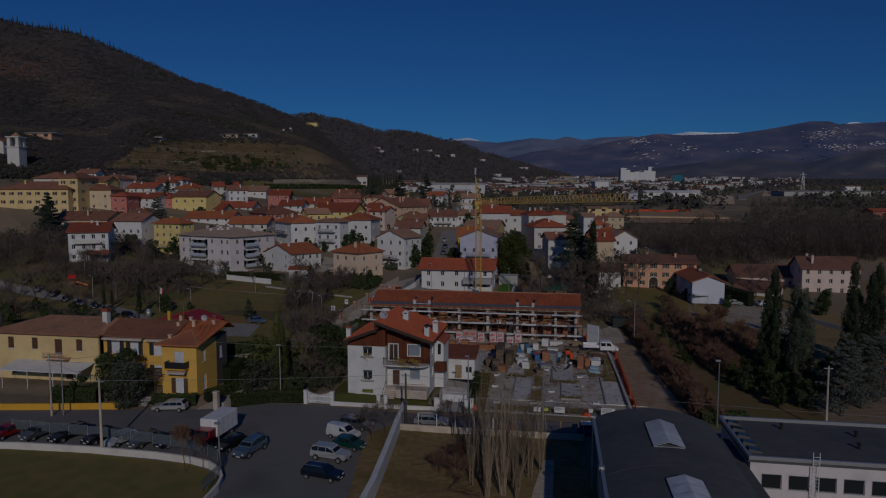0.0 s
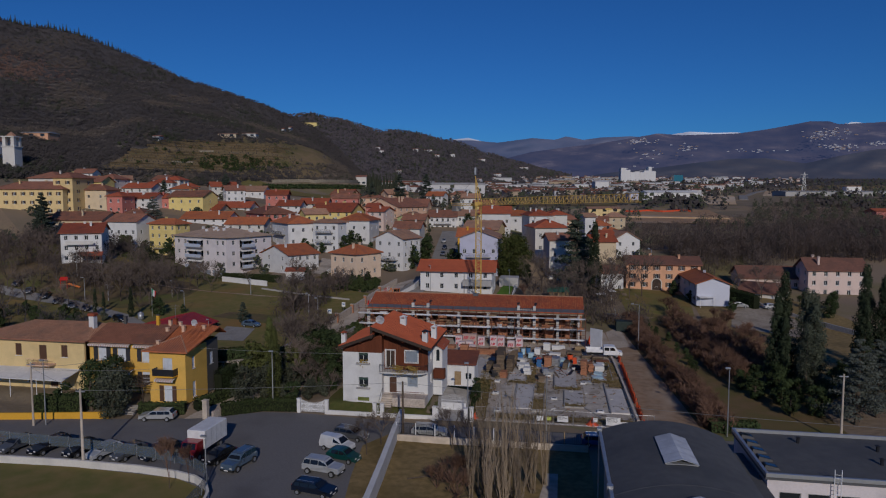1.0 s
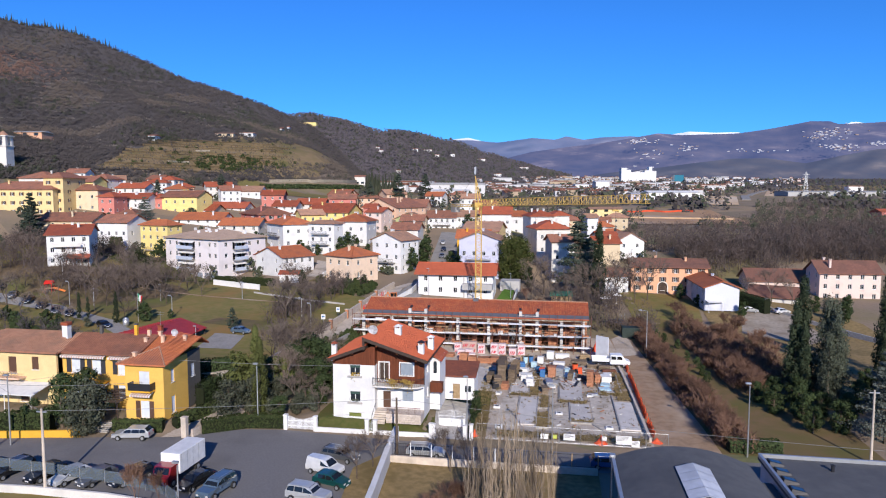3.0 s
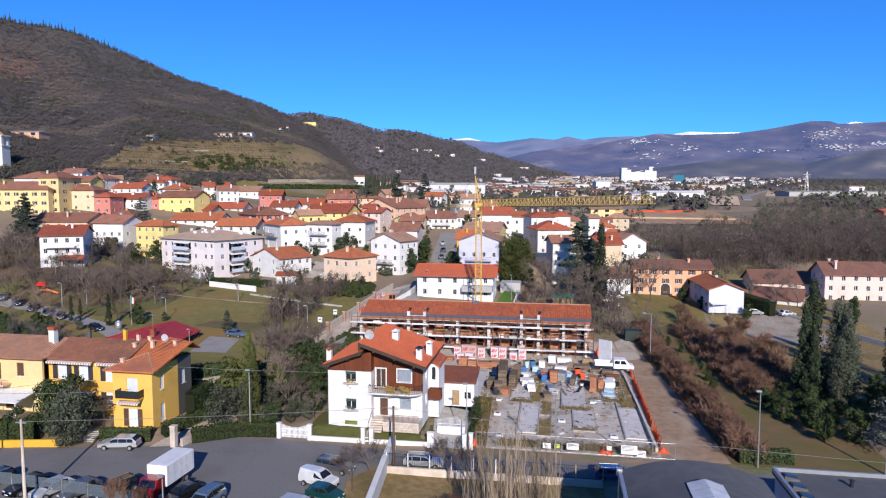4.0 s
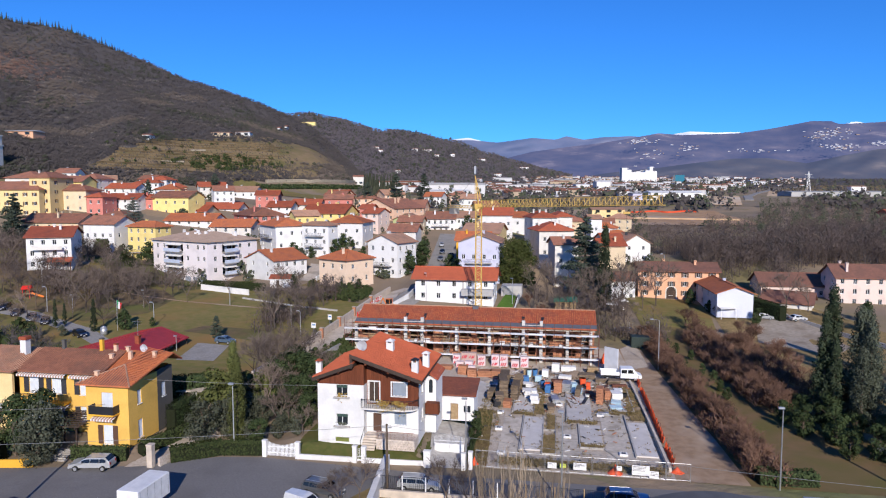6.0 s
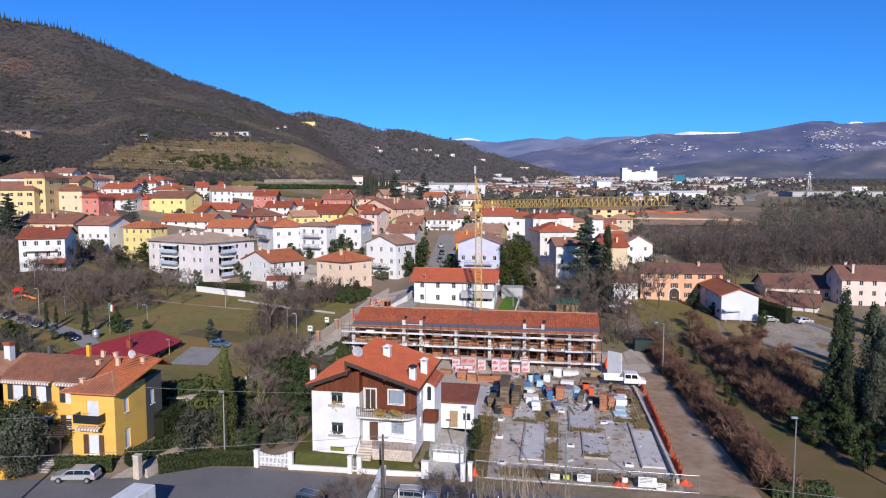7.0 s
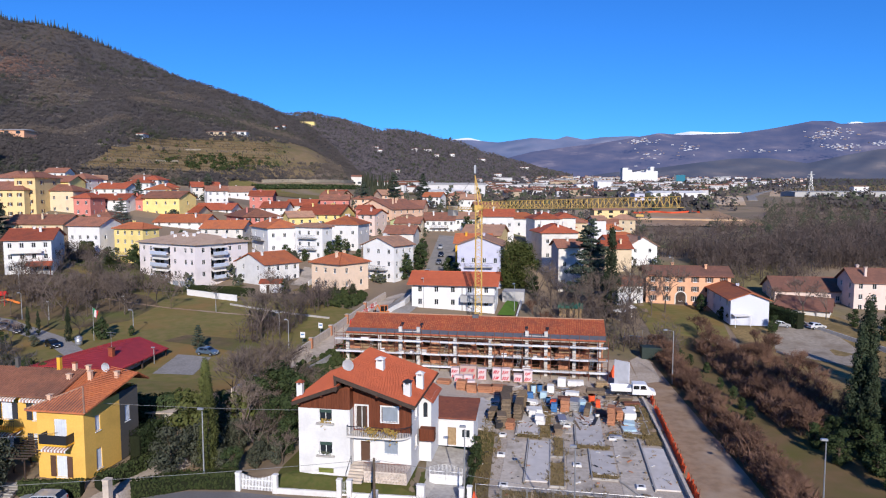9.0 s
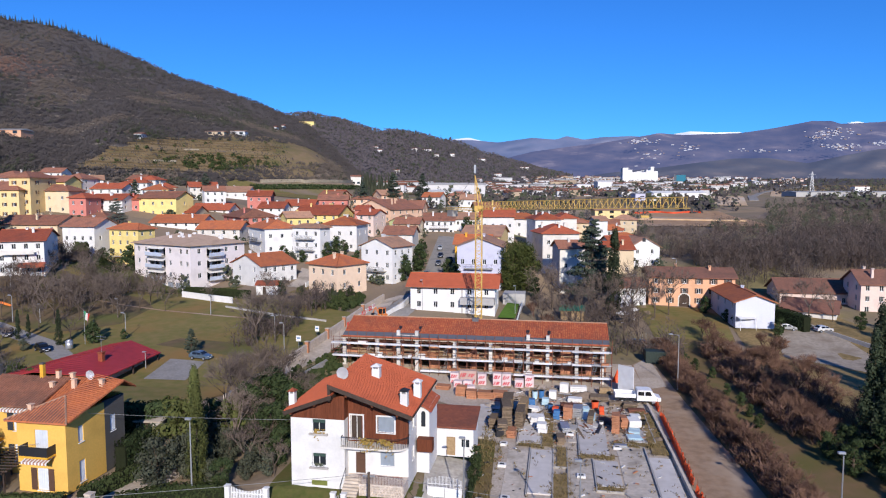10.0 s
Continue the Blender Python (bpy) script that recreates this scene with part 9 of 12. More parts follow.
def pickup(x, y, rot):
    root = thing("pickup_truck", "white double-cab tipper truck on the site", "truck", at=pose(x, y, 0.1, 0, 0, rot))
    b = B()
    b.profile([(-2.9, 0.55), (-2.95, 1.0), (-2.3, 1.2), (-1.75, 1.95), (-1.4, 2.05), (0.2, 2.02), (0.25, 0.55)], -0.95, 0.95)
    cab = part("cab", b, "white_metal", root)
    for s in (-1, 1):
        for ya, yb in ((-1.75, -0.85), (-0.7, 0.1)):
            g = B()
            q = [(s * 0.956, ya, 1.3), (s * 0.956, yb, 1.3), (s * 0.956, yb, 1.85), (s * 0.956, ya + (0.25 if ya < -1 else 0), 1.85)]
            g.add(q, [(0, 1, 2, 3) if s > 0 else (3, 2, 1, 0)])
            part("side_window", g, "car_glass", cab)
    g = B()
    g.add([(-0.85, -2.26, 1.28), (0.85, -2.26, 1.28), (0.8, -1.8, 1.92), (-0.8, -1.8, 1.92)], [(0, 1, 2, 3)])
    part("windscreen", g, "car_glass", cab)
    for q in ((-1.0, 0.4, 0.95, 1.0, 3.2, 1.05), (-1.0, 0.4, 1.05, -0.94, 3.2, 1.5), (0.94, 0.4, 1.05, 1.0, 3.2, 1.5), (-0.94, 3.14, 1.05, 0.94, 3.2, 1.5), (-0.94, 0.4, 1.05, 0.94, 0.46, 1.5)):
        g = B()
        g.box(*q)
        part("bed_side", g, "white_metal", root)
    g = B()
    g.box(-0.35, -2.6, 0.5, 0.35, 3.1, 0.9)
    part("chassis", g, "dark_metal", root)
    for yy in (-2.0, 2.2):
        for s in (-1, 1):
            wheel(root, s * 0.82, yy, 0.36, 0.25)
pickup(8.2, 118.4, 92)

# ---- lamps, poles, wires, railings ----
def street_lamp(x, y, h, arm=1.2, turn=0.0, label="slim grey street lamp"):
    x, y = level(x, y)
    o = thing("street_lamp", label + " with a flat head", "lamp", at=pose(x, y, gz(x, y), 0, 0, turn), group="street lamps")
    b = B()
    b.tube((0, 0, -0.3), (0, 0, h), 0.09, 0.05, n=8)
    part("pole", b, "metal", o)
    if arm:
        b = B()
        b.tube((0, 0, h), (-arm, 0, h + 0.25), 0.035, n=6)
        part("arm", b, "metal", o)
    b = B()
    b.slab(-arm - 0.45, -0.14, h + 0.16, -arm + 0.12, 0.14, h + 0.34, 0.04)
    part("lamp_head", b, "metal", o)
for x, y, h, a, t in ((-36.9, 81.8, 7.4, 0.0, 0), (14.8, 126, 8.2, 1.2, 20), (19.7, 82.2, 7.9, 0.0, 0), (-11.0, 82.0, 7.2, 0.0, 0), (-33.6, 59.4, 4.6, 0.0, 0), (-62.2, 71.5, 7.4, 0, 0),
                      (-80.0, 131.7, 4.4, 0.4, 0), (-108.8, 137.3, 5.2, 0.4, 0), (-103, 137.7, 3.6, 0, 0), (-90.7, 144, 3.6, 0, 0), (-73.1, 149.1, 3.8, 0, 0), (-53.3, 136.3, 4.2, 0.3, 0), (-48.8, 130, 4.8, 0.3, 0), (-65.8, 116.7, 2.4, 0, 0), (-121, 150, 5, 0.4, 0), (27, 200, 9, 0.6, 0),
                      (-30.5, 158, 6, 0, 0), (-11.4, 160, 6, 0, 0), (-1.2, 75.3, 8.6, 0.0, 0)):
    street_lamp(x, y, h, a, t)
def pole(x, y, h, label, material="pale_concrete", r=0.16):
    x, y = level(x, y)
    o = thing("utility_pole", label, "pole", at=pose(x, y, gz(x, y)), group="utility poles")
    b = B()
    b.tube((0, 0, -0.3), (0, 0, h), r, r * 0.6, n=8)
    part("shaft", b, material, o)
    b = B()
    b.box(-0.5, -0.05, h - 0.35, 0.5, 0.05, h - 0.25)
    part("crossarm", b, "metal", o)
pole(-48.6, 61.2, 8.0, "round concrete utility pole beside the low wall"), pole(-17.9, 76.0, 6.4, "weathered wooden utility pole in front of the white house", "bark", 0.17), pole(-63.4, 70.9, 7.5, "round concrete utility pole beside the ochre wall", "pale_concrete", 0.13)
pole(32, 82.4, 8, "round concrete utility pole beside the street")
def wire(p, q, sag, label="thin black overhead cable"):
    p, q = Vector(p), Vector(q)
    n, r, vs = 24, 0.018, []
    side = Vector((-(q - p).y, (q - p).x, 0)).normalized() * r
    for i in range(n + 1):
        c = p.lerp(q, i / n) - Vector((0, 0, sag * 4 * (i / n) * (1 - i / n)))
        vs += [c + side, c + Vector((0, 0, r)), c - side, c - Vector((0, 0, r))]
    b = B()
    b.add(vs, [(4 * i + k, 4 * i + (k + 1) % 4, 4 * i + 4 + (k + 1) % 4, 4 * i + 4 + k) for i in range(n) for k in range(4)] + [(3, 2, 1, 0), (4 * n, 4 * n + 1, 4 * n + 2, 4 * n + 3)])
    thing("overhead_cable", label, "cable", b=b, mats="cable", group="overhead cables")
M["cable"] = plain("cable_sheath", (0.22, 0.22, 0.22), 0.6)
PA, PB, PC = level(-48.6, 61.2), level(-17.9, 76.0), level(-63.4, 70.9)
wire((*PA, 9.0), (*PB, 6.5), 0.2), wire((*PB, 6.5), (31.0, 66.4, 7.2), 0.4), wire((*PA, 9.0), (*PC, 8.6), 0.2), wire((*PC, 8.6), (-56, 77.6, 7.4), 0.3), wire((*PC, 8.4), (-48.5, 76.3, 6.6), 0.3)
wire((-46, 79.2, 8.6), (-17.0, 86, 7.4), 0.3)

def railing(name, label, x0, x1, y, z0, h, step, post, bar_m="dark_metal", post_m="white_metal", wire_mesh=False):
    o = thing(name, label, "railing", at=pose(0, 0, 0))
    n = max(1, round((x1 - x0) / post))
    for i in range(n + 1):
        b = B()
        x = x0 + (x1 - x0) * i / n
        b.box(x - 0.05, y - 0.05, z0, x + 0.05, y + 0.05, z0 + h + 0.1)
        part("post", b, post_m, o)
    for z in (z0 + 0.12, z0 + h):
        b = B()
        b.box(x0, y - 0.02, z - 0.02, x1, y + 0.02, z + 0.02)
        part("rail", b, bar_m, o)
    m = int((x1 - x0) / step)
    for i in range(m):
        b = B()
        x = x0 + (i + 0.5) * step
        b.box(x - 0.012, y - 0.012, z0 + 0.1, x + 0.012, y + 0.012, z0 + h)
        part("bar", b, bar_m, o)
railing("railing", "dark iron railing with white posts on a low wall", -18.2, -7.0, 74.25, 0.75, 1.35, 0.2, 2.2)
railing("railing", "dark iron railing along the street", -7.0, 3.4, 74.35, 0.75, 1.35, 0.2, 2.6, post_m="wood_pale")

# glazed windbreak on the curved wall
def windbreak():
    o = thing("glazed_windbreak", "smoked glass windbreak panels on the curved wall", "windbreak")
    for (xa, ya), (xb, yb) in zip(CURVE[2:], CURVE[3:-1]):
        L = math.hypot(xb - xa, yb - ya)
        k = max(1, int(L / 2.2))
        for i in range(k):
            x, y = xa + (xb - xa) * i / k, ya + (yb - ya) * i / k
            x1, y1 = xa + (xb - xa) * (i + 0.97) / k, ya + (yb - ya) * (i + 0.97) / k
            b = B()
            b.tube((x, y, gz(x, y) + 0.7), (x, y, gz(x, y) + 2.0), 0.03, n=5)
            part("post", b, "metal", o)
            b = B()
            T = Matrix.Translation((x, y, gz(x, y))) @ pose(0, 0, 0, 0, 0, math.degrees(math.atan2(y1 - y, x1 - x)))
            b.box(0.04, -0.01, 0.8, math.hypot(x1 - x, y1 - y), 0.01, 1.9, T=T)
            part("pane", b, "smoked_glass", o)
M["smoked_glass"] = glass_mat("smoked_glass", (0.16, 0.19, 0.21), 0.15)
M["smoked_glass"].node_tree.nodes["Principled BSDF"].inputs["Alpha"].default_value = 0.42
windbreak()

# ---- the building yard ----
SR = random.Random(5)
M["gravel_slab"] = mat("gritty_concrete", (0.52, 0.46, 0.39), (0.42, 0.37, 0.31), 2.2, 0.95, 0.4, c3=(0.28, 0.24, 0.19), blotch=0.4, fine=5)
M["new_slab"] = mat("smooth_new_concrete", (0.56, 0.525, 0.495), (0.49, 0.46, 0.43), 1.0, 0.85, 0.15, c3=(0.40, 0.365, 0.33), blotch=0.25)
def pad(x0, y0, x1, y1, material="pale_concrete", z=0.16, label="pale concrete slab cast on the ground"):
    b = B()
    b.slab(x0, y0, -0.05, x1, y1, z, 0.03)
    thing("concrete_slab", label, "slab", b=b, mats=material, group="concrete slabs")
for q in ((-13.2, 101.6, -10.4, 114), (-5.7, 87.9, -3.3, 98.9), (-7.3, 101, -4.7, 114), (-0.3, 98.4, 2.9, 109.6), (1.1, 90.6, 3.6, 97.0), (7.0, 88.0, 9.3, 98.7), (5.5, 103.2, 8.2, 112.4)):
    pad(*q, material="new_slab", z=SR.uniform(0.12, 0.2))
for q in ((-8.2, 85.6, -5.9, 98.6), (-1.5, 85.6, 0.9, 97.4), (3.8, 86.2, 6.7, 101.5), (-1.6, 102, -0.5, 110)):
    pad(*q, material="gravel_slab", z=0.09, label="rough grey concrete base strewn with grit")
BEDS = ((-4.5, 100, -3.3, 111.5), (-3.2, 87.1, -1.8, 92.6), (-2.8, 94.5, -1.8, 99.9), (7.6, 99.6, 9.4, 113.8), (-0.2, 97.4, 3.4, 98.3), (1.1, 89.5, 3.5, 90.4), (-7.8, 83.4, 9.4, 85.2), (3.6, 101.6, 8.0, 102.8), (-7.2, 99.6, -4.6, 100.9))
for q in BEDS:
    patch("planting_bed", "strip of brown winter grass in the yard", "bed", [(q[0], q[1]), (q[2], q[1]), (q[2], q[3]), (q[0], q[3])], "dry_grass", 0.22, 9)
def kerb(xa, ya, xb, yb):
    b = B()
    L = math.hypot(xb - xa, yb - ya)
    T = Matrix.Translation((xa, ya, 0)) @ pose(0, 0, 0, 0, 0, math.degrees(math.atan2(yb - ya, xb - xa)))
    b.slab(0, -0.07, 0, L, 0.07, 0.27, 0.02, T=T)
    thing("kerb", "narrow grey concrete kerb in the yard", "kerb", b=b, mats="concrete", group="yard kerbs")
for q in ((-5.8, 87.4, -5.8, 99.2), (-3.25, 87, -3.25, 99.2), (-1.75, 87, -1.75, 100), (-3.2, 94.4, -1.75, 94.4), (-3.25, 86.9, -1.75, 86.9), (-0.4, 98, -0.4, 111), (-4.6, 99.8, -4.6, 113), (-7.4, 100.6, -7.4, 113), (-7.4, 100.6, -4.6, 100.6), (1.0, 89.4, 1.0, 97.2), (1.0, 89.4, 3.6, 89.4), (6.9, 87.6, 6.9, 101.4), (6.9, 101.4, 4.6, 102.6), (5.4, 103, 5.4, 113), (8.4, 103, 8.4, 113), (3.6, 89.4, 5.6, 85.6)):
    kerb(*q)
def manhole(x, y):
    b = B()
    b.slab(x - 0.45, y - 0.4, 0.05, x + 0.45, y + 0.4, 0.32, 0.04)
    o = thing("manhole", "white concrete manhole frame with a dark opening", "manhole", group="manholes")
    part("frame", b, "cloth_white", o)
    b = B()
    b.box(x - 0.24, y - 0.2, 0.315, x + 0.24, y + 0.2, 0.326)
    part("opening", b, "dark_metal", o)
for x, y in ((-0.4, 92.6), (-8.9, 100.0), (-8.6, 94.0), (-7.7, 86.4), (3.9, 101.0), (-1.3, 107.0), (-1.3, 104.5), (5.6, 88.2), (-2.4, 110.6)):
    manhole(x, y)

def stack(name, label, category, x, y, sx, sy, h, layers, material, turn=0.0, gap=0.03, group=""):
    """A pile of boards, sheets or blocks, layer by layer and a little uneven."""
    o = thing(name, label, category, at=pose(x, y, 0.12, 0, 0, turn), group=group)
    for k in range(layers):
        b = B()
        z = h * k / layers
        j = SR.uniform(-0.08, 0.08)
        b.slab(-sx / 2 + j, -sy / 2 - j, z, sx / 2 + j, sy / 2 - j, z + h / layers - gap, 0.01)
        part("layer", b, material, o)
def pallet(o, w, d):
    for i in range(5):
        b = B()
        b.box(-w / 2 + i * w / 5, -d / 2, 0.1, -w / 2 + i * w / 5 + w / 6.5, d / 2, 0.13)
        part("slat", b, "plank", o)
    for i in range(3):
        b = B()
        b.box(-w / 2, -d / 2 + i * (d - 0.1) / 2, 0.0, w / 2, -d / 2 + i * (d - 0.1) / 2 + 0.1, 0.1)
        part("runner", b, "plank", o)
def block_pack(x, y, h, turn=0.0):
    o = thing("brick_pack", "shrink-wrapped pack of clay blocks with red print on white film", "brick pack", at=pose(x, y, 0.1, 0, 0, turn), group="brick packs")
    pallet(o, 1.3, 1.1)
    b = B()
    b.slab(-0.65, -0.55, 0.14, 0.65, 0.55, h, 0.03)
    w = part("wrapping", b, SR.choice(("film_white", "film_white", "film_dull")), o)
    rows = 2 if h > 1.6 else 1
    for k in range(rows):
        z0, t = 0.22 + k * (h - 0.2) / rows, (h - 0.2) / rows * 0.68
        for i in range(3):
            x0, r, q = -0.6 + i * 0.3 + SR.uniform(-0.03, 0.03), SR.uniform(0.16, 0.24), SR.uniform(0.2, 0.3)
            a, c = SR.uniform(0.0, 0.12), SR.uniform(0.82, 1.0)
            s = B()
            s.add([(x0, -0.554, z0 + a), (x0 + r, -0.554, z0 + a), (x0 + r + q, -0.554, z0 + t * c), (x0 + q, -0.554, z0 + t * c)], [(0, 1, 2, 3)])
            part("print", s, "print_red", w)
M["film_white"], M["film_dull"], M["print_red"] = plain("white_film", (0.68, 0.56, 0.56), 0.45), plain("dull_film", (0.50, 0.36, 0.31), 0.5), plain("red_print", (0.52, 0.06, 0.08), 0.4)
M["blue_tarp"], M["sheet_blue"] = plain("blue_tarpaulin", (0.05, 0.16, 0.36), 0.5), plain("pale_blue_sheet", (0.45, 0.62, 0.70), 0.5)
for x, h in ((-18.2, 1.8), (-16.8, 2.2), (-15.5, 2.2), (-14.0, 1.8), (-11.7, 2.0), (-10.3, 2.0), (-6.9, 1.9)):
    block_pack(x, 123.2, h)
block_pack(-17.4, 121.4, 1.1), block_pack(-15.9, 121.0, 1.3), block_pack(-15.3, 119.2, 1.0, 12), block_pack(-8.4, 122.8, 1.3)
M["wood_grey"] = mat("weathered_timber", (0.20, 0.15, 0.105), (0.14, 0.105, 0.075), 4.0, 0.9, 0.3, vary=0.3)
for x, y, sx, sy, h, n, m, lb in ((-9.1, 106.2, 1.2, 3.4, 3.0, 16, 'wood_grey', 'tall stack of weathered formwork panels'), (-9.2, 110.4, 1.3, 3.2, 2.6, 14, 'wood_grey', 'tall stack of weathered formwork panels'), (-7.4, 106.8, 1.0, 3.2, 2.2, 12, 'wood_grey', 'stack of weathered formwork boards'), (-7.2, 110.8, 1.0, 3.0, 2.0, 10, 'plank', 'stack of pale scaffold boards'), (-9.3, 103.2, 1.1, 2.0, 1.6, 9, 'wood_grey', 'stack of weathered formwork boards'),
        (-5.4, 108.4, 2.0, 1.4, 0.8, 3, 'cloth_white', 'pile wrapped in white sheeting'), (-4.6, 104.6, 1.1, 1.1, 1.2, 2, 'cloth_white', 'white wrapped bale on the slab'), (-2.9, 109.8, 0.8, 0.8, 1.2, 3, 'blue_tarp', 'crates under a blue tarpaulin'), (-1.4, 110.2, 1.1, 1.3, 1.6, 3, 'brick', 'pallet of orange blocks'), (-0.2, 111.4, 1.2, 2.0, 1.3, 5, 'metal', 'stack of grey steel props'),
        (0.6, 113.6, 1.6, 1.2, 0.5, 4, 'sheet_blue', 'stack of pale blue insulation boards'), (4.2, 106.4, 0.9, 1.6, 2.2, 10, 'brick', 'tall stack of red clay tiles'), (5.3, 108.0, 0.8, 1.4, 1.4, 6, 'brick', 'low stack of red clay tiles'), (6.9, 110.4, 1.2, 1.1, 0.9, 3, 'cloth_white', 'brick pack under white film')):
    stack("material_stack", lb, "stack", x, y, sx, sy, h, n, m, SR.uniform(-9, 9), group="stacked materials")
for x, y, sx, sy, h, n, m, lb in ((6.4, 106.4, 1.3, 1.5, 0.35, 3, 'sheet_blue', 'pale blue insulation sheets on the slab'), (-1.8, 106.0, 1.0, 2.4, 0.6, 4, 'metal', 'pile of steel tubes and clamps'), (-2.4, 101.6, 0.9, 1.6, 0.9, 5, 'wood_grey', 'pile of brown timber offcuts'), (2.9, 112.4, 0.6, 0.6, 1.1, 2, 'orange_net', 'orange bin on the yard'), (-6.2, 114.2, 0.8, 0.8, 1.1, 3, 'blue_tarp', 'blue barrels and crates'),
        (-4.4, 115.2, 0.9, 0.9, 1.0, 2, 'sheet_blue', 'pale blue plastic water tank'), (-3.4, 118.4, 1.0, 1.0, 1.1, 1, 'cloth_white', 'white bulk bag of sand'), (-0.4, 117.4, 1.9, 1.1, 0.6, 3, 'cloth_white', 'row of white cement bags'), (3.0, 119.0, 2.6, 1.8, 0.6, 3, 'wood_grey', 'loose pile of weathered boards'), (-12.8, 117.2, 2.2, 1.4, 0.9, 4, 'brick', 'loose pile of clay blocks'),
        (-19.4, 119.6, 2.0, 1.4, 0.8, 3, 'brick', 'loose pile of clay blocks'), (-1.2, 113.0, 2.4, 1.0, 1.1, 6, 'rust', 'rack of rusty steel props'), (1.4, 109.4, 0.7, 2.4, 1.2, 5, 'wood_grey', 'pile of brown timber beams'), (-5.8, 118.6, 1.8, 1.2, 1.0, 4, 'plank', 'pile of pale wooden planks'), (6.9, 115.8, 1.8, 1.0, 0.7, 3, 'wood_grey', 'loose boards lying in the yard')):
    stack("material_stack", lb, "stack", x, y, sx, sy, h, n, m, SR.uniform(-9, 9), group="stacked materials")
M["earth"] = mat("dug_earth", (0.28, 0.21, 0.15), (0.20, 0.15, 0.11), 1.4, 0.95, 0.6, vary=0.1)
def heap(x, y, r, h, material, label, seed):
    b = B()
    rng = random.Random(seed)
    n, k = 20, 7
    vs = []
    for j in range(k):
        f = j / (k - 1)
        for i in range(n):
            a = 2 * math.pi * i / n
            q = r * (1 - f) * (1 + 0.25 * noise.noise((math.cos(a) * 1.5 + x, math.sin(a) * 1.5 + y, f))) + 0.02
            vs.append((x + q * math.cos(a), y + q * math.sin(a) * 0.8, 0.03 + h * f ** 1.3 + 0.1 * noise.noise((a, f * 4, seed))))
    b.add(vs, [(j * n + i, j * n + (i + 1) % n, (j + 1) * n + (i + 1) % n, (j + 1) * n + i) for j in range(k - 1) for i in range(n)] + [tuple(range((k - 1) * n, k * n))])
    thing("soil_mound", label, "mound", b=b, mats=material, smooth=True, group="heaps")
for i, (x, y, r, h, m) in enumerate(((1.2, 119.8, 3.0, 0.9, "earth"), (-4.0, 120.6, 2.2, 0.8, "earth"), (-21.5, 120.5, 2.6, 0.9, "gravel"), (-11.6, 113.6, 1.6, 0.5, "gravel"), (9.0, 104.4, 1.6, 0.4, "earth"), (-13.6, 120, 2.0, 0.7, "gravel"))):
    heap(x, y, r, h, m, "heap of dug earth and rubble", i)
# scattered offcuts, rubble and boards
deb = B()
for _ in range(1100):
    x, y = SR.uniform(-12, 9), SR.uniform(103, 124) if SR.random() < 0.9 else SR.uniform(84, 103)
    s = SR.uniform(0.04, 0.14)
    T = Matrix.Translation((x, y, 0.2)) @ pose(0, 0, 0, SR.uniform(-12, 12), SR.uniform(-12, 12), SR.uniform(0, 180))
    deb.box(-s * SR.uniform(1, 5), -s * 0.6, 0, s, s * 0.6, s * 0.5, SR.randrange(6), T)
thing("site_debris", "scattered offcuts, rubble and boards on the yard", "debris", b=deb, mats=["wood_grey", "brick", "pale_concrete", "plank", "cloth_white", "dark_metal"], kind="stuff")

def weeds(b, x, y, z, rng):
    for _ in range(7):
        a = rng.uniform(0, 6.28)
        p = Vector((x + rng.gauss(0, 0.16), y + rng.gauss(0, 0.16), z))
        k = Vector((math.cos(a), math.sin(a), 0)) * 0.05
        b.add([p - k, p + k, p + Vector((rng.gauss(0, 0.1), rng.gauss(0, 0.1), rng.uniform(0.1, 0.34)))], [(0, 1, 2)])
wd = B()
for q in BEDS + ((-11.4, 83, -9.2, 111),):
    for _ in range(int(6 * (q[2] - q[0] + 0.6) * (q[3] - q[1] + 0.6) ** 0.8)):
        weeds(wd, SR.uniform(q[0] - 0.3, q[2] + 0.3), SR.uniform(q[1] - 0.3, q[3] + 0.3), 0.18, SR)
for _ in range(120):
    weeds(wd, SR.uniform(-9, 9.5), SR.uniform(83, 118), 0.14, SR)
M["dry_weeds"] = leaf_mat("dry_weed_stalks", (0.13, 0.10, 0.045), (0.19, 0.145, 0.07), 0.95)
thing("yard_weeds", "dry weeds along the kerbs and beds of the yard", "weeds", b=wd, mats="dry_weeds", kind="stuff")

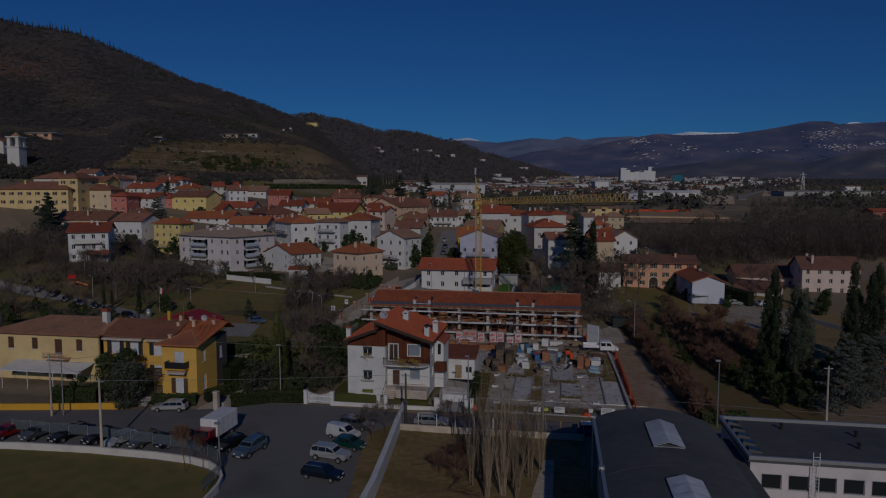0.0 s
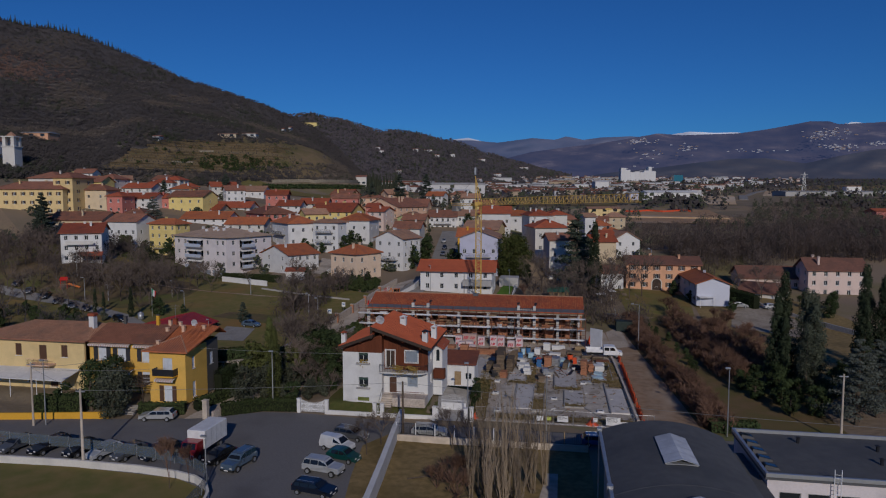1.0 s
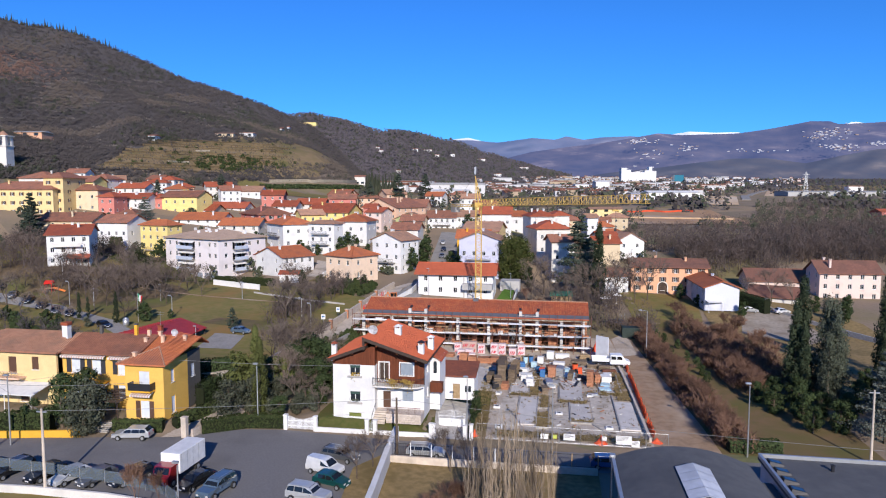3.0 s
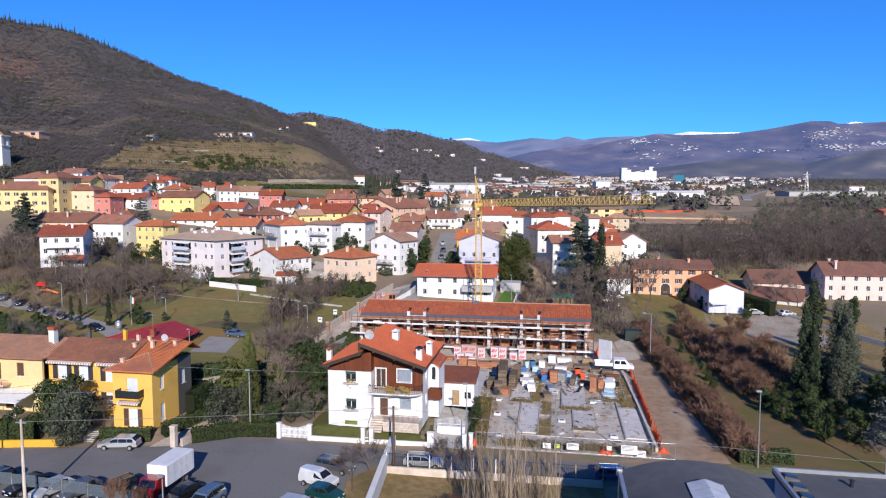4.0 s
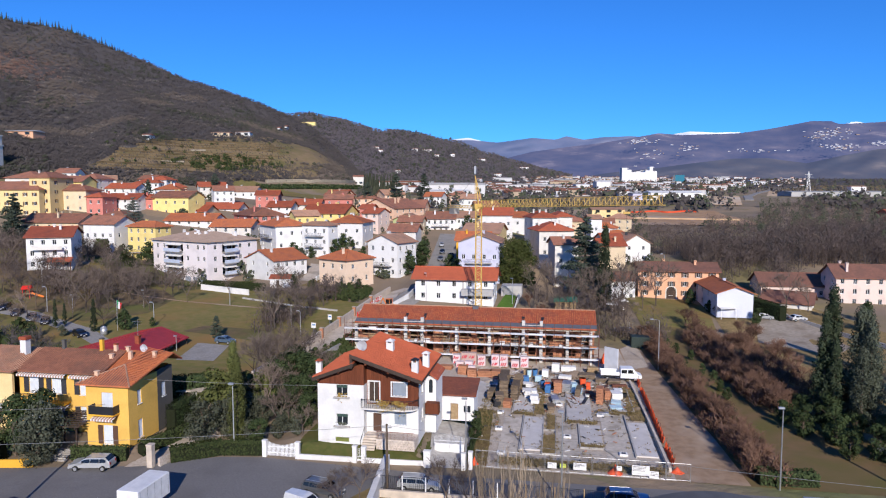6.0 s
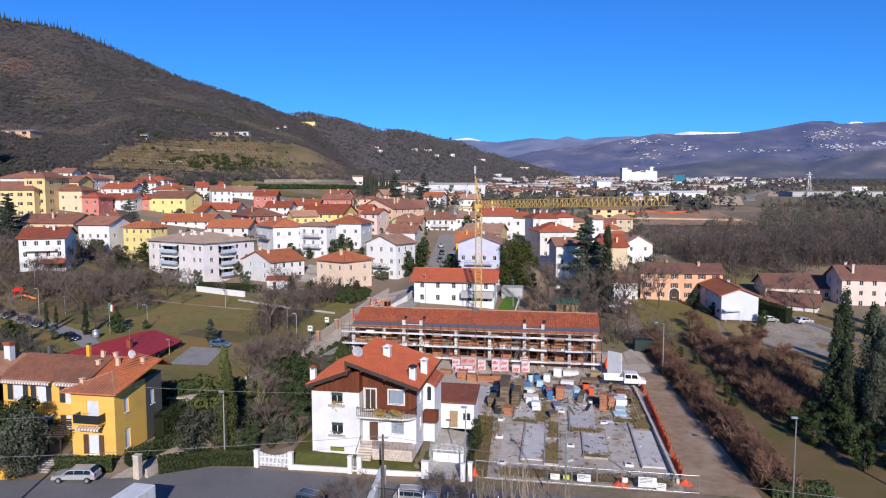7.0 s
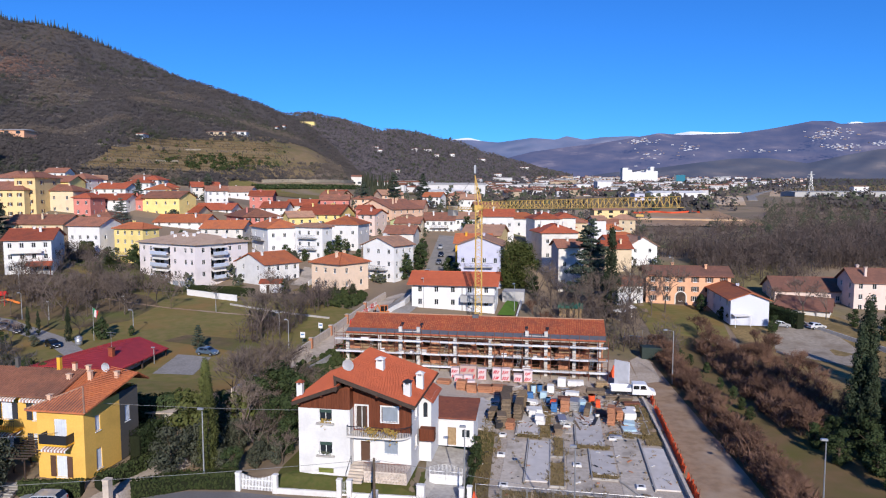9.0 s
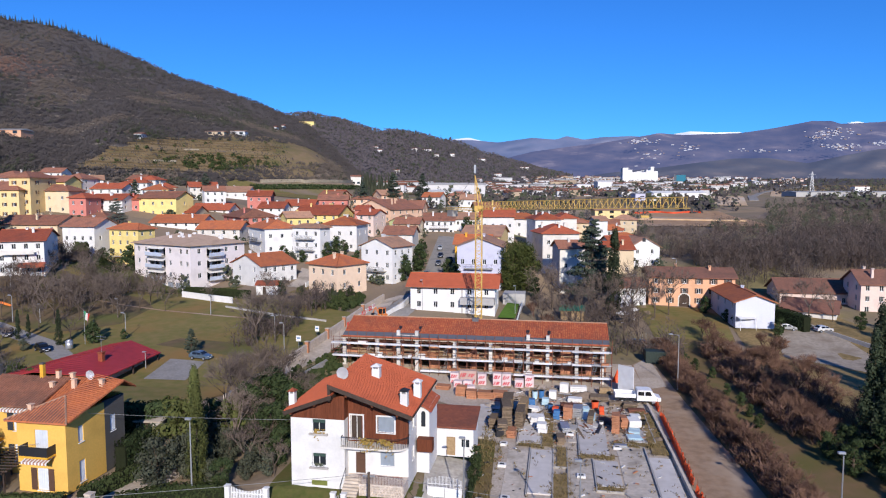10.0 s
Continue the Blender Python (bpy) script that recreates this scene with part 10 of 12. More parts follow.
# loose boards, tubs, buckets, sheets and steel among the stacks
def tub(x, y, r, h, material, label):
    o = thing("tub", label, "tub", at=pose(x, y, 0.18, 0, 0, SR.uniform(0, 90)), group="tubs and barrels")
    b = B()
    b.tube((0, 0, 0), (0, 0, h), r * 0.85, r, n=12)
    part("body", b, material, o)
    b = B()
    b.tube((0, 0, h - 0.05), (0, 0, h), r * 1.06, n=12)
    part("rim", b, material, o)
for x, y, r, h, m, lb in ((-5.9, 117.6, 0.4, 1.1, "sheet_blue", "pale blue plastic barrel on the yard"), (-5.0, 117.9, 0.42, 1.15, "blue_tarp", "blue plastic barrel on the yard"), (-3.7, 113.3, 0.35, 0.7, "blue_tarp", "blue mortar tub on the slab"), (-3.2, 112.6, 0.33, 0.6, "sheet_blue", "pale blue mortar tub on the slab"), (2.2, 114.6, 0.5, 1.0, "orange_net", "orange plastic bin on the yard"), (2.6, 108.2, 0.3, 0.5, "cloth_white", "white plaster bucket on the slab"), (7.8, 109.2, 0.3, 0.6, "dark_metal", "black mortar bucket on the slab"), (-6.4, 111.2, 0.3, 0.5, "dark_metal", "black mortar bucket on the slab")):
    tub(x, y, r, h, m, lb)
for x, y, sx, sy, h, n, m, lb in ((-3.0, 111.6, 0.7, 0.9, 1.0, 3, "orange_net", "orange mixer trolley under a cover"), (1.2, 111.2, 1.6, 2.6, 0.25, 2, "sheet_blue", "crumpled pale blue sheets on the ground"), (6.2, 104.6, 1.6, 1.4, 0.2, 2, "sheet_blue", "pale blue sheets lying flat"), (6.5, 108.6, 1.5, 1.8, 1.0, 4, "cloth_white", "pile of white wrapped boards"), (-6.0, 112.6, 1.6, 1.2, 0.5, 2, "cloth_white", "white sheeting over bags"), (-5.6, 107.2, 0.8, 0.9, 1.0, 3, "cloth_white", "white sack on the slab"), (3.9, 109.6, 3.0, 1.6, 0.35, 3, "rust", "bundle of rusty reinforcing bars"), (2.2, 106.6, 0.4, 3.2, 0.25, 2, "dark_metal", "dark steel beams on the slab"), (-1.0, 105.8, 0.9, 1.8, 0.5, 3, "concrete", "precast concrete rings on the slab"), (4.4, 101.4, 1.4, 0.6, 0.3, 2, "metal", "steel channel sections on the slab"), (-10.6, 105.6, 0.9, 2.2, 1.4, 8, "wood_grey", "stack of dark formwork boards"), (-8.2, 102.8, 1.0, 1.6, 0.9, 5, "brick", "low stack of clay blocks"), (-9.6, 102.6, 0.9, 1.0, 1.1, 4, "dark_metal", "dark steel crates on the yard"), (-11.0, 117.6, 2.2, 1.5, 0.9, 3, "brick", "loose pile of clay blocks"), (-14.8, 116.6, 1.4, 1.2, 1.2, 4, "brick", "wooden pallet of orange clay blocks"), (-16.4, 117.4, 1.4, 1.2, 1.5, 4, "brick", "wooden pallet of orange clay blocks"), (-1.8, 121.8, 1.2, 1.0, 1.3, 1, "cloth_white", "white bulk bag beside the scaffolding"), (0.2, 122.4, 2.4, 1.0, 0.8, 3, "cloth_white", "heap of white sacks on the ground"), (5.4, 116.8, 2.6, 0.7, 0.5, 3, "wood_grey", "loose boards lying in the yard"), (7.6, 114.4, 2.2, 0.8, 0.4, 2, "rust", "rusty steel tubes on the ground"), (4.0, 121.6, 1.6, 0.9, 1.0, 4, "plank", "pile of pale wooden planks")):
    stack("material_stack", lb, "stack", x, y, sx, sy, h, n, m, SR.uniform(-14, 14), group="stacked materials")
for i in range(70):
    x, y = SR.uniform(-11.5, 8.5), SR.choice((SR.uniform(100, 122), SR.uniform(108, 123)))
    b = B()
    L = SR.uniform(1.2, 3.4)
    b.slab(-L / 2, -SR.uniform(0.06, 0.16), 0, L / 2, SR.uniform(0.06, 0.16), 0.05, 0.008)
    o = thing("board", SR.choice(("loose weathered board lying on the yard", "loose pale plank lying on the yard")), "board", at=pose(x, y, 0.22, SR.uniform(-4, 4), SR.uniform(-3, 3), SR.choice((SR.uniform(-20, 20), SR.uniform(70, 110), SR.uniform(0, 180)))), b=b, mats=SR.choice(("wood_grey", "plank", "wood_grey", "rust", "metal")), group="loose boards")

# white L-shaped retaining wall units and the dark container
M["container_green"] = plain("container_paint", (0.02, 0.035, 0.03), 0.6)
M["white_concrete"] = mat("pale_precast", (0.62, 0.63, 0.66), (0.54, 0.55, 0.58), 1.2, 0.85, 0.15, c3=(0.46, 0.46, 0.47), blotch=0.25)
def wall_unit(x, y, turn, w=2.6, h=3.8):
    """A precast retaining unit: upright slab, foot and a tapering rib."""
    o = thing("concrete_panel", "tall pale precast concrete wall unit beside the truck", "wall unit", at=pose(x, y, 0.1, 0, 0, turn), group="precast wall units")
    b = B()
    b.slab(-w / 2, 0, 0, w / 2, 0.22, h, 0.02)
    part("slab", b, "white_concrete", o)
    b = B()
    b.slab(-w / 2, 0.225, 0, w / 2, 1.9, 0.22, 0.02)
    part("foot", b, "white_concrete", o)
    b = B()
    b.prism([(0.225, 0.22), (1.8, 0.22), (0.225, h * 0.8)], -0.1, 0.1, 0, Matrix(((0, 0, 1, 0), (1, 0, 0, 0), (0, 1, 0, 0), (0, 0, 0, 1))))
    part("rib", b, "white_concrete", o)
wall_unit(6.9, 122.2, -38, 2.5, 4.1)
b = B()
b.slab(12.0, 139.8, 0, 16.0, 142.2, 2.4, 0.04)
o = thing("site_container", "dark green steel site container", "container")
part("body", b, "container_green", o)
for i in range(16):
    b = B()
    b.box(12.1 + i * 0.245, 139.76, 0.1, 12.2 + i * 0.245, 139.8, 2.3)
    part("rib", b, "container_green", o)


# orange netting on posts, street fence and notice boards
M["lime_board"] = plain("lime_sign_face", (0.55, 0.62, 0.12), 0.5)
def net():
    o = thing("safety_net", "sagging orange plastic safety net on posts", "net")
    ys = np.arange(86, 119.5, 1.6)
    for i, y in enumerate(ys):
        b = B()
        b.tube((10.5, y, 0), (10.5 + SR.uniform(-0.1, 0.1), y, 1.4), 0.03, n=5)
        part("post", b, "rust", o)
        if i + 1 < len(ys) and SR.random() < 0.72:
            b = B()
            k = 8
            sag = SR.uniform(0.1, 0.8) if SR.random() < 0.7 else 1.0
            vs, fs = [], []
            for a in range(k + 1):
                f = a / k
                top = 1.0 - sag * 4 * f * (1 - f) * 0.6
                x = 10.5 + 0.12 * math.sin(a * 1.9 + i)
                vs += [(x - 0.1 * sag, y + 1.6 * f, 0.08), (x + 0.05, y + 1.6 * f, max(0.3, top)), (x + 0.06, y + 1.6 * f, max(0.3, top)), (x - 0.08, y + 1.6 * f, 0.08)]
            for a in range(k):
                c = 4 * a
                fs += [(c, c + 4, c + 5, c + 1), (c + 2, c + 6, c + 7, c + 3)]
            b.add(vs, fs)
            part("netting", b, "orange_net", o)
net()
def site_fence():
    o = thing("site_fence", "galvanised mesh fence panels along the street", "fence")
    x = -10.0
    while x < 9.6:
        b = B()
        b.tube((x, 82.5, 0), (x, 82.5, 1.9), 0.025, n=5), b.tube((x + 2.3, 82.5, 0), (x + 2.3, 82.5, 1.9), 0.025, n=5), b.tube((x, 82.5, 1.85), (x + 2.3, 82.5, 1.85), 0.02, n=5), b.tube((x, 82.5, 0.15), (x + 2.3, 82.5, 0.15), 0.02, n=5)
        f = part("panel_frame", b, "metal", o)
        b = B()
        for i in range(22):
            b.tube((x + 0.1 * (i + 1), 82.5, 0.15), (x + 0.1 * (i + 1), 82.5, 1.85), 0.005, n=3, caps=False)
        tagged(part("wire_mesh", b, "metal", f), kind="stuff")
        x += 2.4
site_fence()
def board(x, z, w, h, material, label, lines=0):
    o = thing("notice_board", label, "sign", at=pose(x, 82.42, z))
    b = B()
    b.box(-w / 2, -0.02, 0, w / 2, 0.0, h)
    part("sheet", b, material, o)
    for i in range(lines):
        s = B()
        s.box(-w / 2 + 0.1, -0.024, h - 0.15 - i * 0.14, -w / 2 + 0.1 + (w - 0.2) * SR.uniform(0.5, 1), -0.021, h - 0.1 - i * 0.14)
        part("text_bar", s, "dark_sheet", o)
board(0.7, 0.5, 1.3, 0.75, "white_metal", "white notice board with grey lines on the fence", 3), board(-2.1, 0.5, 0.9, 0.6, "white_metal", "small white notice on the fence", 2), board(-1.0, 0.6, 0.6, 0.45, "lime_board", "small lime yellow notice on the fence", 1), board(6.7, 0.4, 1.7, 1.0, "white_metal", "large white works notice on the fence", 4), board(8.0, 0.2, 0.9, 0.7, "white_metal", "white works notice on the fence", 3), board(4.6, 0.7, 0.5, 0.5, "white_metal", "small white notice on the fence", 1)
heap(4.3, 83.2, 0.8, 1.0, "orange_net", "crumpled orange safety netting beside the fence", 31), heap(-10.2, 83.0, 0.45, 0.9, "orange_net", "crumpled orange safety netting beside the gate post", 32), heap(10.6, 84.6, 0.7, 0.6, "orange_net", "crumpled orange safety netting at the corner", 33)
heap(6.3, 128.4, 0.9, 2.0, "orange_net", "orange sheeting hung behind the site", 34)

# ---- hills, woods and the far valley ----
def pv(px, v):
    """A place on the land by its bearing and its distance ahead of the camera's start."""
    u = (px - 784) / 1152 * v
    return u * CG - v * SG, u * SG + v * CG

def slope_v(px, s):
    far, foot = np.interp(px, [-400, 0, 200, 400, 640], [660, 720, 800, 800, 720]), np.interp(px, [-400, 0, 200, 400, 640], [250, 300, 350, 400, 480])
    return foot + (far - foot) * s

M["terrace"] = mat("terraced_grass", (0.18, 0.138, 0.068), (0.22, 0.155, 0.09), 0.25, 0.95, 0.3, c3=(0.12, 0.11, 0.04), blotch=0.45, fine=5, vary=0)
M["bank"] = mat("terrace_banks", (0.125, 0.09, 0.05), (0.17, 0.125, 0.07), 0.5, 0.95, 0.3, vary=0.2)
M["scree"] = mat("pale_terrace_stone", (0.42, 0.36, 0.27), (0.32, 0.27, 0.2), 0.8, 0.95, 0.3)
def contour(px, z):
    """The place on the hill at the bearing px where the land reaches the height z."""
    v = np.arange(290, 860, 2.0)
    u = (px - 784) / 1152 * v
    over = np.where(lie(u * CG - v * SG, u * SG + v * CG) > z)[0]
    return pv(px, v[over[0]]) if len(over) else None
def sight(px, k):
    """The place beyond the town where the land comes into view at the slope k above the eye's height."""
    v = np.arange(360, 640, 1.5)
    u = (px - 784) / 1152 * v
    over = np.where(lie(u * CG - v * SG, u * SG + v * CG) - 28.3 > k * v)[0]
    return pv(px, v[over[0]]) if len(over) else pv(px, 480)
KNOLL = [(-250, 330), (-232, 373), (-213, 404), (-195, 426), (-174, 466), (-190, 560), (-205, 640), (-222, 634), (-222, 580), (-219, 517), (-235, 465), (-256, 427), (-261, 389), (-259, 360), (-254, 335)]
patch("hill_terraces", "terraced olive-brown grass slope of the hill", "field", KNOLL, "terrace", 0.9, 12)
for z, p0, p1, m in ((44, 205, 400, "bank"), (46, 205, 420, "bank"), (48.5, 312, 352, "scree"), (50, 225, 500, "bank"), (52, 230, 500, "bank"), (54, 235, 510, "bank"), (56, 240, 520, "bank"), (58, 360, 392, "scree"), (60, 270, 520, "bank"), (62, 280, 520, "bank"), (64, 290, 520, "bank"), (66, 330, 510, "bank")):
    line = [q for q in (contour(p, z) for p in range(p0, p1, 12)) if q]
    ribbon("terrace_wall", "low dry stone terrace wall on the hill", "wall", line, 0.2, 1.7, 0.9, m)
ribbon("terrace_wall", "pale retaining wall at the foot of the hill", "wall", [sight(p, 0.0200) for p in range(486, 652, 7)], 0, 2.2, 1.2, "scree")
vr = random.Random(77)
vines, gorse = B(), B()
for z in np.arange(43.5, 68, 1.5):
    for p in range(206, 530, 3):
        q = contour(p, z)
        if q and vr.random() < 0.7 and q[0] < -170:
            x, y = q[0] + vr.uniform(-0.6, 0.6), q[1]
            g = gz(x, y) + 0.8
            vines.add([(x - 0.5, y, g), (x + 0.5, y, g), (x + vr.uniform(-0.4, 0.4), y, g + vr.uniform(0.6, 1.3))], [(0, 1, 2)])
            if vr.random() < 0.03:
                leaf_blob(gorse, (x, y, g + 0.7), vr.uniform(0.8, 1.9), 26, 0.5, vr)
for _ in range(110):
    q = contour(vr.gauss(420, 50), vr.uniform(44, 54))
    if q:
        leaf_blob(gorse, (q[0], q[1], gz(*q) + 1.8), vr.uniform(1.2, 2.4), 34, 0.6, vr)
thing("vine_rows", "rows of bare vines on the terraces", "vines", b=vines, mats="wood_leaf", kind="stuff")
thing("terrace_bushes", "dark olive bushes scattered over the terraces", "shrubs", b=gorse, mats="hedge", kind="stuff")
patch("hill_meadow", "green winter meadow at the foot of the hill", "field", [pv(430, 395), pv(560, 400), pv(655, 405), pv(655, 452), pv(560, 450), pv(430, 440)], "grass", 0.25, 12)
rows = B()
for k in (0.0105, 0.0135):
    for p in np.arange(470, 648, 1.2):
        q = sight(p, k)
        leaf_blob(rows, (q[0], q[1], gz(*q) + 1.0), 1.1, 9, 0.7, vr)
thing("orchard_rows", "dark green rows of trees at the foot of the hill", "orchard", b=rows, mats="dark_leaf", kind="stuff")

def tuft(b, x, y, h, w, n, rng, k=1.0):
    z = gz(x, y)
    for _ in range(n):
        a, q, f = rng.uniform(0, 6.28), w / 2 * math.sqrt(rng.random()), rng.random()
        q *= math.sin(math.pi * (0.15 + 0.8 * f))
        c = Vector((x + q * math.cos(a), y + q * math.sin(a), z + h * (0.1 + 0.9 * f)))
        s = w * rng.uniform(0.14, 0.26) * k
        d = Vector((rng.gauss(0.25, 0.42), rng.gauss(-0.75, 0.42), rng.gauss(0.6, 0.42))).normalized()
        e = d.orthogonal().normalized() * s
        g = d.cross(e) * rng.uniform(0.7, 1.2)
        b.add([c - e, c - g * 0.8, c + e * 0.9, c + g], [(0, 1, 2, 3)])

def broom(b, x, y, h, w, n, rng):
    """A leafless tree far off: a stem and a crown of thin upright twigs."""
    z = gz(x, y)
    b.tube((x, y, z), (x, y, z + h * 0.6), 0.12, 0.05, n=3, caps=False)
    for _ in range(n):
        a, f = rng.uniform(0, 6.28), rng.random()
        q = w / 2 * math.sqrt(rng.random()) * math.sin(math.pi * (0.12 + 0.82 * f)) ** 0.7
        p = Vector((x + q * math.cos(a), y + q * math.sin(a), z + h * (0.1 + 0.85 * f)))
        d = Vector((math.cos(a) * 0.7 + rng.gauss(0, 0.5), math.sin(a) * 0.7 + rng.gauss(0, 0.5), rng.uniform(0.2, 1.3))).normalized() * rng.uniform(0.5, 1.2)
        k = Vector((-math.sin(a), math.cos(a), 0)) * rng.uniform(0.04, 0.09)
        b.add([p - k, p + k, p + d], [(0, 1, 2)])

def fuzz(b, x, y, h, w, n, rng):
    """The leafless crown of a tree on the hillside: fine sprays of twigs on the sunny side."""
    z = gz(x, y)
    for _ in range(n):
        a, f = rng.uniform(0, 6.28), rng.random()
        q = w / 2 * math.sqrt(rng.random()) * math.sin(math.pi * (0.12 + 0.8 * f))
        cx, cy, cz = x + q * math.cos(a), y + q * math.sin(a), z + h * (0.05 + 0.95 * f)
        r, t = rng.uniform(0.3, 0.62), rng.uniform(-0.9, 0.9)
        dx, lean = r * math.cos(t), rng.uniform(-0.25, 0.35)
        b.add([(cx - dx, cy + r * 0.4 * t, cz - r * 0.5), (cx + dx, cy - r * 0.4 * t, cz - r * 0.35), (cx + r * rng.uniform(-0.6, 0.6), cy + r * (0.9 + lean), cz + r * rng.uniform(0.7, 1.2))], [(0, 1, 2)])

wr = random.Random(3)
hw, hg, hp, hr, hv, hq = B(), B(), B(), B(), B(), B()
for _ in range(23000):
    px, s = wr.uniform(-160, 690), wr.uniform(0.01, 1.03) ** 1.25
    x, y = pv(px, slope_v(px, s))
    z = gz(x, y)
    if 200 < px < 590 and 43 < z < np.interp(px, [200, 250, 330, 480, 540, 590], [46, 59, 65, 69, 70, 62]) and wr.random() < 0.985 and not (px > 400 and z < np.interp(px, [400, 480, 600], [44, 48, 54]) and wr.random() < 0.75) or (px > 430 and (z - 28.3) < 0.0215 * (-x * SG + y * CG)):
        continue
    green = noise.noise((x / 60, y / 60, 3)) + wr.gauss(0, 0.25)
    pale = noise.noise((x / 40, y / 90, 9))
    red = math.exp(-((px - 25) / 70) ** 2 - ((z - 142) / 13) ** 2)
    fuzz(hr if wr.random() < red * 1.8 else (hg if green > 0.42 else (hp if pale > 0.22 else hw)), x, y, wr.uniform(1.2, 3.2), wr.uniform(2.6, 5.0), 15, wr)
for _ in range(11000):
    px = wr.uniform(440, 1010)
    f2, r2 = np.interp(px, [400, 700, 900], [820, 1000, 1500]), np.interp(px, [400, 700, 900], [1350, 1700, 2500])
    x, y = pv(px, f2 + (r2 - f2) * wr.uniform(-0.05, 1.02))
    tuft(hg if wr.random() < 0.15 else hv, x, y, wr.uniform(3, 6.5), wr.uniform(4, 9), 8, wr)
for _ in range(110):
    px, v = wr.choice((wr.uniform(648, 704), wr.uniform(655, 676))), wr.uniform(440, 520)
    x, y = pv(px, v)
    z, h = gz(x, y), wr.uniform(6, 14)
    for k in range(5):
        f = k / 5
        hg.tube((x, y, z + h * f), (x, y, z + h * (f + 0.4)), (0.7 + h * 0.09) * (1.05 - f), 0.15, n=5)
M["hill_green"], M["hill_scrub"] = leaf_mat("hill_evergreen", (0.042, 0.05, 0.033), (0.066, 0.07, 0.046), 0.9), leaf_mat("hill_scrub_twigs", (0.08, 0.067, 0.057), (0.105, 0.086, 0.072), 0.95)
# The bluish tint in this wood's colour stands for haze.
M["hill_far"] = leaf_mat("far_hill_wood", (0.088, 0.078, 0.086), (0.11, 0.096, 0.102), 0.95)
M["hill_red"] = leaf_mat("russet_scrub_twigs", (0.155, 0.095, 0.074), (0.19, 0.12, 0.092), 0.95)
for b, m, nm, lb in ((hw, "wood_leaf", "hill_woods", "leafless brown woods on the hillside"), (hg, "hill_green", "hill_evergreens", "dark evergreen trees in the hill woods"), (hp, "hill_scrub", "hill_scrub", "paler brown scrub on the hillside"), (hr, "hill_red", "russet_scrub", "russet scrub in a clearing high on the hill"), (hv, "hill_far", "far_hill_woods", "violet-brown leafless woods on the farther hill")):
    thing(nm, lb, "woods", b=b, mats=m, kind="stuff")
for z in np.arange(58, 150, 6.5):
    for p in np.arange(-120, 430, 3.0):
        if noise.noise((p / 70, z / 9, 5)) > 0.02:
            q = contour(p, z + 2.5 * noise.noise((p / 40, z, 2)))
            if q:
                fuzz(hq, q[0], q[1], 1.3, 2.6, 7, wr)
M["hill_line"] = leaf_mat("pale_terrace_scrub", (0.115, 0.10, 0.085), (0.15, 0.13, 0.11), 0.95)
thing("hill_terrace_scrub", "pale scrub along old terraces of the hillside", "woods", b=hq, mats="hill_line", kind="stuff")
sp = B()
for i in range(90):
    px = -60 + i * 3.4 + wr.uniform(-2, 2)
    x, y = pv(px, slope_v(px, 1.0) - 2)
    z, h = gz(x, y), wr.choice((wr.uniform(2, 4.5), wr.uniform(3, 8)))
    for k in range(4):
        f = k / 4
        sp.tube((x, y, z + h * f), (x, y, z + h * (f + 0.45)), (0.5 + h * 0.13) * (1.05 - f), 0.1, n=5)
thing("ridge_conifers", "dark pointed conifers along the ridge", "woods", b=sp, mats="hill_green", kind="stuff")

rb, rg, rp = B(), B(), B()
for _ in range(2500):
    px, v = wr.uniform(1120, 1720), wr.uniform(212, 300)
    if v > np.interp(px, [1120, 1290, 1340, 1500], [236, 252, 290, 300]) or (v < 235 and px < 1190):
        continue
    x, y = pv(px, v)
    if noise.noise((x / 35, y / 35, 1)) > 0.42 and wr.random() < 0.3:
        tuft(rg, x, y, wr.uniform(3, 8), wr.uniform(3, 5), 70, wr, 0.5)
    else:
        broom(rb if wr.random() < 0.75 else rp, x, y, wr.uniform(5, 9), wr.uniform(4.5, 7.5), 120, wr)
for _ in range(1500):
    px, v = wr.uniform(1230, 1720), wr.uniform(300, 590)
    if px < 1330 and v > 372:
        continue
    x, y = pv(px, v)
    if wr.random() < 0.2:
        tuft(rg, x, y, wr.uniform(3, 7), wr.uniform(2.5, 5.5), 64, wr, 0.5)
    else:
        broom(rb, x, y, wr.uniform(4, 8), wr.uniform(4, 7), 80, wr)
for _ in range(4200):
    px, v = wr.uniform(690, 1720), wr.uniform(520, 2300) ** 1.0
    x, y = pv(px, v)
    if noise.noise((x / 90, y / 90, 4)) + wr.gauss(0, 0.2) < -0.12 or (1290 < px < 1440 and v < 1000) or (px > 1260 and 640 < v < 1500 and wr.random() < 0.35):
        continue
    tuft(rg if wr.random() < 0.35 else rp, x, y, wr.uniform(5, 11), wr.uniform(5, 13), 9, wr)
for _ in range(1500):
    px, v = wr.uniform(1190, 1720), wr.uniform(500, 1000)
    x, y = pv(px, v)
    if noise.noise((x / 40, y / 40, 9)) > -0.1 and not 1225 < px < 1400:
        tuft(rg if wr.random() < 0.3 else rp, x, y, wr.uniform(2, 5), wr.uniform(4, 8), 12, wr)
for _ in range(2600):
    px, v = wr.uniform(690, 1260), wr.uniform(560, 2500)
    x, y = pv(px, v)
    if noise.noise((x / 50, y / 50, 14)) > -0.15:
        tuft(rg if wr.random() < 0.4 else rp, x, y, wr.uniform(4, 9), wr.uniform(4, 9), 8, wr)
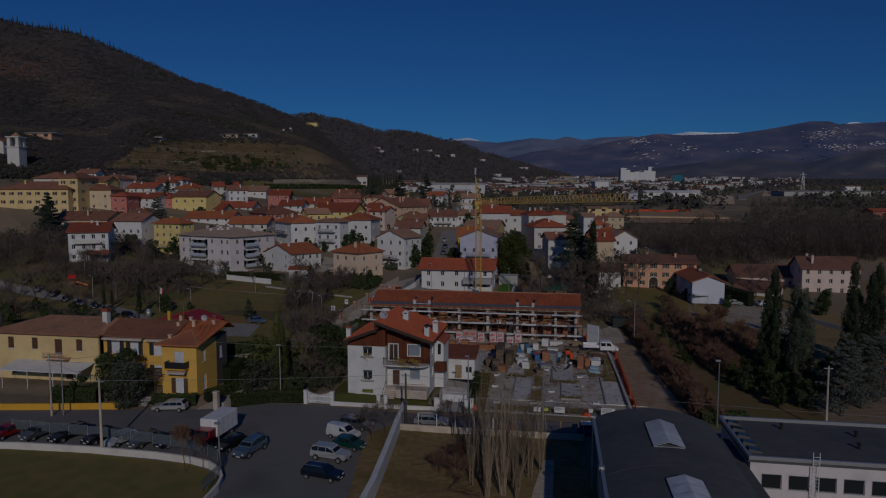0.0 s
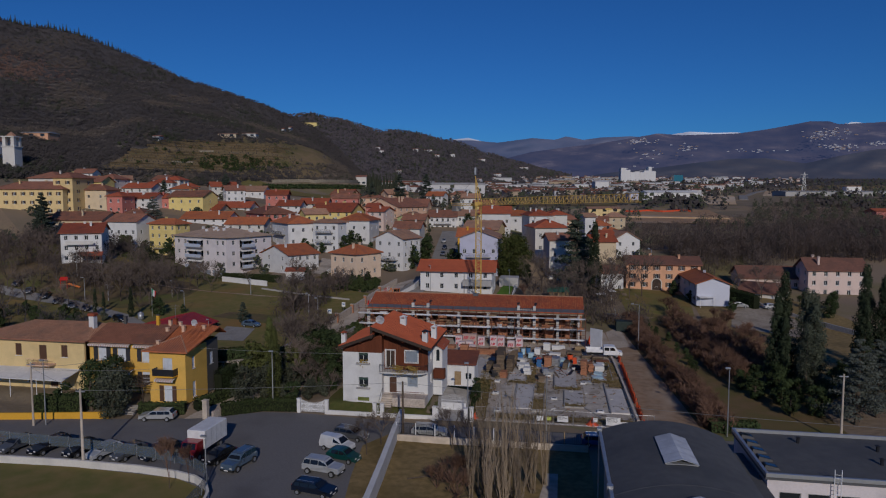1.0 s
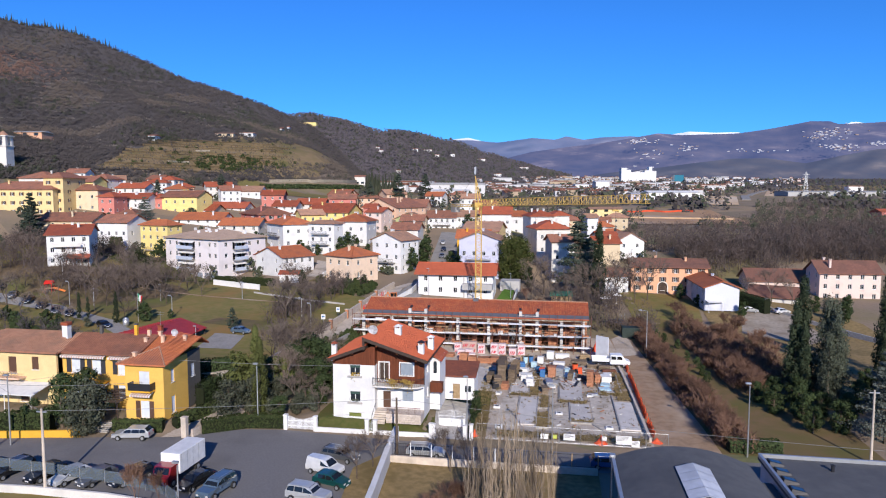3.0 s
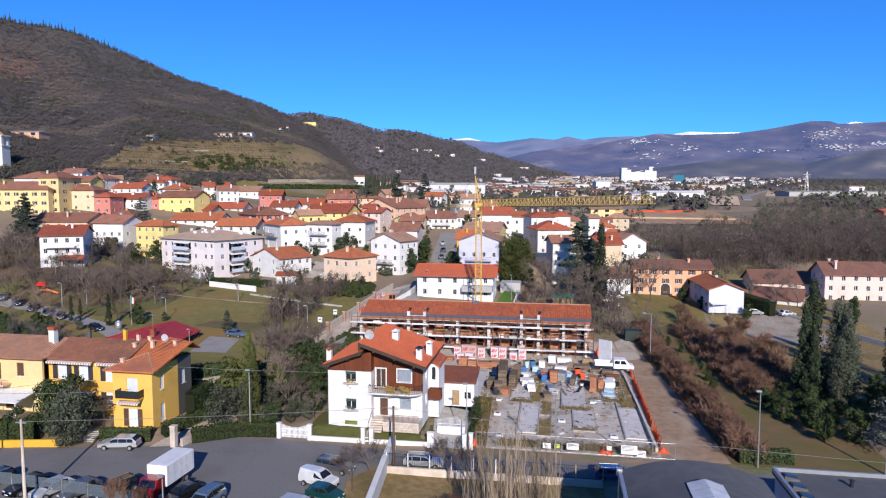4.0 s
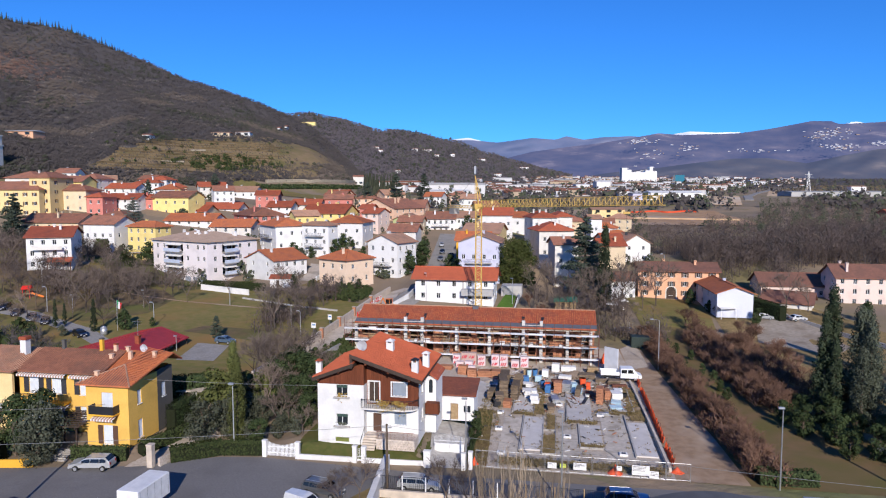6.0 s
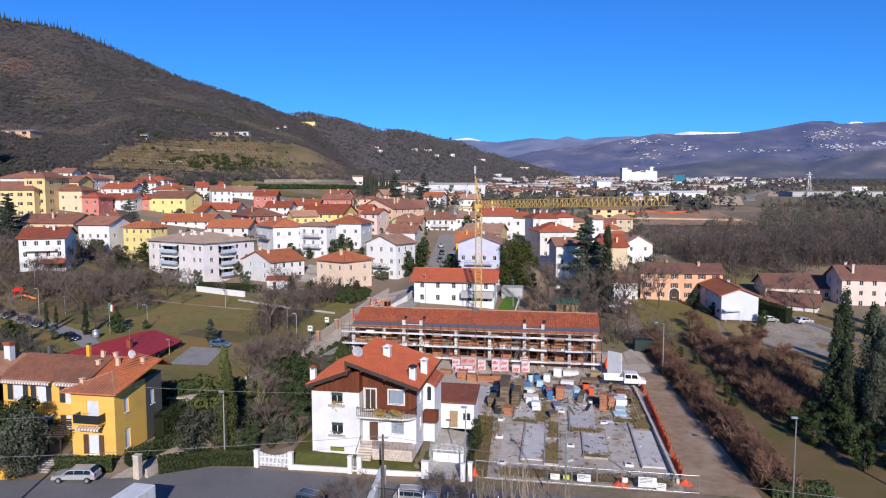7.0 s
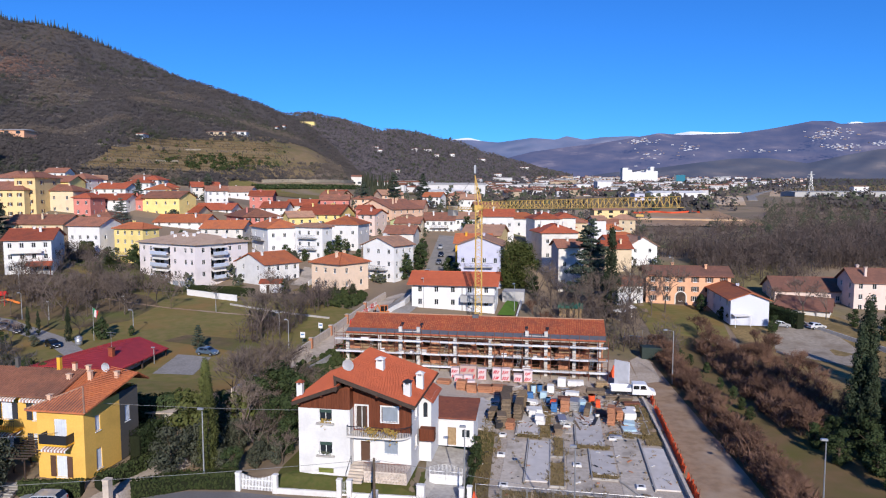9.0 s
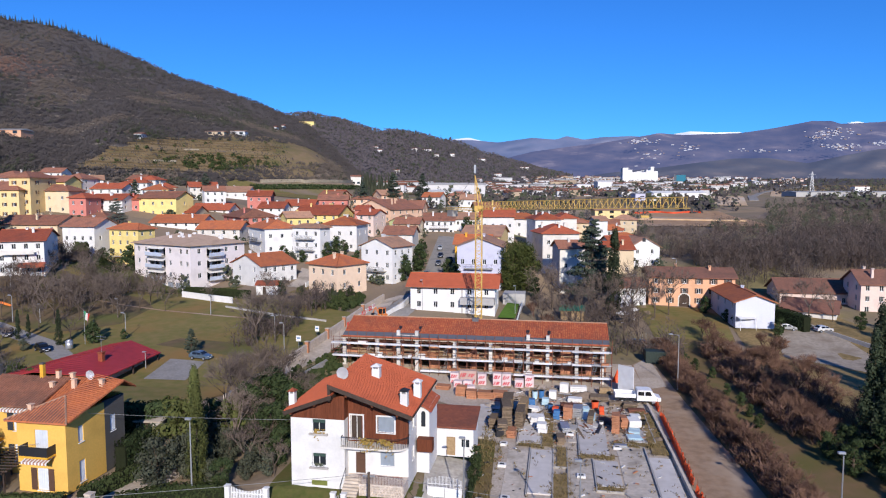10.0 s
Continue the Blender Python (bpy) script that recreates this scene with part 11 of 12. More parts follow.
for _ in range(520):
    px, v = wr.uniform(640, 1130), wr.uniform(300, 520)
    x, y = pv(px, v)
    if noise.noise((x / 30, y / 30, 6)) < 0.1:
        continue
    tuft(rg if wr.random() < 0.5 else rp, x, y, wr.uniform(3, 8), wr.uniform(2.5, 5), 44, wr, 0.55)
for _ in range(420):
    px, v = wr.uniform(-80, 1130), wr.uniform(190, 330)
    x, y = pv(px, v)
    if noise.noise((x / 18, y / 18, 2)) < 0.05 or -46 < x < -26:
        continue
    tuft(rg, x, y, wr.uniform(1.5, 4.5), wr.uniform(2, 4), 60, wr, 0.55)
for _ in range(420):
    px, v = wr.uniform(1100, 1320), wr.uniform(236, 368)
    x, y = pv(px, v)
    broom(rb, x, y, wr.uniform(1.2, 3.0) if v > 255 else wr.uniform(3, 6), wr.uniform(2.5, 5), 60, wr)
for _ in range(110):
    broom(rb, wr.uniform(37, 66), wr.uniform(207, 238), wr.uniform(4, 7), wr.uniform(3.5, 5.5), 110, wr)
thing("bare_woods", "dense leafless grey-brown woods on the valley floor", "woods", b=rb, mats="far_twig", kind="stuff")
thing("valley_evergreens", "dark evergreen trees scattered over the valley", "woods", b=rg, mats="hill_green", kind="stuff")
thing("valley_thickets", "brown leafless thickets on the valley floor", "woods", b=rp, mats="wood_leaf", kind="stuff")
# mid-distance shrubs along the farm and park edges
sb, lg = B(), B()
for _ in range(700):
    x, y = wr.uniform(-175, -98), wr.uniform(128, 190)
    if noise.noise((x / 14, y / 14, 8)) > -0.05 + 0.25 * (y < 142) and not (x > -126 and y > 172):
        broom(sb, x, y, wr.uniform(2.5, 6.5), wr.uniform(3, 5.5), 90, wr)
for _ in range(150):
    x, y = wr.uniform(-60, -48), wr.uniform(130, 172)
    if noise.noise((x / 9, y / 9, 5)) > -0.1 and not (x > -52 and y < 152):
        broom(sb, x, y, wr.uniform(2.5, 5), wr.uniform(2, 4), 80, wr)
for _ in range(160):
    x, y = wr.uniform(-6, 24), wr.uniform(141, 182)
    if noise.noise((x / 9, y / 9, 7)) > -0.1 and not (14 < x and y > 156):
        broom(sb, x, y, wr.uniform(2, 6), wr.uniform(2, 4), 80, wr)
for _ in range(150):
    x, y = wr.uniform(-43, -36.5), wr.uniform(106, 150)
    if x > -44.4 + (y - 106) * 0.13 + 1.2:
        tuft(lg, x, y, wr.uniform(0.6, 2.2), wr.uniform(1, 2.6), 40, wr)
db = B()
for _ in range(130):
    x, y = wr.uniform(-122, -72), wr.uniform(98, 126)
    if y > 100 + (x + 78) * -0.62 + 8 or noise.noise((x / 9, y / 9, 12)) < -0.2:
        continue
    if wr.random() < 0.45:
        tuft(lg, x, y, wr.uniform(1.2, 3.0), wr.uniform(1.6, 3.4), 55, wr)
    else:
        broom(db, x, y, wr.uniform(2.0, 4.6), wr.uniform(2.0, 4.2), 110, wr)
for _ in range(70):
    x, y = wr.uniform(-56, -46), wr.uniform(158, 172)
    tuft(lg, x, y, wr.uniform(0.6, 1.8), wr.uniform(0.9, 2.0), 36, wr)
ub = B()
for _ in range(420):
    y = wr.uniform(83, 150)
    x = wr.choice((18.4 + wr.uniform(-1.3, 2.0) - (y - 86) * 0.055, 27.0 + wr.uniform(-2.6, 3.0) - (y - 98) * 0.03, wr.uniform(23.5, 37)))
    if x > 22.5 and y < 108:
        continue
    broom(ub, x, y, wr.uniform(0.9, 2.3), wr.uniform(1.4, 2.8), 90, wr)
thing("orchard_undergrowth", "brown leafless undergrowth between the fruit trees", "shrubs", b=ub, mats="brown_twig", kind="stuff")
thing("park_bushes", "dark leafless bushes beside the park car park", "shrubs", b=db, mats="wood_leaf", kind="stuff")
thing("lane_shrubs", "dark green shrubs on the bank beside the lane", "shrubs", b=lg, mats="hedge", kind="stuff")
thing("park_thickets", "leafless shrubs and saplings in the park and gardens", "shrubs", b=sb, mats="far_twig", kind="stuff")

# ---- the far town, sheds and towers ----
wall("far_pale", (0.62, 0.61, 0.61)), wall("far_tan", (0.46, 0.36, 0.26))
town = B()
tr = random.Random(21)
for _ in range(1050):
    px = tr.choice((tr.uniform(850, 1100), tr.uniform(850, 1420), tr.uniform(690, 1250)))
    v = tr.uniform(700, 2900) if px > 830 else tr.uniform(560, 900)
    if px > 1270 and v < 1500:
        continue
    x, y = pv(px, v)
    z = gz(x, y)
    if z > np.interp(v, [0, 600, 1200, 2500, 4500], [12, 36, 56, 104, 200]):
        continue
    w, d, h = tr.uniform(6, 13), tr.uniform(6, 10), tr.uniform(3.5, 7)
    if tr.random() < 0.12:
        w, h = tr.uniform(25, 60), tr.uniform(6, 9)
    T = Matrix.Translation((x, y, z)) @ pose(0, 0, 0, 0, 0, tr.uniform(-25, 35))
    m = tr.choice((0, 0, 0, 0, 1, 1, 1, 2, 3))
    town.box(-w / 2, -d / 2, -2, w / 2, d / 2, h, m, T)
    r = 4 if w < 20 or tr.random() < 0.3 else 5
    k = h + 0.2 * d
    town.add([(-w / 2 - 0.5, -d / 2 - 0.5, h), (w / 2 + 0.5, -d / 2 - 0.5, h), (w / 2 + 0.5, 0, k), (-w / 2 - 0.5, 0, k), (w / 2 + 0.5, d / 2 + 0.5, h), (-w / 2 - 0.5, d / 2 + 0.5, h)],
             [(0, 1, 2, 3), (3, 2, 4, 5), (1, 4, 2), (0, 3, 5)], r, T)
thing("far_town", "houses of the far town with red roofs and pale walls", "town", b=town, mats=["far_pale", "far_pale", "far_tan", "pink", "roof_brown", "grey"], kind="stuff")

def shed(label, px0, px1, v, h, d=16, walls="white", roof="grey", rise=1.2, bands=0, name="warehouse"):
    x0, y0 = pv(px0, v)
    x1, y1 = pv(px1, v)
    w = math.hypot(x1 - x0, y1 - y0)
    o = thing(name, label, "warehouse", at=pose((x0 + x1) / 2, (y0 + y1) / 2, gz((x0 + x1) / 2, (y0 + y1) / 2), 0, 0, YAW))
    b = B()
    b.box(-w / 2, 0, -1, w / 2, d, h)
    part("wall", b, walls, o)
    b = B()
    b.profile([(-0.6, h + 0.01), (d / 2, h + rise), (d + 0.6, h + 0.01)], -w / 2 - 0.5, w / 2 + 0.5)
    part("roof", b, roof, o)
    n = max(2, int(w / 6))
    for i in range(n):
        for k in range(bands):
            g = B()
            xx = -w / 2 + w * (i + 0.5) / n
            g.box(xx - 1.3, -0.05, 1.2 + k * 3, xx + 1.3, -0.01, 2.8 + k * 3)
            part("window", g, "glass", o)
M["teal_glass"] = glass_mat("teal_glass", (0.03, 0.16, 0.22), 0.2)
shed("long white warehouse with a pale roof", 1143, 1232, 640, 7.5, 24, "white", "white", 2.0, 1)
shed("pale blue warehouse in the valley", 1112, 1142, 640, 6.5, 18, "lilac", "grey", 1.0, 0)
shed("long cream building beyond the crane", 1040, 1096, 440, 6.0, 12, "paleyellow", "roof_tan", 1.5, 2, "long_house")
shed("white greenhouse shed behind the town", 757, 830, 470, 4.0, 14, "white", "white", 1.0, 0)
shed("coral block of flats beyond the fields", 910, 934, 900, 10, 12, "coral", "roof_brown", 1.5, 3, "apartment_block")
shed("pale block of flats beyond the fields", 872, 902, 900, 10, 12, "pink", "roof_brown", 1.5, 3, "apartment_block")
shed("white house beyond the fields", 818, 852, 600, 6.5, 12, "offwhite", "roof_brown", 2.0, 2, "far_house")
shed("long white factory in the far town", 894, 936, 1300, 9, 30, "white", "white", 1.5, 0)
shed("long grey factory in the far town", 936, 992, 1250, 10, 30, "grey", "grey", 1.5, 0)
shed("white factory in the far town", 1016, 1040, 1200, 12, 30, "white", "white", 1.5, 1)
shed("tall white factory in the far town", 1052, 1076, 1200, 17, 30, "white", "white", 2.5, 1)
shed("long low pale grey warehouse beyond the road", 1386, 1640, 720, 5, 30, "grey", "grey", 1.0, 0)
shed("small white house in the fields", 1494, 1520, 1100, 10, 12, "white", "roof_tan", 1.5, 1, "far_house")
shed("house with a red roof at the wood's edge", 1545, 1600, 420, 5, 12, "coral", "roof_red", 2.0, 1, "far_house")
shed("teal glass office block in the far town", 1190, 1206, 1900, 24, 20, "teal_glass", "grey", 0.5, 0, "office_block")
shed("white house with pale walls at the foot of the hill", 632, 650, 560, 7, 10, "offwhite", "roof_brown", 1.5, 1, "far_house")
shed("long yellow villa on the hillside", 536, 564, 1390, 10, 20, "lemon", "roof_tan", 1.0, 1, "far_house")
shed("white villa on the hillside", 434, 458, 522, 3.4, 9, "white", "roof_tan", 1.0, 1, "far_house")
shed("stone villa on the hillside", 393, 424, 508, 3.0, 9, "cream", "roof_tan", 1.0, 1, "far_house")
shed("small white house on the hillside", 279, 291, 444, 3.5, 8, "white", "roof_brown", 1.0, 1, "far_house")
shed("brown villa with a pale roof above the terraces", 40, 98, 405, 3.2, 12, "orange", "grey", 1.2, 1, "far_house")
for px, v, w in ((668, 1330, 14), (676, 1300, 10), (517, 690, 5), (505, 655, 5), (735, 1500, 14), (757, 1560, 20), (772, 1540, 14), (800, 1700, 12), (706, 1150, 12), (735, 1080, 10), (850, 1900, 20), (880, 1700, 16), (925, 2100, 22), (895, 1500, 14)):
    shed("small pale farmhouse on the wooded slope", px - w * 0.4, px + w * 0.4, v, 3 + v / 600, 8, "white", "roof_brown", 1.5, 1, "far_house")

def silos():
    x, y = pv(1129, 2000)
    o = thing("grain_silos", "white stepped silo complex towering over the far town", "silos", at=pose(x, y, gz(x, y), 0, 0, YAW))
    for a, w, h in ((-48, 16, 44), (-34, 14, 38), (-20, 14, 31), (-6, 14, 33), (8, 14, 31), (22, 14, 36), (33, 10, 47), (44, 13, 34)):
        b = B()
        b.slab(a - w / 2, 0, -3, a + w / 2, 24, h, 0.5)
        part("tower", b, "white", o)
M["teal_glass"] = glass_mat("teal_glass", (0.03, 0.16, 0.22), 0.2)
silos()

def bell_tower():
    x, y = pv(36, 330)
    z = gz(x, y)
    o = thing("bell_tower", "pale stone bell tower with an open belfry", "bell tower", at=pose(x, y, z, 0, 0, YAW))
    H = 59.5 - z
    b = B()
    b.slab(-3, -3, -2, 3, 3, H - 7, 0.05)
    part("shaft", b, "offwhite", o)
    for zz in (H - 7, H - 2.2):
        b = B()
        b.slab(-3.4, -3.4, zz, 3.4, 3.4, zz + 0.5, 0.05)
        part("cornice", b, "offwhite", o)
    for sx, sy in itertools.product((-1, 1), repeat=2):
        b = B()
        b.box(sx * 2.1 - 0.8, sy * 2.1 - 0.8, H - 6.5, sx * 2.1 + 0.8, sy * 2.1 + 0.8, H - 2.2)
        part("pier", b, "offwhite", o)
    b = B()
    b.tube((0, 0, H - 5.2), (0, 0, H - 4.0), 0.9, 0.4, n=10)
    part("bell", b, "rust", o)
    b = B()
    b.tube((0, 0, H - 1.7), (0, 0, H + 0.6), 2.6, 0.3, n=8)
    part("cap", b, "roof_tan", o)
    xx, yy = pv(14, 348)
    house("pale church nave beside the bell tower", xx, yy, gz(xx, yy), 10, 16, 6, 10, walls="offwhite", roof="gable_y", tiles="roof_brown", storeys=1, nf=1, ns=3, chimneys=0, name="church")
bell_tower()

def pylon():
    x, y = pv(1418, 1000)
    o = thing("power_pylon", "grey lattice power pylon in the fields", "pylon", at=pose(x, y, gz(x, y)))
    b = B()
    for sx, sy in itertools.product((-1, 1), repeat=2):
        b.tube((sx * 3, sy * 3, 0), (sx * 0.5, sy * 0.5, 34), 0.25, 0.15, n=4)
    for k in range(8):
        q = 3 - 2.5 * k / 8
        b.tube((-q, -q, k * 4.2), (q * 0.9, -q * 0.9, (k + 1) * 4.2), 0.12, n=4), b.tube((q, -q, k * 4.2), (-q * 0.9, -q * 0.9, (k + 1) * 4.2), 0.12, n=4)
    part("tower", b, "metal", o)
    for zz, L in ((26, 6), (30, 5)):
        b = B()
        b.tube((-L, 0, zz), (L, 0, zz), 0.2, n=4)
        part("crossarm", b, "metal", o)
pylon()
M["spoil"] = mat("sandy_spoil", (0.60, 0.43, 0.27), (0.47, 0.32, 0.19), 0.15, 0.95, 0.3, c3=(0.60, 0.52, 0.42), blotch=0.4, vary=0)
ribbon("valley_road", "asphalt road curving across the valley", "road", [pv(np.interp(v, [540, 600, 700, 900, 1100, 1350, 1600, 1850], [1322, 1314, 1311, 1316, 1335, 1370, 1410, 1440]), v) for v in range(640, 1850, 20)], -0.5, 0.7, 8, "far_asphalt")
patch("valley_field", "sandy fallow field beside the valley road", "field", [pv(1222, 575), pv(1300, 575), pv(1296, 700), pv(1300, 880), pv(1255, 880), pv(1228, 700)], "spoil", 0.45, 25)
patch("valley_field", "dry grass field beyond the road", "field", [pv(1345, 1230), pv(1600, 1230), pv(1650, 1700), pv(1450, 1700), pv(1400, 1500)], "dry_grass", 0.5, 40)
patch("valley_field", "pale fallow field beyond the road", "field", [pv(1365, 720), pv(1600, 730), pv(1600, 980), pv(1440, 960)], "orchard_grass", 0.5, 30)
patch("valley_field", "olive green meadow beyond the town", "field", [pv(880, 640), pv(1090, 640), pv(1090, 560), pv(860, 560)], "terrace", 0.5, 25)
patch("valley_field", "olive green meadow beyond the town", "field", [pv(660, 520), pv(830, 520), pv(830, 640), pv(690, 640)], "terrace", 0.5, 25)
M["brown_field"] = mat("turned_brown_soil", (0.42, 0.27, 0.155), (0.32, 0.20, 0.115), 0.12, 0.95, 0.3, c3=(0.42, 0.36, 0.29), blotch=0.4, vary=0)
patch("bare_field", "bare sandy field with a spoil heap", "field", [pv(1100, 372), pv(1330, 372), pv(1300, 430), pv(1250, 520), pv(1100, 520)], "brown_field", 0.4, 18)
M["net_far"] = plain("orange_fence", (0.70, 0.09, 0.03), 0.8)
ribbon("orange_fence", "orange mesh fence at the far edge of the field", "fence", [pv(p, 505 + 4 * math.sin(p / 9)) for p in range(1105, 1225, 6)], 0, 1.6, 0.3, "net_far")
ribbon("dirt_bank", "pale bank of spoil across the field", "bank", [pv(p, 440 - (p - 1110) * 0.12) for p in range(1110, 1300, 10)], -0.5, 1.2, 7.0, "spoil")

patch("road_bank", "sandy embankment beside the valley road", "bank", [pv(1345, 880), pv(1500, 880), pv(1530, 1223), pv(1352, 1223)], "spoil", 0.5, 30)
patch("road_bank", "sandy embankment beside the valley road", "bank", [pv(1262, 700), pv(1290, 700), pv(1300, 860), pv(1255, 860)], "spoil", 0.5, 30)
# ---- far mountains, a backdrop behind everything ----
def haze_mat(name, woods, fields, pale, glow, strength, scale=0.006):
    """Distant slopes: woods, brown fields and pale terraces in streaks along the hillside, under blue emission put in
    for haze.
    """
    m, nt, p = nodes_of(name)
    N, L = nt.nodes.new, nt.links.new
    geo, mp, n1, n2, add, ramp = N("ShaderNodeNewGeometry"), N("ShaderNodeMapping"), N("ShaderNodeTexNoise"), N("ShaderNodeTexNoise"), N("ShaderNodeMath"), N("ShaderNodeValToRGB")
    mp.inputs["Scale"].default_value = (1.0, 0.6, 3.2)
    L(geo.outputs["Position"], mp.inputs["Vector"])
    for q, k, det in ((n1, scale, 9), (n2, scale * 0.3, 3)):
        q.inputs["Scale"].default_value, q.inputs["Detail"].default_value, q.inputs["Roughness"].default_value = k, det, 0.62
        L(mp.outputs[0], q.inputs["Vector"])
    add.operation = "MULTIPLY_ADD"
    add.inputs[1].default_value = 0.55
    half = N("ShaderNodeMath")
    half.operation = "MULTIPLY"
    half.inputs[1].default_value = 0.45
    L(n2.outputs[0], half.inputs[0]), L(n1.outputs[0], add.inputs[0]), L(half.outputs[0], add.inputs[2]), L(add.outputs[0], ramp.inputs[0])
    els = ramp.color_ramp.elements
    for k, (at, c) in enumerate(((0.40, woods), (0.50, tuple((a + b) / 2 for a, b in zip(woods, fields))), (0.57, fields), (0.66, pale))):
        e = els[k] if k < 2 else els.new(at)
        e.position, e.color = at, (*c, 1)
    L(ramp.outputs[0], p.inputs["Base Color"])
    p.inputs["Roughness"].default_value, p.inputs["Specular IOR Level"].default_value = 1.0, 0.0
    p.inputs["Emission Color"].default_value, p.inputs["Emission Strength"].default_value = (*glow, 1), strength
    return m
# The blue glow is emission laid over every range in place of haze.
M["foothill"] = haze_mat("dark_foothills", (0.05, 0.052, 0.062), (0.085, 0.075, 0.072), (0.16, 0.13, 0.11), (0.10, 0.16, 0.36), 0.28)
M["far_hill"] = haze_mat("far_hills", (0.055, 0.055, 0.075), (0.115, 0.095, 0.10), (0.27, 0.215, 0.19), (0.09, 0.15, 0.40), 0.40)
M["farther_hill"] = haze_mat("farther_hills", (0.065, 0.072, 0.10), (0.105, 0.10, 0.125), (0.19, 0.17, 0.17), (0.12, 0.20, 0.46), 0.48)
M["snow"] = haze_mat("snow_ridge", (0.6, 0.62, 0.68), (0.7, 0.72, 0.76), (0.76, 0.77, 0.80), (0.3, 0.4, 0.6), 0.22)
def mountain(name, label, crest, v0, v1, low, material, rough=1.0, step=4, rows=22):
    p0, p1 = crest[0][0], crest[-1][0]
    n = int((p1 - p0) / step) + 1
    vs = []
    for k in range(rows + 1):
        f = k / rows
        for i in range(n):
            px = p0 + (p1 - p0) * i / (n - 1)
            top = np.interp(px, [c[0] for c in crest], [c[1] for c in crest])
            yy = low + (top - low) * f ** 0.85
            v = v0 + (v1 - v0) * f
            yy += rough * (1 - f ** 3) * (5 * noise.noise((px / 45, f * 2.6, v0)) + 3 * noise.noise((px / 17, f * 6, v0))) * min(1, f * 5) + rough * 0.8 * noise.noise((px / 6, f * 8, 3))
            v += 260 * rough * noise.noise((px / 60, f * 3, 7.7))
            x, y = pv(px, v)
            vs.append((x, y, 28 + (348 - yy) / 1152 * v))
    b = B()
    b.add(vs, [(k * n + i, k * n + i + 1, (k + 1) * n + i + 1, (k + 1) * n + i) for k in range(rows) for i in range(n - 1)])
    thing(name, label, "mountains", b=b, mats=material, kind="structure", smooth=True)
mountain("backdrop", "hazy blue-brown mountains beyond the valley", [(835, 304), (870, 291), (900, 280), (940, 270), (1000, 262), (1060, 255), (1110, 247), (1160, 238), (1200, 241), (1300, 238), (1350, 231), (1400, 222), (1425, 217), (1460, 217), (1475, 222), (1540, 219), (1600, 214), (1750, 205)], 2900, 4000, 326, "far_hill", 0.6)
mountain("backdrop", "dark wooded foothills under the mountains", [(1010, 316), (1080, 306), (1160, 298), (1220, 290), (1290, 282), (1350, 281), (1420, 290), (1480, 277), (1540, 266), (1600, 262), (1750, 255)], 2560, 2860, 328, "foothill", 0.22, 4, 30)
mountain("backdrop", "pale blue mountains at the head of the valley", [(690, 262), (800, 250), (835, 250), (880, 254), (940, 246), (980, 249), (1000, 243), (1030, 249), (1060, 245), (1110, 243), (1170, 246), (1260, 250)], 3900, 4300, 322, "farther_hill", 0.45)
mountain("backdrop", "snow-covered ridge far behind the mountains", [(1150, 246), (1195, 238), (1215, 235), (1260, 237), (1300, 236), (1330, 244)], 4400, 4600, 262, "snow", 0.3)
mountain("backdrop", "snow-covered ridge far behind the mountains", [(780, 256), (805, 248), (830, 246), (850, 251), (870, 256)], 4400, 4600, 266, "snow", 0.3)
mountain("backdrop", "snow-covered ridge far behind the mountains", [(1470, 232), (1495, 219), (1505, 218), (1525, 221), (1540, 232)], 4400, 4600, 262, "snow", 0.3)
vil = B()
# Wall colour leans blue to take the place of haze.
M["far_wall"], M["far_roof"] = plain("far_house_walls", (0.50, 0.50, 0.54), 0.9), plain("far_house_roofs", (0.30, 0.23, 0.21), 0.9)
for cx, cy, sx, sy, n in ((1465, 236, 45, 8, 60), (1480, 262, 32, 6, 55), (1130, 252, 38, 5, 40), (1420, 300, 22, 4, 26), (1180, 305, 90, 10, 60), (1545, 256, 20, 4, 20), (1210, 262, 25, 6, 22), (1330, 268, 40, 3, 16), (1150, 275, 40, 10, 20), (1290, 295, 60, 6, 30), (1440, 244, 30, 6, 25)):
    for _ in range(n):
        px, yy = tr.gauss(cx, sx * 0.5), tr.gauss(cy, sy * 0.5)
        top = np.interp(px, [1060, 1110, 1160, 1300, 1400, 1440, 1600], [270, 248, 238, 238, 222, 217, 214])
        f = max(0.02, min(0.96, (326 - yy) / (326 - top))) ** (1 / 0.85)
        v = 2900 + 1100 * f - 330
        x, y = pv(px, v)
        z, w, h = 28 + (348 - yy) / 1152 * v, tr.uniform(4, 15), tr.uniform(2.0, 4.0)
        vil.box(x - w / 2, y, z - h / 2, x + w / 2, y + 8, z + h / 2, tr.choice((0, 0, 1)))
thing("far_villages", "white villages on the far mountains", "village", b=vil, mats=["far_wall", "far_roof"], kind="stuff")

# ---- more houses of the town, between the others ----
fr = random.Random(44)
added = 0
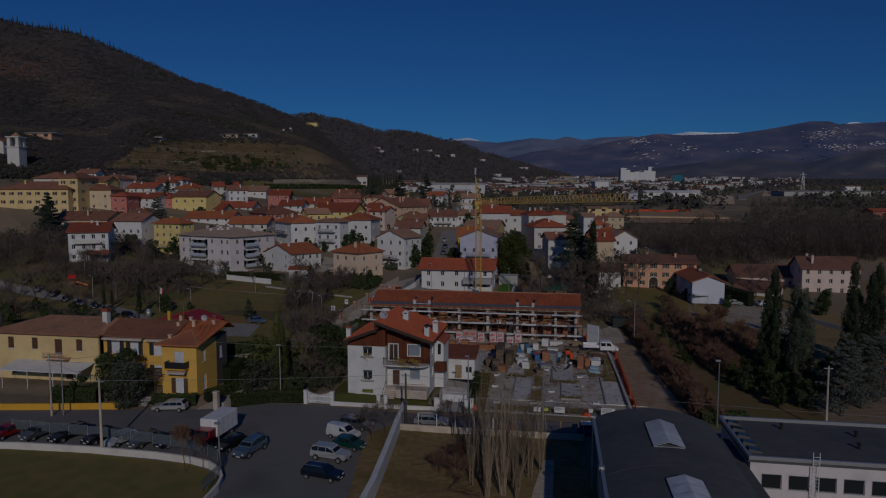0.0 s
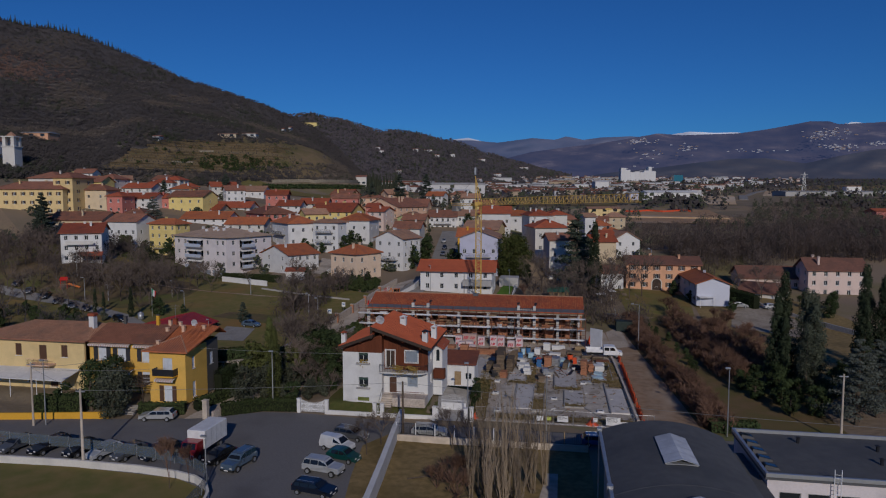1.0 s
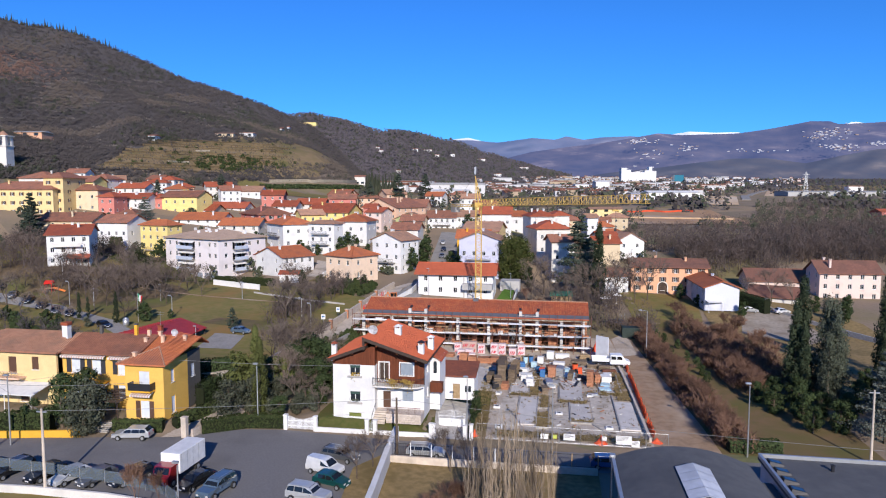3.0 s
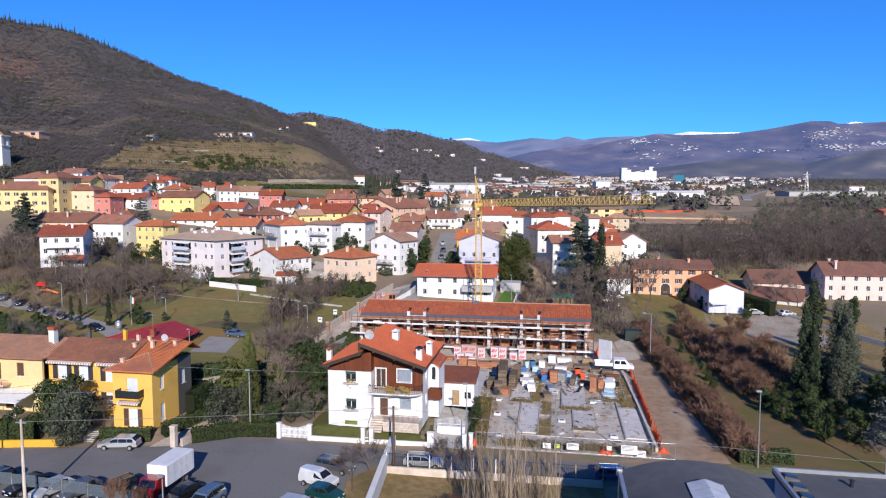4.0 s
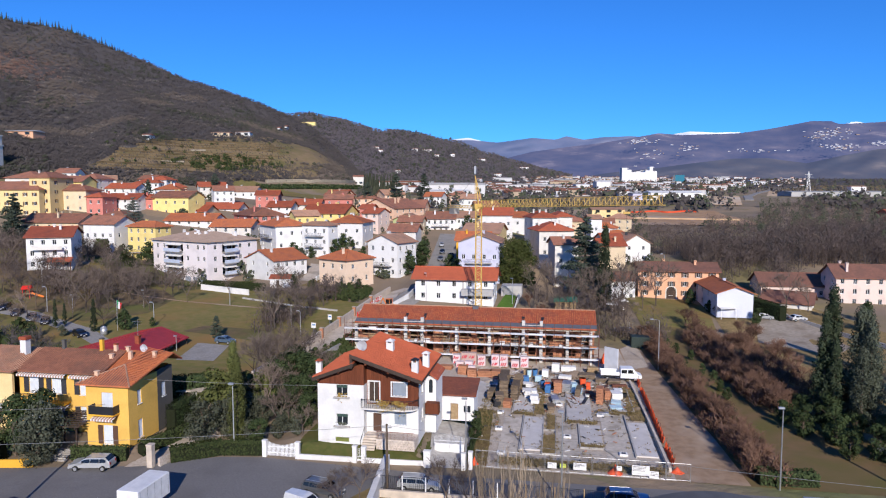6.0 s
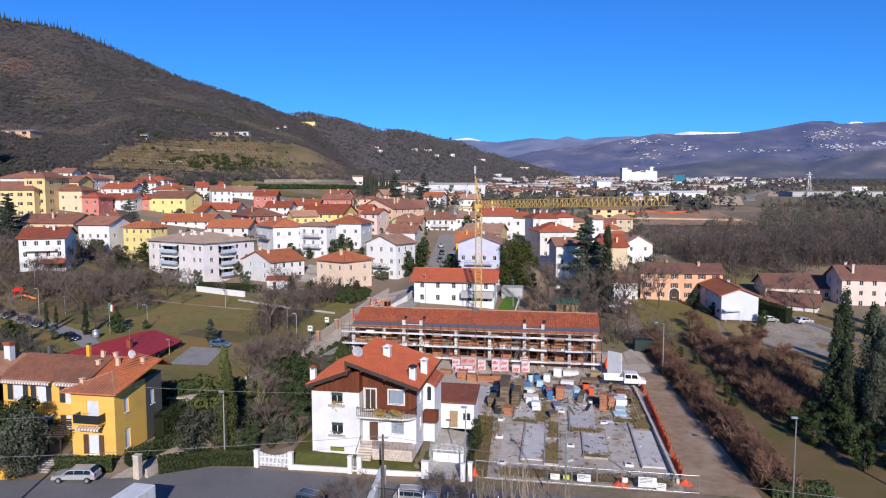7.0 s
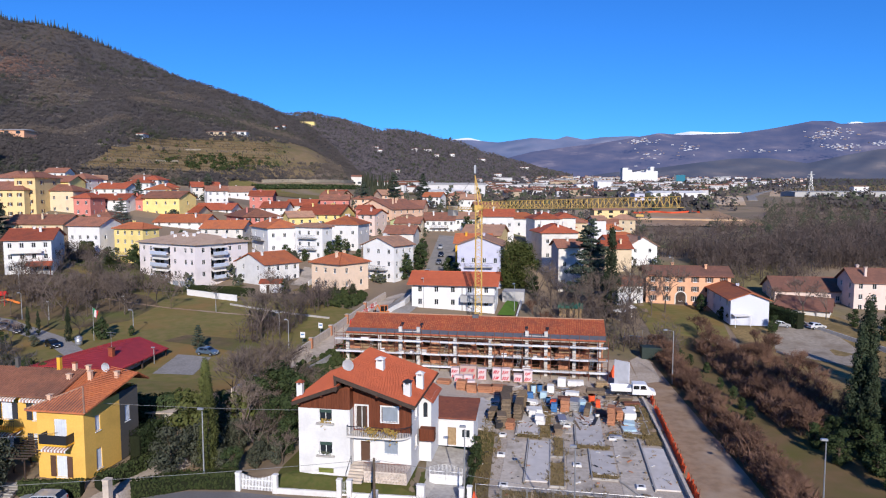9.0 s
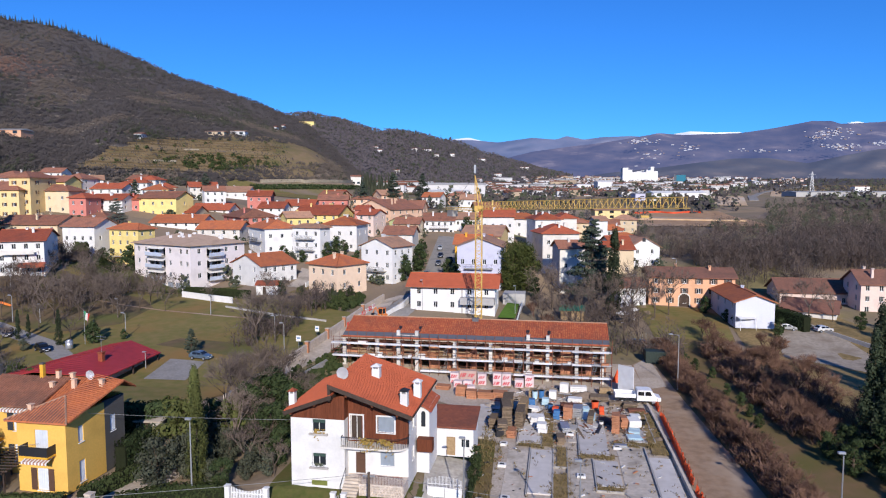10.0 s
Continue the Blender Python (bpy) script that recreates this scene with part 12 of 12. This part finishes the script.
for _ in range(4000):
    px, v = fr.uniform(150, 1110), fr.uniform(205, 335)
    x, y = pv(px, v)
    w, d = fr.uniform(8, 12), fr.uniform(7, 10)
    if added >= 30 or any(math.hypot(x - a, y - c) < 5.5 + (w + e) * 0.5 for a, c, e in BUILT) or (-52 < x < -24 and y < 262) or (px > 780 and v < 232) or (px < 430 and v < 264):
        continue
    wl, tl = fr.choice(("white", "offwhite", "cream", "white", "peach", "lemon", "coral")), fr.choice(("roof_red", "roof_orange", "roof_brown", "roof_brown", "roof_tan"))
    house({"white": "white", "offwhite": "off-white", "cream": "cream", "peach": "peach", "lemon": "pale yellow", "coral": "coral red"}[wl] + " rendered town house with a " + {"roof_red": "red", "roof_orange": "orange", "roof_brown": "brown", "roof_tan": "tan"}[tl] + " tiled roof",
          x, y, gz(x, y), w, d, fr.uniform(4.6, 6.4), fr.uniform(-10, 40), walls=wl, tiles=tl, roof=fr.choice(("gable_x", "hip", "gable_x")), storeys=2, nf=3, ns=1, chimneys=1)
    added += 1

def wall_pillar(x, y, h):
    o = thing("wall_pillar", "orange brick pillar in the long stone wall", "pillar", at=pose(x, y, gz(x, y)), group="wall pillars")
    b = B()
    b.slab(-0.3, -0.3, -0.2, 0.3, 0.3, h, 0.02)
    part("shaft", b, "brick", o)
    b = B()
    b.slab(-0.38, -0.38, h, 0.38, 0.38, h + 0.1, 0.02)
    part("cap", b, "pale_concrete", o)
for x, y in ((-45.6, 118), (-44.9, 130.6), (-44.5, 139.5), (-44.1, 148), (-43.3, 158)):
    wall_pillar(x, y, 1.95)

# ---- small things in the park, the gardens and the yards ----
def cyl(b, x, y, z0, z1, r, m=0, n=12, r1=None):
    b.tube((x, y, z0), (x, y, z1), r, r if r1 is None else r1, n=n, m=m)

def flagpole(x, y, h):
    o = thing("flagpole", "grey metal flagpole with a limp green, white and red flag", "flagpole", at=pose(x, y, gz(x, y)))
    b = B()
    cyl(b, 0, 0, -0.2, h, 0.06, r1=0.035)
    part("pole", b, "metal", o)
    b, vs = B(), []
    for i in range(13):
        f = i / 12
        for k in range(5):
            g = k / 4
            vs.append((0.05 + 1.05 * f * (1 - 0.3 * g), 0.12 * math.sin(f * 9 + g * 2), h - 0.1 - 0.6 * f - 1.35 * g))
    b.add(vs, [(5 * i + k, 5 * i + k + 1, 5 * i + k + 6, 5 * i + k + 5) for i in range(12) for k in range(4)])
    b.m = [i // 4 for i in range(12) for k in range(4)]
    part("flag", b, ["flag_green", "cloth_white", "flag_red"], o, "hanging tricolour cloth")
M["flag_green"], M["flag_red"] = plain("green_cloth", (0.02, 0.30, 0.13), 0.9), plain("red_cloth", (0.45, 0.03, 0.03), 0.9)
flagpole(-84.5, 126.9, 6.0)

def playground(x, y):
    o = thing("climbing_frame", "red and orange playground climbing frame with a slide", "playground", at=pose(x, y, gz(x, y), 0, 0, 20))
    for px, py in itertools.product((-0.7, 0.7), repeat=2):
        b = B()
        cyl(b, px, py, -0.1, 2.3, 0.06)
        part("post", b, "play_red", o)
    b = B()
    b.slab(-0.8, -0.8, 1.05, 0.8, 0.8, 1.15, 0.02)
    part("deck", b, "plank", o)
    b = B()
    slope(b, (-0.95, -0.95, 2.2), (0.95, -0.95, 2.2), (0.95, 0, 2.9), (-0.95, 0, 2.9), 0.05), slope(b, (0.95, 0.95, 2.2), (-0.95, 0.95, 2.2), (-0.95, 0, 2.9), (0.95, 0, 2.9), 0.05)
    part("roof", b, "play_red", o)
    b = B()
    slope(b, (3.3, -0.3, 0.2), (3.3, 0.3, 0.2), (0.8, 0.3, 1.12), (0.8, -0.3, 1.12), 0.05)
    part("slide", b, "play_orange", o)
    for s in (-0.32, 0.28):
        b = B()
        slope(b, (3.3, s, 0.42), (3.3, s + 0.04, 0.42), (0.8, s + 0.04, 1.4), (0.8, s, 1.4), 0.26)
        part("slide_side", b, "play_orange", o)
    for k in range(4):
        b = B()
        b.tube((-1.5 + k * 0.18, -0.3, 0.2 + k * 0.25), (-1.5 + k * 0.18, 0.3, 0.2 + k * 0.25), 0.03)
        part("rung", b, "play_orange", o)
M["play_red"], M["play_orange"] = plain("red_plastic", (0.60, 0.03, 0.02), 0.4), plain("orange_plastic", (0.70, 0.20, 0.04), 0.4)
playground(-118.8, 143.1)

def notice(x, y, h, w, label, turn=0):
    o = thing("sign", label, "sign", at=pose(x, y, gz(x, y), 0, 0, turn))
    b = B()
    cyl(b, 0, 0.04, -0.1, h, 0.035)
    part("post", b, "metal", o)
    b = B()
    b.slab(-w / 2, -0.02, h - 1.0, w / 2, 0.0, h, 0.005)
    p = part("board", b, "frame_white", o)
    b = B()
    b.box(-w * 0.32, -0.026, h - 0.55, w * 0.32, -0.022, h - 0.3)
    part("picture", b, "blue_tarp", p)
notice(-46.8, 131.5, 2.6, 0.9, "white park notice board on a metal post"), notice(-46.3, 139.0, 2.4, 0.8, "white notice board beside the stone wall")

def excavator(x, y, turn):
    o = thing("mini_excavator", "small orange excavator with a folded digging arm", "excavator", at=pose(x, y, gz(x, y), 0, 0, turn))
    for s in (-0.75, 0.4):
        b = B()
        b.slab(-1.0, s, 0.0, 1.0, s + 0.35, 0.5, 0.16)
        part("track", b, "rubber", o)
    b = B()
    b.slab(-0.9, -0.7, 0.55, 0.7, 0.7, 1.15, 0.08)
    part("body", b, "play_orange", o)
    b = B()
    for px, py in itertools.product((-0.5, 0.45), (-0.6, 0.5)):
        b.box(px, py, 1.15, px + 0.07, py + 0.07, 2.25)
    b.slab(-0.6, -0.65, 2.25, 0.62, 0.65, 2.35, 0.03)
    part("cab", b, "play_orange", o)
    b = B()
    b.box(-0.42, -0.58, 1.2, 0.44, 0.55, 2.2)
    part("cab_glass", b, "car_glass", o)
    for p, q, r, nm in (((0.7, 0, 0.9), (1.6, 0, 2.3), 0.14, "boom"), ((1.6, 0, 2.3), (2.3, 0, 1.1), 0.11, "stick")):
        b = B()
        b.tube(p, q, r, r * 0.8, n=4)
        part(nm, b, "play_orange", o)
    b = B()
    b.prism([(2.1, 1.15), (2.55, 1.05), (2.6, 0.55), (2.2, 0.5)], -0.3, 0.3, 0, Matrix(((1, 0, 0, 0), (0, 0, 1, 0), (0, 1, 0, 0), (0, 0, 0, 1))))
    part("bucket", b, "dark_metal", o)
excavator(-37.6, 152.4, 160)

def small_hut(x, y, w, d, h, rise, walls, roof, label, turn=0, z=None):
    o = thing("hut", label, "hut", at=pose(x, y, gz(x, y) if z is None else z, 0, 0, turn))
    b = B()
    panel(b, w, h, [(w * 0.3, w * 0.3 + 0.8, 0.02, min(1.9, h - 0.15))], Matrix.Translation((-w / 2, -d / 2, 0)))
    part("front_wall", b, walls, o)
    b = B()
    b.box(-w / 2, -d / 2 + 0.31, 0, -w / 2 + 0.15, d / 2, h), b.box(w / 2 - 0.15, -d / 2 + 0.31, 0, w / 2, d / 2, h), b.box(-w / 2 + 0.15, d / 2 - 0.15, 0, w / 2 - 0.15, d / 2, h)
    part("wall", b, walls, o)
    b = B()
    b.box(-w / 2 + w * 0.3, -d / 2 + 0.1, 0.02, -w / 2 + w * 0.3 + 0.8, -d / 2 + 0.15, min(1.9, h - 0.15))
    part("door", b, "wood_dark", o)
    b = B()
    if rise > 0.3:
        slope(b, (-w / 2 - 0.3, -d / 2 - 0.3, h), (w / 2 + 0.3, -d / 2 - 0.3, h), (w / 2 + 0.3, 0, h + rise), (-w / 2 - 0.3, 0, h + rise), 0.1), slope(b, (w / 2 + 0.3, d / 2 + 0.3, h), (-w / 2 - 0.3, d / 2 + 0.3, h), (-w / 2 - 0.3, 0, h + rise), (w / 2 + 0.3, 0, h + rise), 0.1)
    else:
        slope(b, (-w / 2 - 0.25, -d / 2 - 0.3, h + 0.1), (w / 2 + 0.25, -d / 2 - 0.3, h + 0.1), (w / 2 + 0.25, d / 2 + 0.2, h + 0.1 + rise), (-w / 2 - 0.25, d / 2 + 0.2, h + 0.1 + rise), 0.1)
    part("roof", b, roof, o)
M["green_sheet"] = mat("green_sheet_metal", (0.05, 0.16, 0.11), (0.04, 0.13, 0.09), 1.0, 0.5, 0.05, vary=0)
small_hut(0.3, 168.7, 4.8, 3.6, 2.2, 0.9, "wood_pale", "green_sheet", "wooden garden hut under a green metal roof")
small_hut(-47.4, 91.2, 2.8, 2.2, 1.9, 0.15, "concrete", "pale_concrete", "low grey garden shed with a flat pale roof", 8)
small_hut(-70.2, 170.4, 5.0, 4.0, 2.3, 0.9, "white", "roof_red", "small white outbuilding with a red tiled roof", 12)

def parasol(x, y, label="open white garden parasol over a table", r=1.5):
    o = thing("parasol", label, "parasol", at=pose(x, y, gz(x, y)))
    b = B()
    cyl(b, 0, 0, 0, 2.5, 0.03), cyl(b, 0, 0, 0, 0.1, 0.3)
    part("pole", b, "white_metal", o)
    b = B()
    b.add([(0, 0, 2.7)] + [(r * math.cos(a), r * math.sin(a), 2.05 + 0.06 * (k % 2)) for k, a in enumerate(np.linspace(0, 2 * math.pi, 17)[:-1])], [(0, 1 + k, 1 + (k + 1) % 16) for k in range(16)])
    part("canopy", b, "cloth_white", o)
parasol(11.0, 168.6), parasol(13.6, 171.0, "open white garden parasol on the lawn", 1.2)

def trampoline(x, y):
    o = thing("trampoline", "round dark blue trampoline with a net on poles", "trampoline", at=pose(x, y, gz(x, y)))
    b = B()
    ring = [(1.7 * math.cos(a), 1.7 * math.sin(a)) for a in np.linspace(0, 2 * math.pi, 25)[:-1]]
    b.prism(ring, 0.75, 0.82)
    part("mat", b, "rubber", o)
    for k in range(0, 24, 4):
        b = B()
        b.tube((ring[k][0], ring[k][1], 0), (ring[k][0], ring[k][1], 2.4), 0.025)
        part("pole", b, "metal", o)
    for k in range(24):
        b = B()
        p, q = ring[k], ring[(k + 1) % 24]
        b.add([(p[0], p[1], 0.7), (q[0], q[1], 0.7), (q[0] * 1.12, q[1] * 1.12, 0.84), (p[0] * 1.12, p[1] * 1.12, 0.84)], [(0, 1, 2, 3)])
        part("pad", b, "blue_tarp", o)
trampoline(12.0, 152.7)

def barrier(x, y, turn):
    o = thing("barrier", "red and white plastic road barrier beside the lane", "barrier", at=pose(x, y, gz(x, y), 0, 0, turn), group="road barriers")
    b = B()
    b.slab(-0.95, -0.22, 0, 0.95, 0.22, 0.25, 0.04), b.slab(-0.95, -0.1, 0.25, 0.95, 0.1, 0.95, 0.03)
    part("body", b, BARRIER[0], o)
    for s in (-0.5, 0.2):
        b = B()
        b.box(s, -0.104, 0.3, s + 0.3, -0.1, 0.9)
        part("stripe", b, BARRIER[1], o)
for k in range(8):
    BARRIER = (("play_red", "cloth_white"), ("cloth_white", "play_red"))[k % 2]
    barrier(-43.2 + 0.055 * k * 2, 148.5 + k * 2.05, 87)

def water_tank(x, y):
    o = thing("water_tank", "round grey water tank beside the pavilion", "tank", at=pose(x, y, gz(x, y)))
    b = B()
    cyl(b, 0, 0, 0, 1.5, 0.6, n=20, r1=0.6), cyl(b, 0, 0, 1.5, 1.75, 0.6, n=20, r1=0.15)
    part("body", b, "metal", o, smooth=True)
    for z in (0.4, 0.8, 1.2):
        b = B()
        cyl(b, 0, 0, z, z + 0.05, 0.62, n=20)
        part("hoop", b, "metal", o)
water_tank(-84.9, 123.6)

def palm(x, y, h):
    rng = random.Random(8)
    o = thing("palm", "small palm with arching olive-green fronds", "tree", at=pose(x, y, gz(x, y)))
    b = B()
    b.tube((0, 0, -0.2), (0, 0, h), 0.2, 0.16, n=9)
    part("trunk", b, "bark", o)
    b = B()
    for k in range(26):
        a, up, L = rng.uniform(0, 6.28), rng.uniform(-0.1, 0.9), rng.uniform(1.1, 1.6)
        prev = Vector((0, 0, h))
        for s in range(1, 7):
            f = s / 6
            c = Vector((math.cos(a) * L * f, math.sin(a) * L * f, h + up * L * f - 1.0 * L * f * f))
            w = Vector((-math.sin(a), math.cos(a), 0)) * 0.28 * (1.05 - f)
            b.add([prev, c + w - Vector((0, 0, 0.1)), c, c - w - Vector((0, 0, 0.1))], [(0, 1, 2), (0, 2, 3)])
            prev = c
    part("crown", b, "lime_leaf", o)
palm(-40.6, 91.6, 5.2)

def fallen_branch(x, y):
    rng = random.Random(4)
    b = B()
    limb(b, Vector((0, 0, 0.15)), Vector((1, 0.2, 0.12)), 2.2, 0.09, 3, rng, 0.7, 0.05, 3)
    thing("fallen_branch", "felled bare branches lying in the dry grass", "branch", at=pose(x, y, gz(x, y)), b=b, mats="bark")
fallen_branch(-14.6, 64.0)
fallen_branch(-11.8, 58.2)

# pergola and steps beside the yellow house
def pergola(x, y):
    o = thing("pergola", "dark wooden pergola over garden steps", "pergola", at=pose(*level(x, y), gz(*level(x, y)), 0, 0, 8))
    for px, py in itertools.product((-1.4, 1.4), (-2.4, 0, 2.4)):
        b = B()
        b.box(px - 0.06, py - 0.06, -0.1, px + 0.06, py + 0.06, 2.3)
        part("post", b, "wood_dark", o)
    for px in (-1.4, 1.4):
        b = B()
        b.box(px - 0.05, -2.7, 2.3, px + 0.05, 2.7, 2.45)
        part("beam", b, "wood_dark", o)
    for k in range(9):
        b = B()
        b.box(-1.8, -2.5 + k * 0.62, 2.45, 1.8, -2.43 + k * 0.62, 2.57)
        part("rafter", b, "wood_dark", o)
pergola(-55.2, 80.4)
def steps(x, y, n, w):
    o = thing("garden_steps", "pale stone garden steps up to the yellow house", "steps", at=pose(*level(x, y), gz(*level(x, y)), 0, 0, 6))
    for k in range(n):
        b = B()
        b.slab(-w / 2, k * 0.32, -0.3, w / 2, k * 0.32 + 0.32, 0.1 + k * 0.1, 0.015)
        part("step", b, "concrete", o)
steps(-55.0, 76.8, 6, 1.8)

# doorway and canopy at the farm
def farm_door():
    root = farm_house
    b = B()
    r, cx = 1.15, -1.6
    arc = [(cx + r * math.cos(a), 2.0 + r * math.sin(a)) for a in np.linspace(0, math.pi, 13)]
    flip = Matrix(((1, 0, 0, 0), (0, 0, 1, 0), (0, 1, 0, 0), (0, 0, 0, 1)))
    b.prism([(cx + r, 0.1)] + arc + [(cx - r, 0.1)], -4.56, -4.51, 0, flip)
    part("doorway", b, "wood_dark", root, "dark arched doorway")
    b = B()
    outer = [(cx + 1.4 * math.cos(a), 2.0 + 1.4 * math.sin(a)) for a in np.linspace(0, math.pi, 13)]
    for (p, q), (s, t) in zip(zip(arc, arc[1:]), zip(outer, outer[1:])):
        b.prism([p, s, t, q], -4.58, -4.505, 0, flip)
    b.box(cx - 1.4, -4.58, 0.1, cx - r, -4.505, 2.0), b.box(cx + r, -4.58, 0.1, cx + 1.4, -4.505, 2.0)
    part("stone_arch", b, "offwhite", root, "pale stone arch")
farm_door()
def canopy_at(x, y, w, d, h, turn):
    o = thing("canopy", "white canopy on posts at the gabled house", "canopy", at=pose(x, y, gz(x, y), 0, 0, turn))
    b = B()
    slope(b, (-w / 2, -d, h - 0.35), (w / 2, -d, h - 0.35), (w / 2, 0, h), (-w / 2, 0, h), 0.06)
    part("roof", b, "cloth_white", o)
    for s in (-w / 2 + 0.1, w / 2 - 0.1):
        b = B()
        b.box(s - 0.04, -d + 0.05, 0, s + 0.04, -d + 0.13, h - 0.4)
        part("post", b, "white_metal", o)
canopy_at(34.8, 167.0, 3.6, 1.8, 2.7, 16)
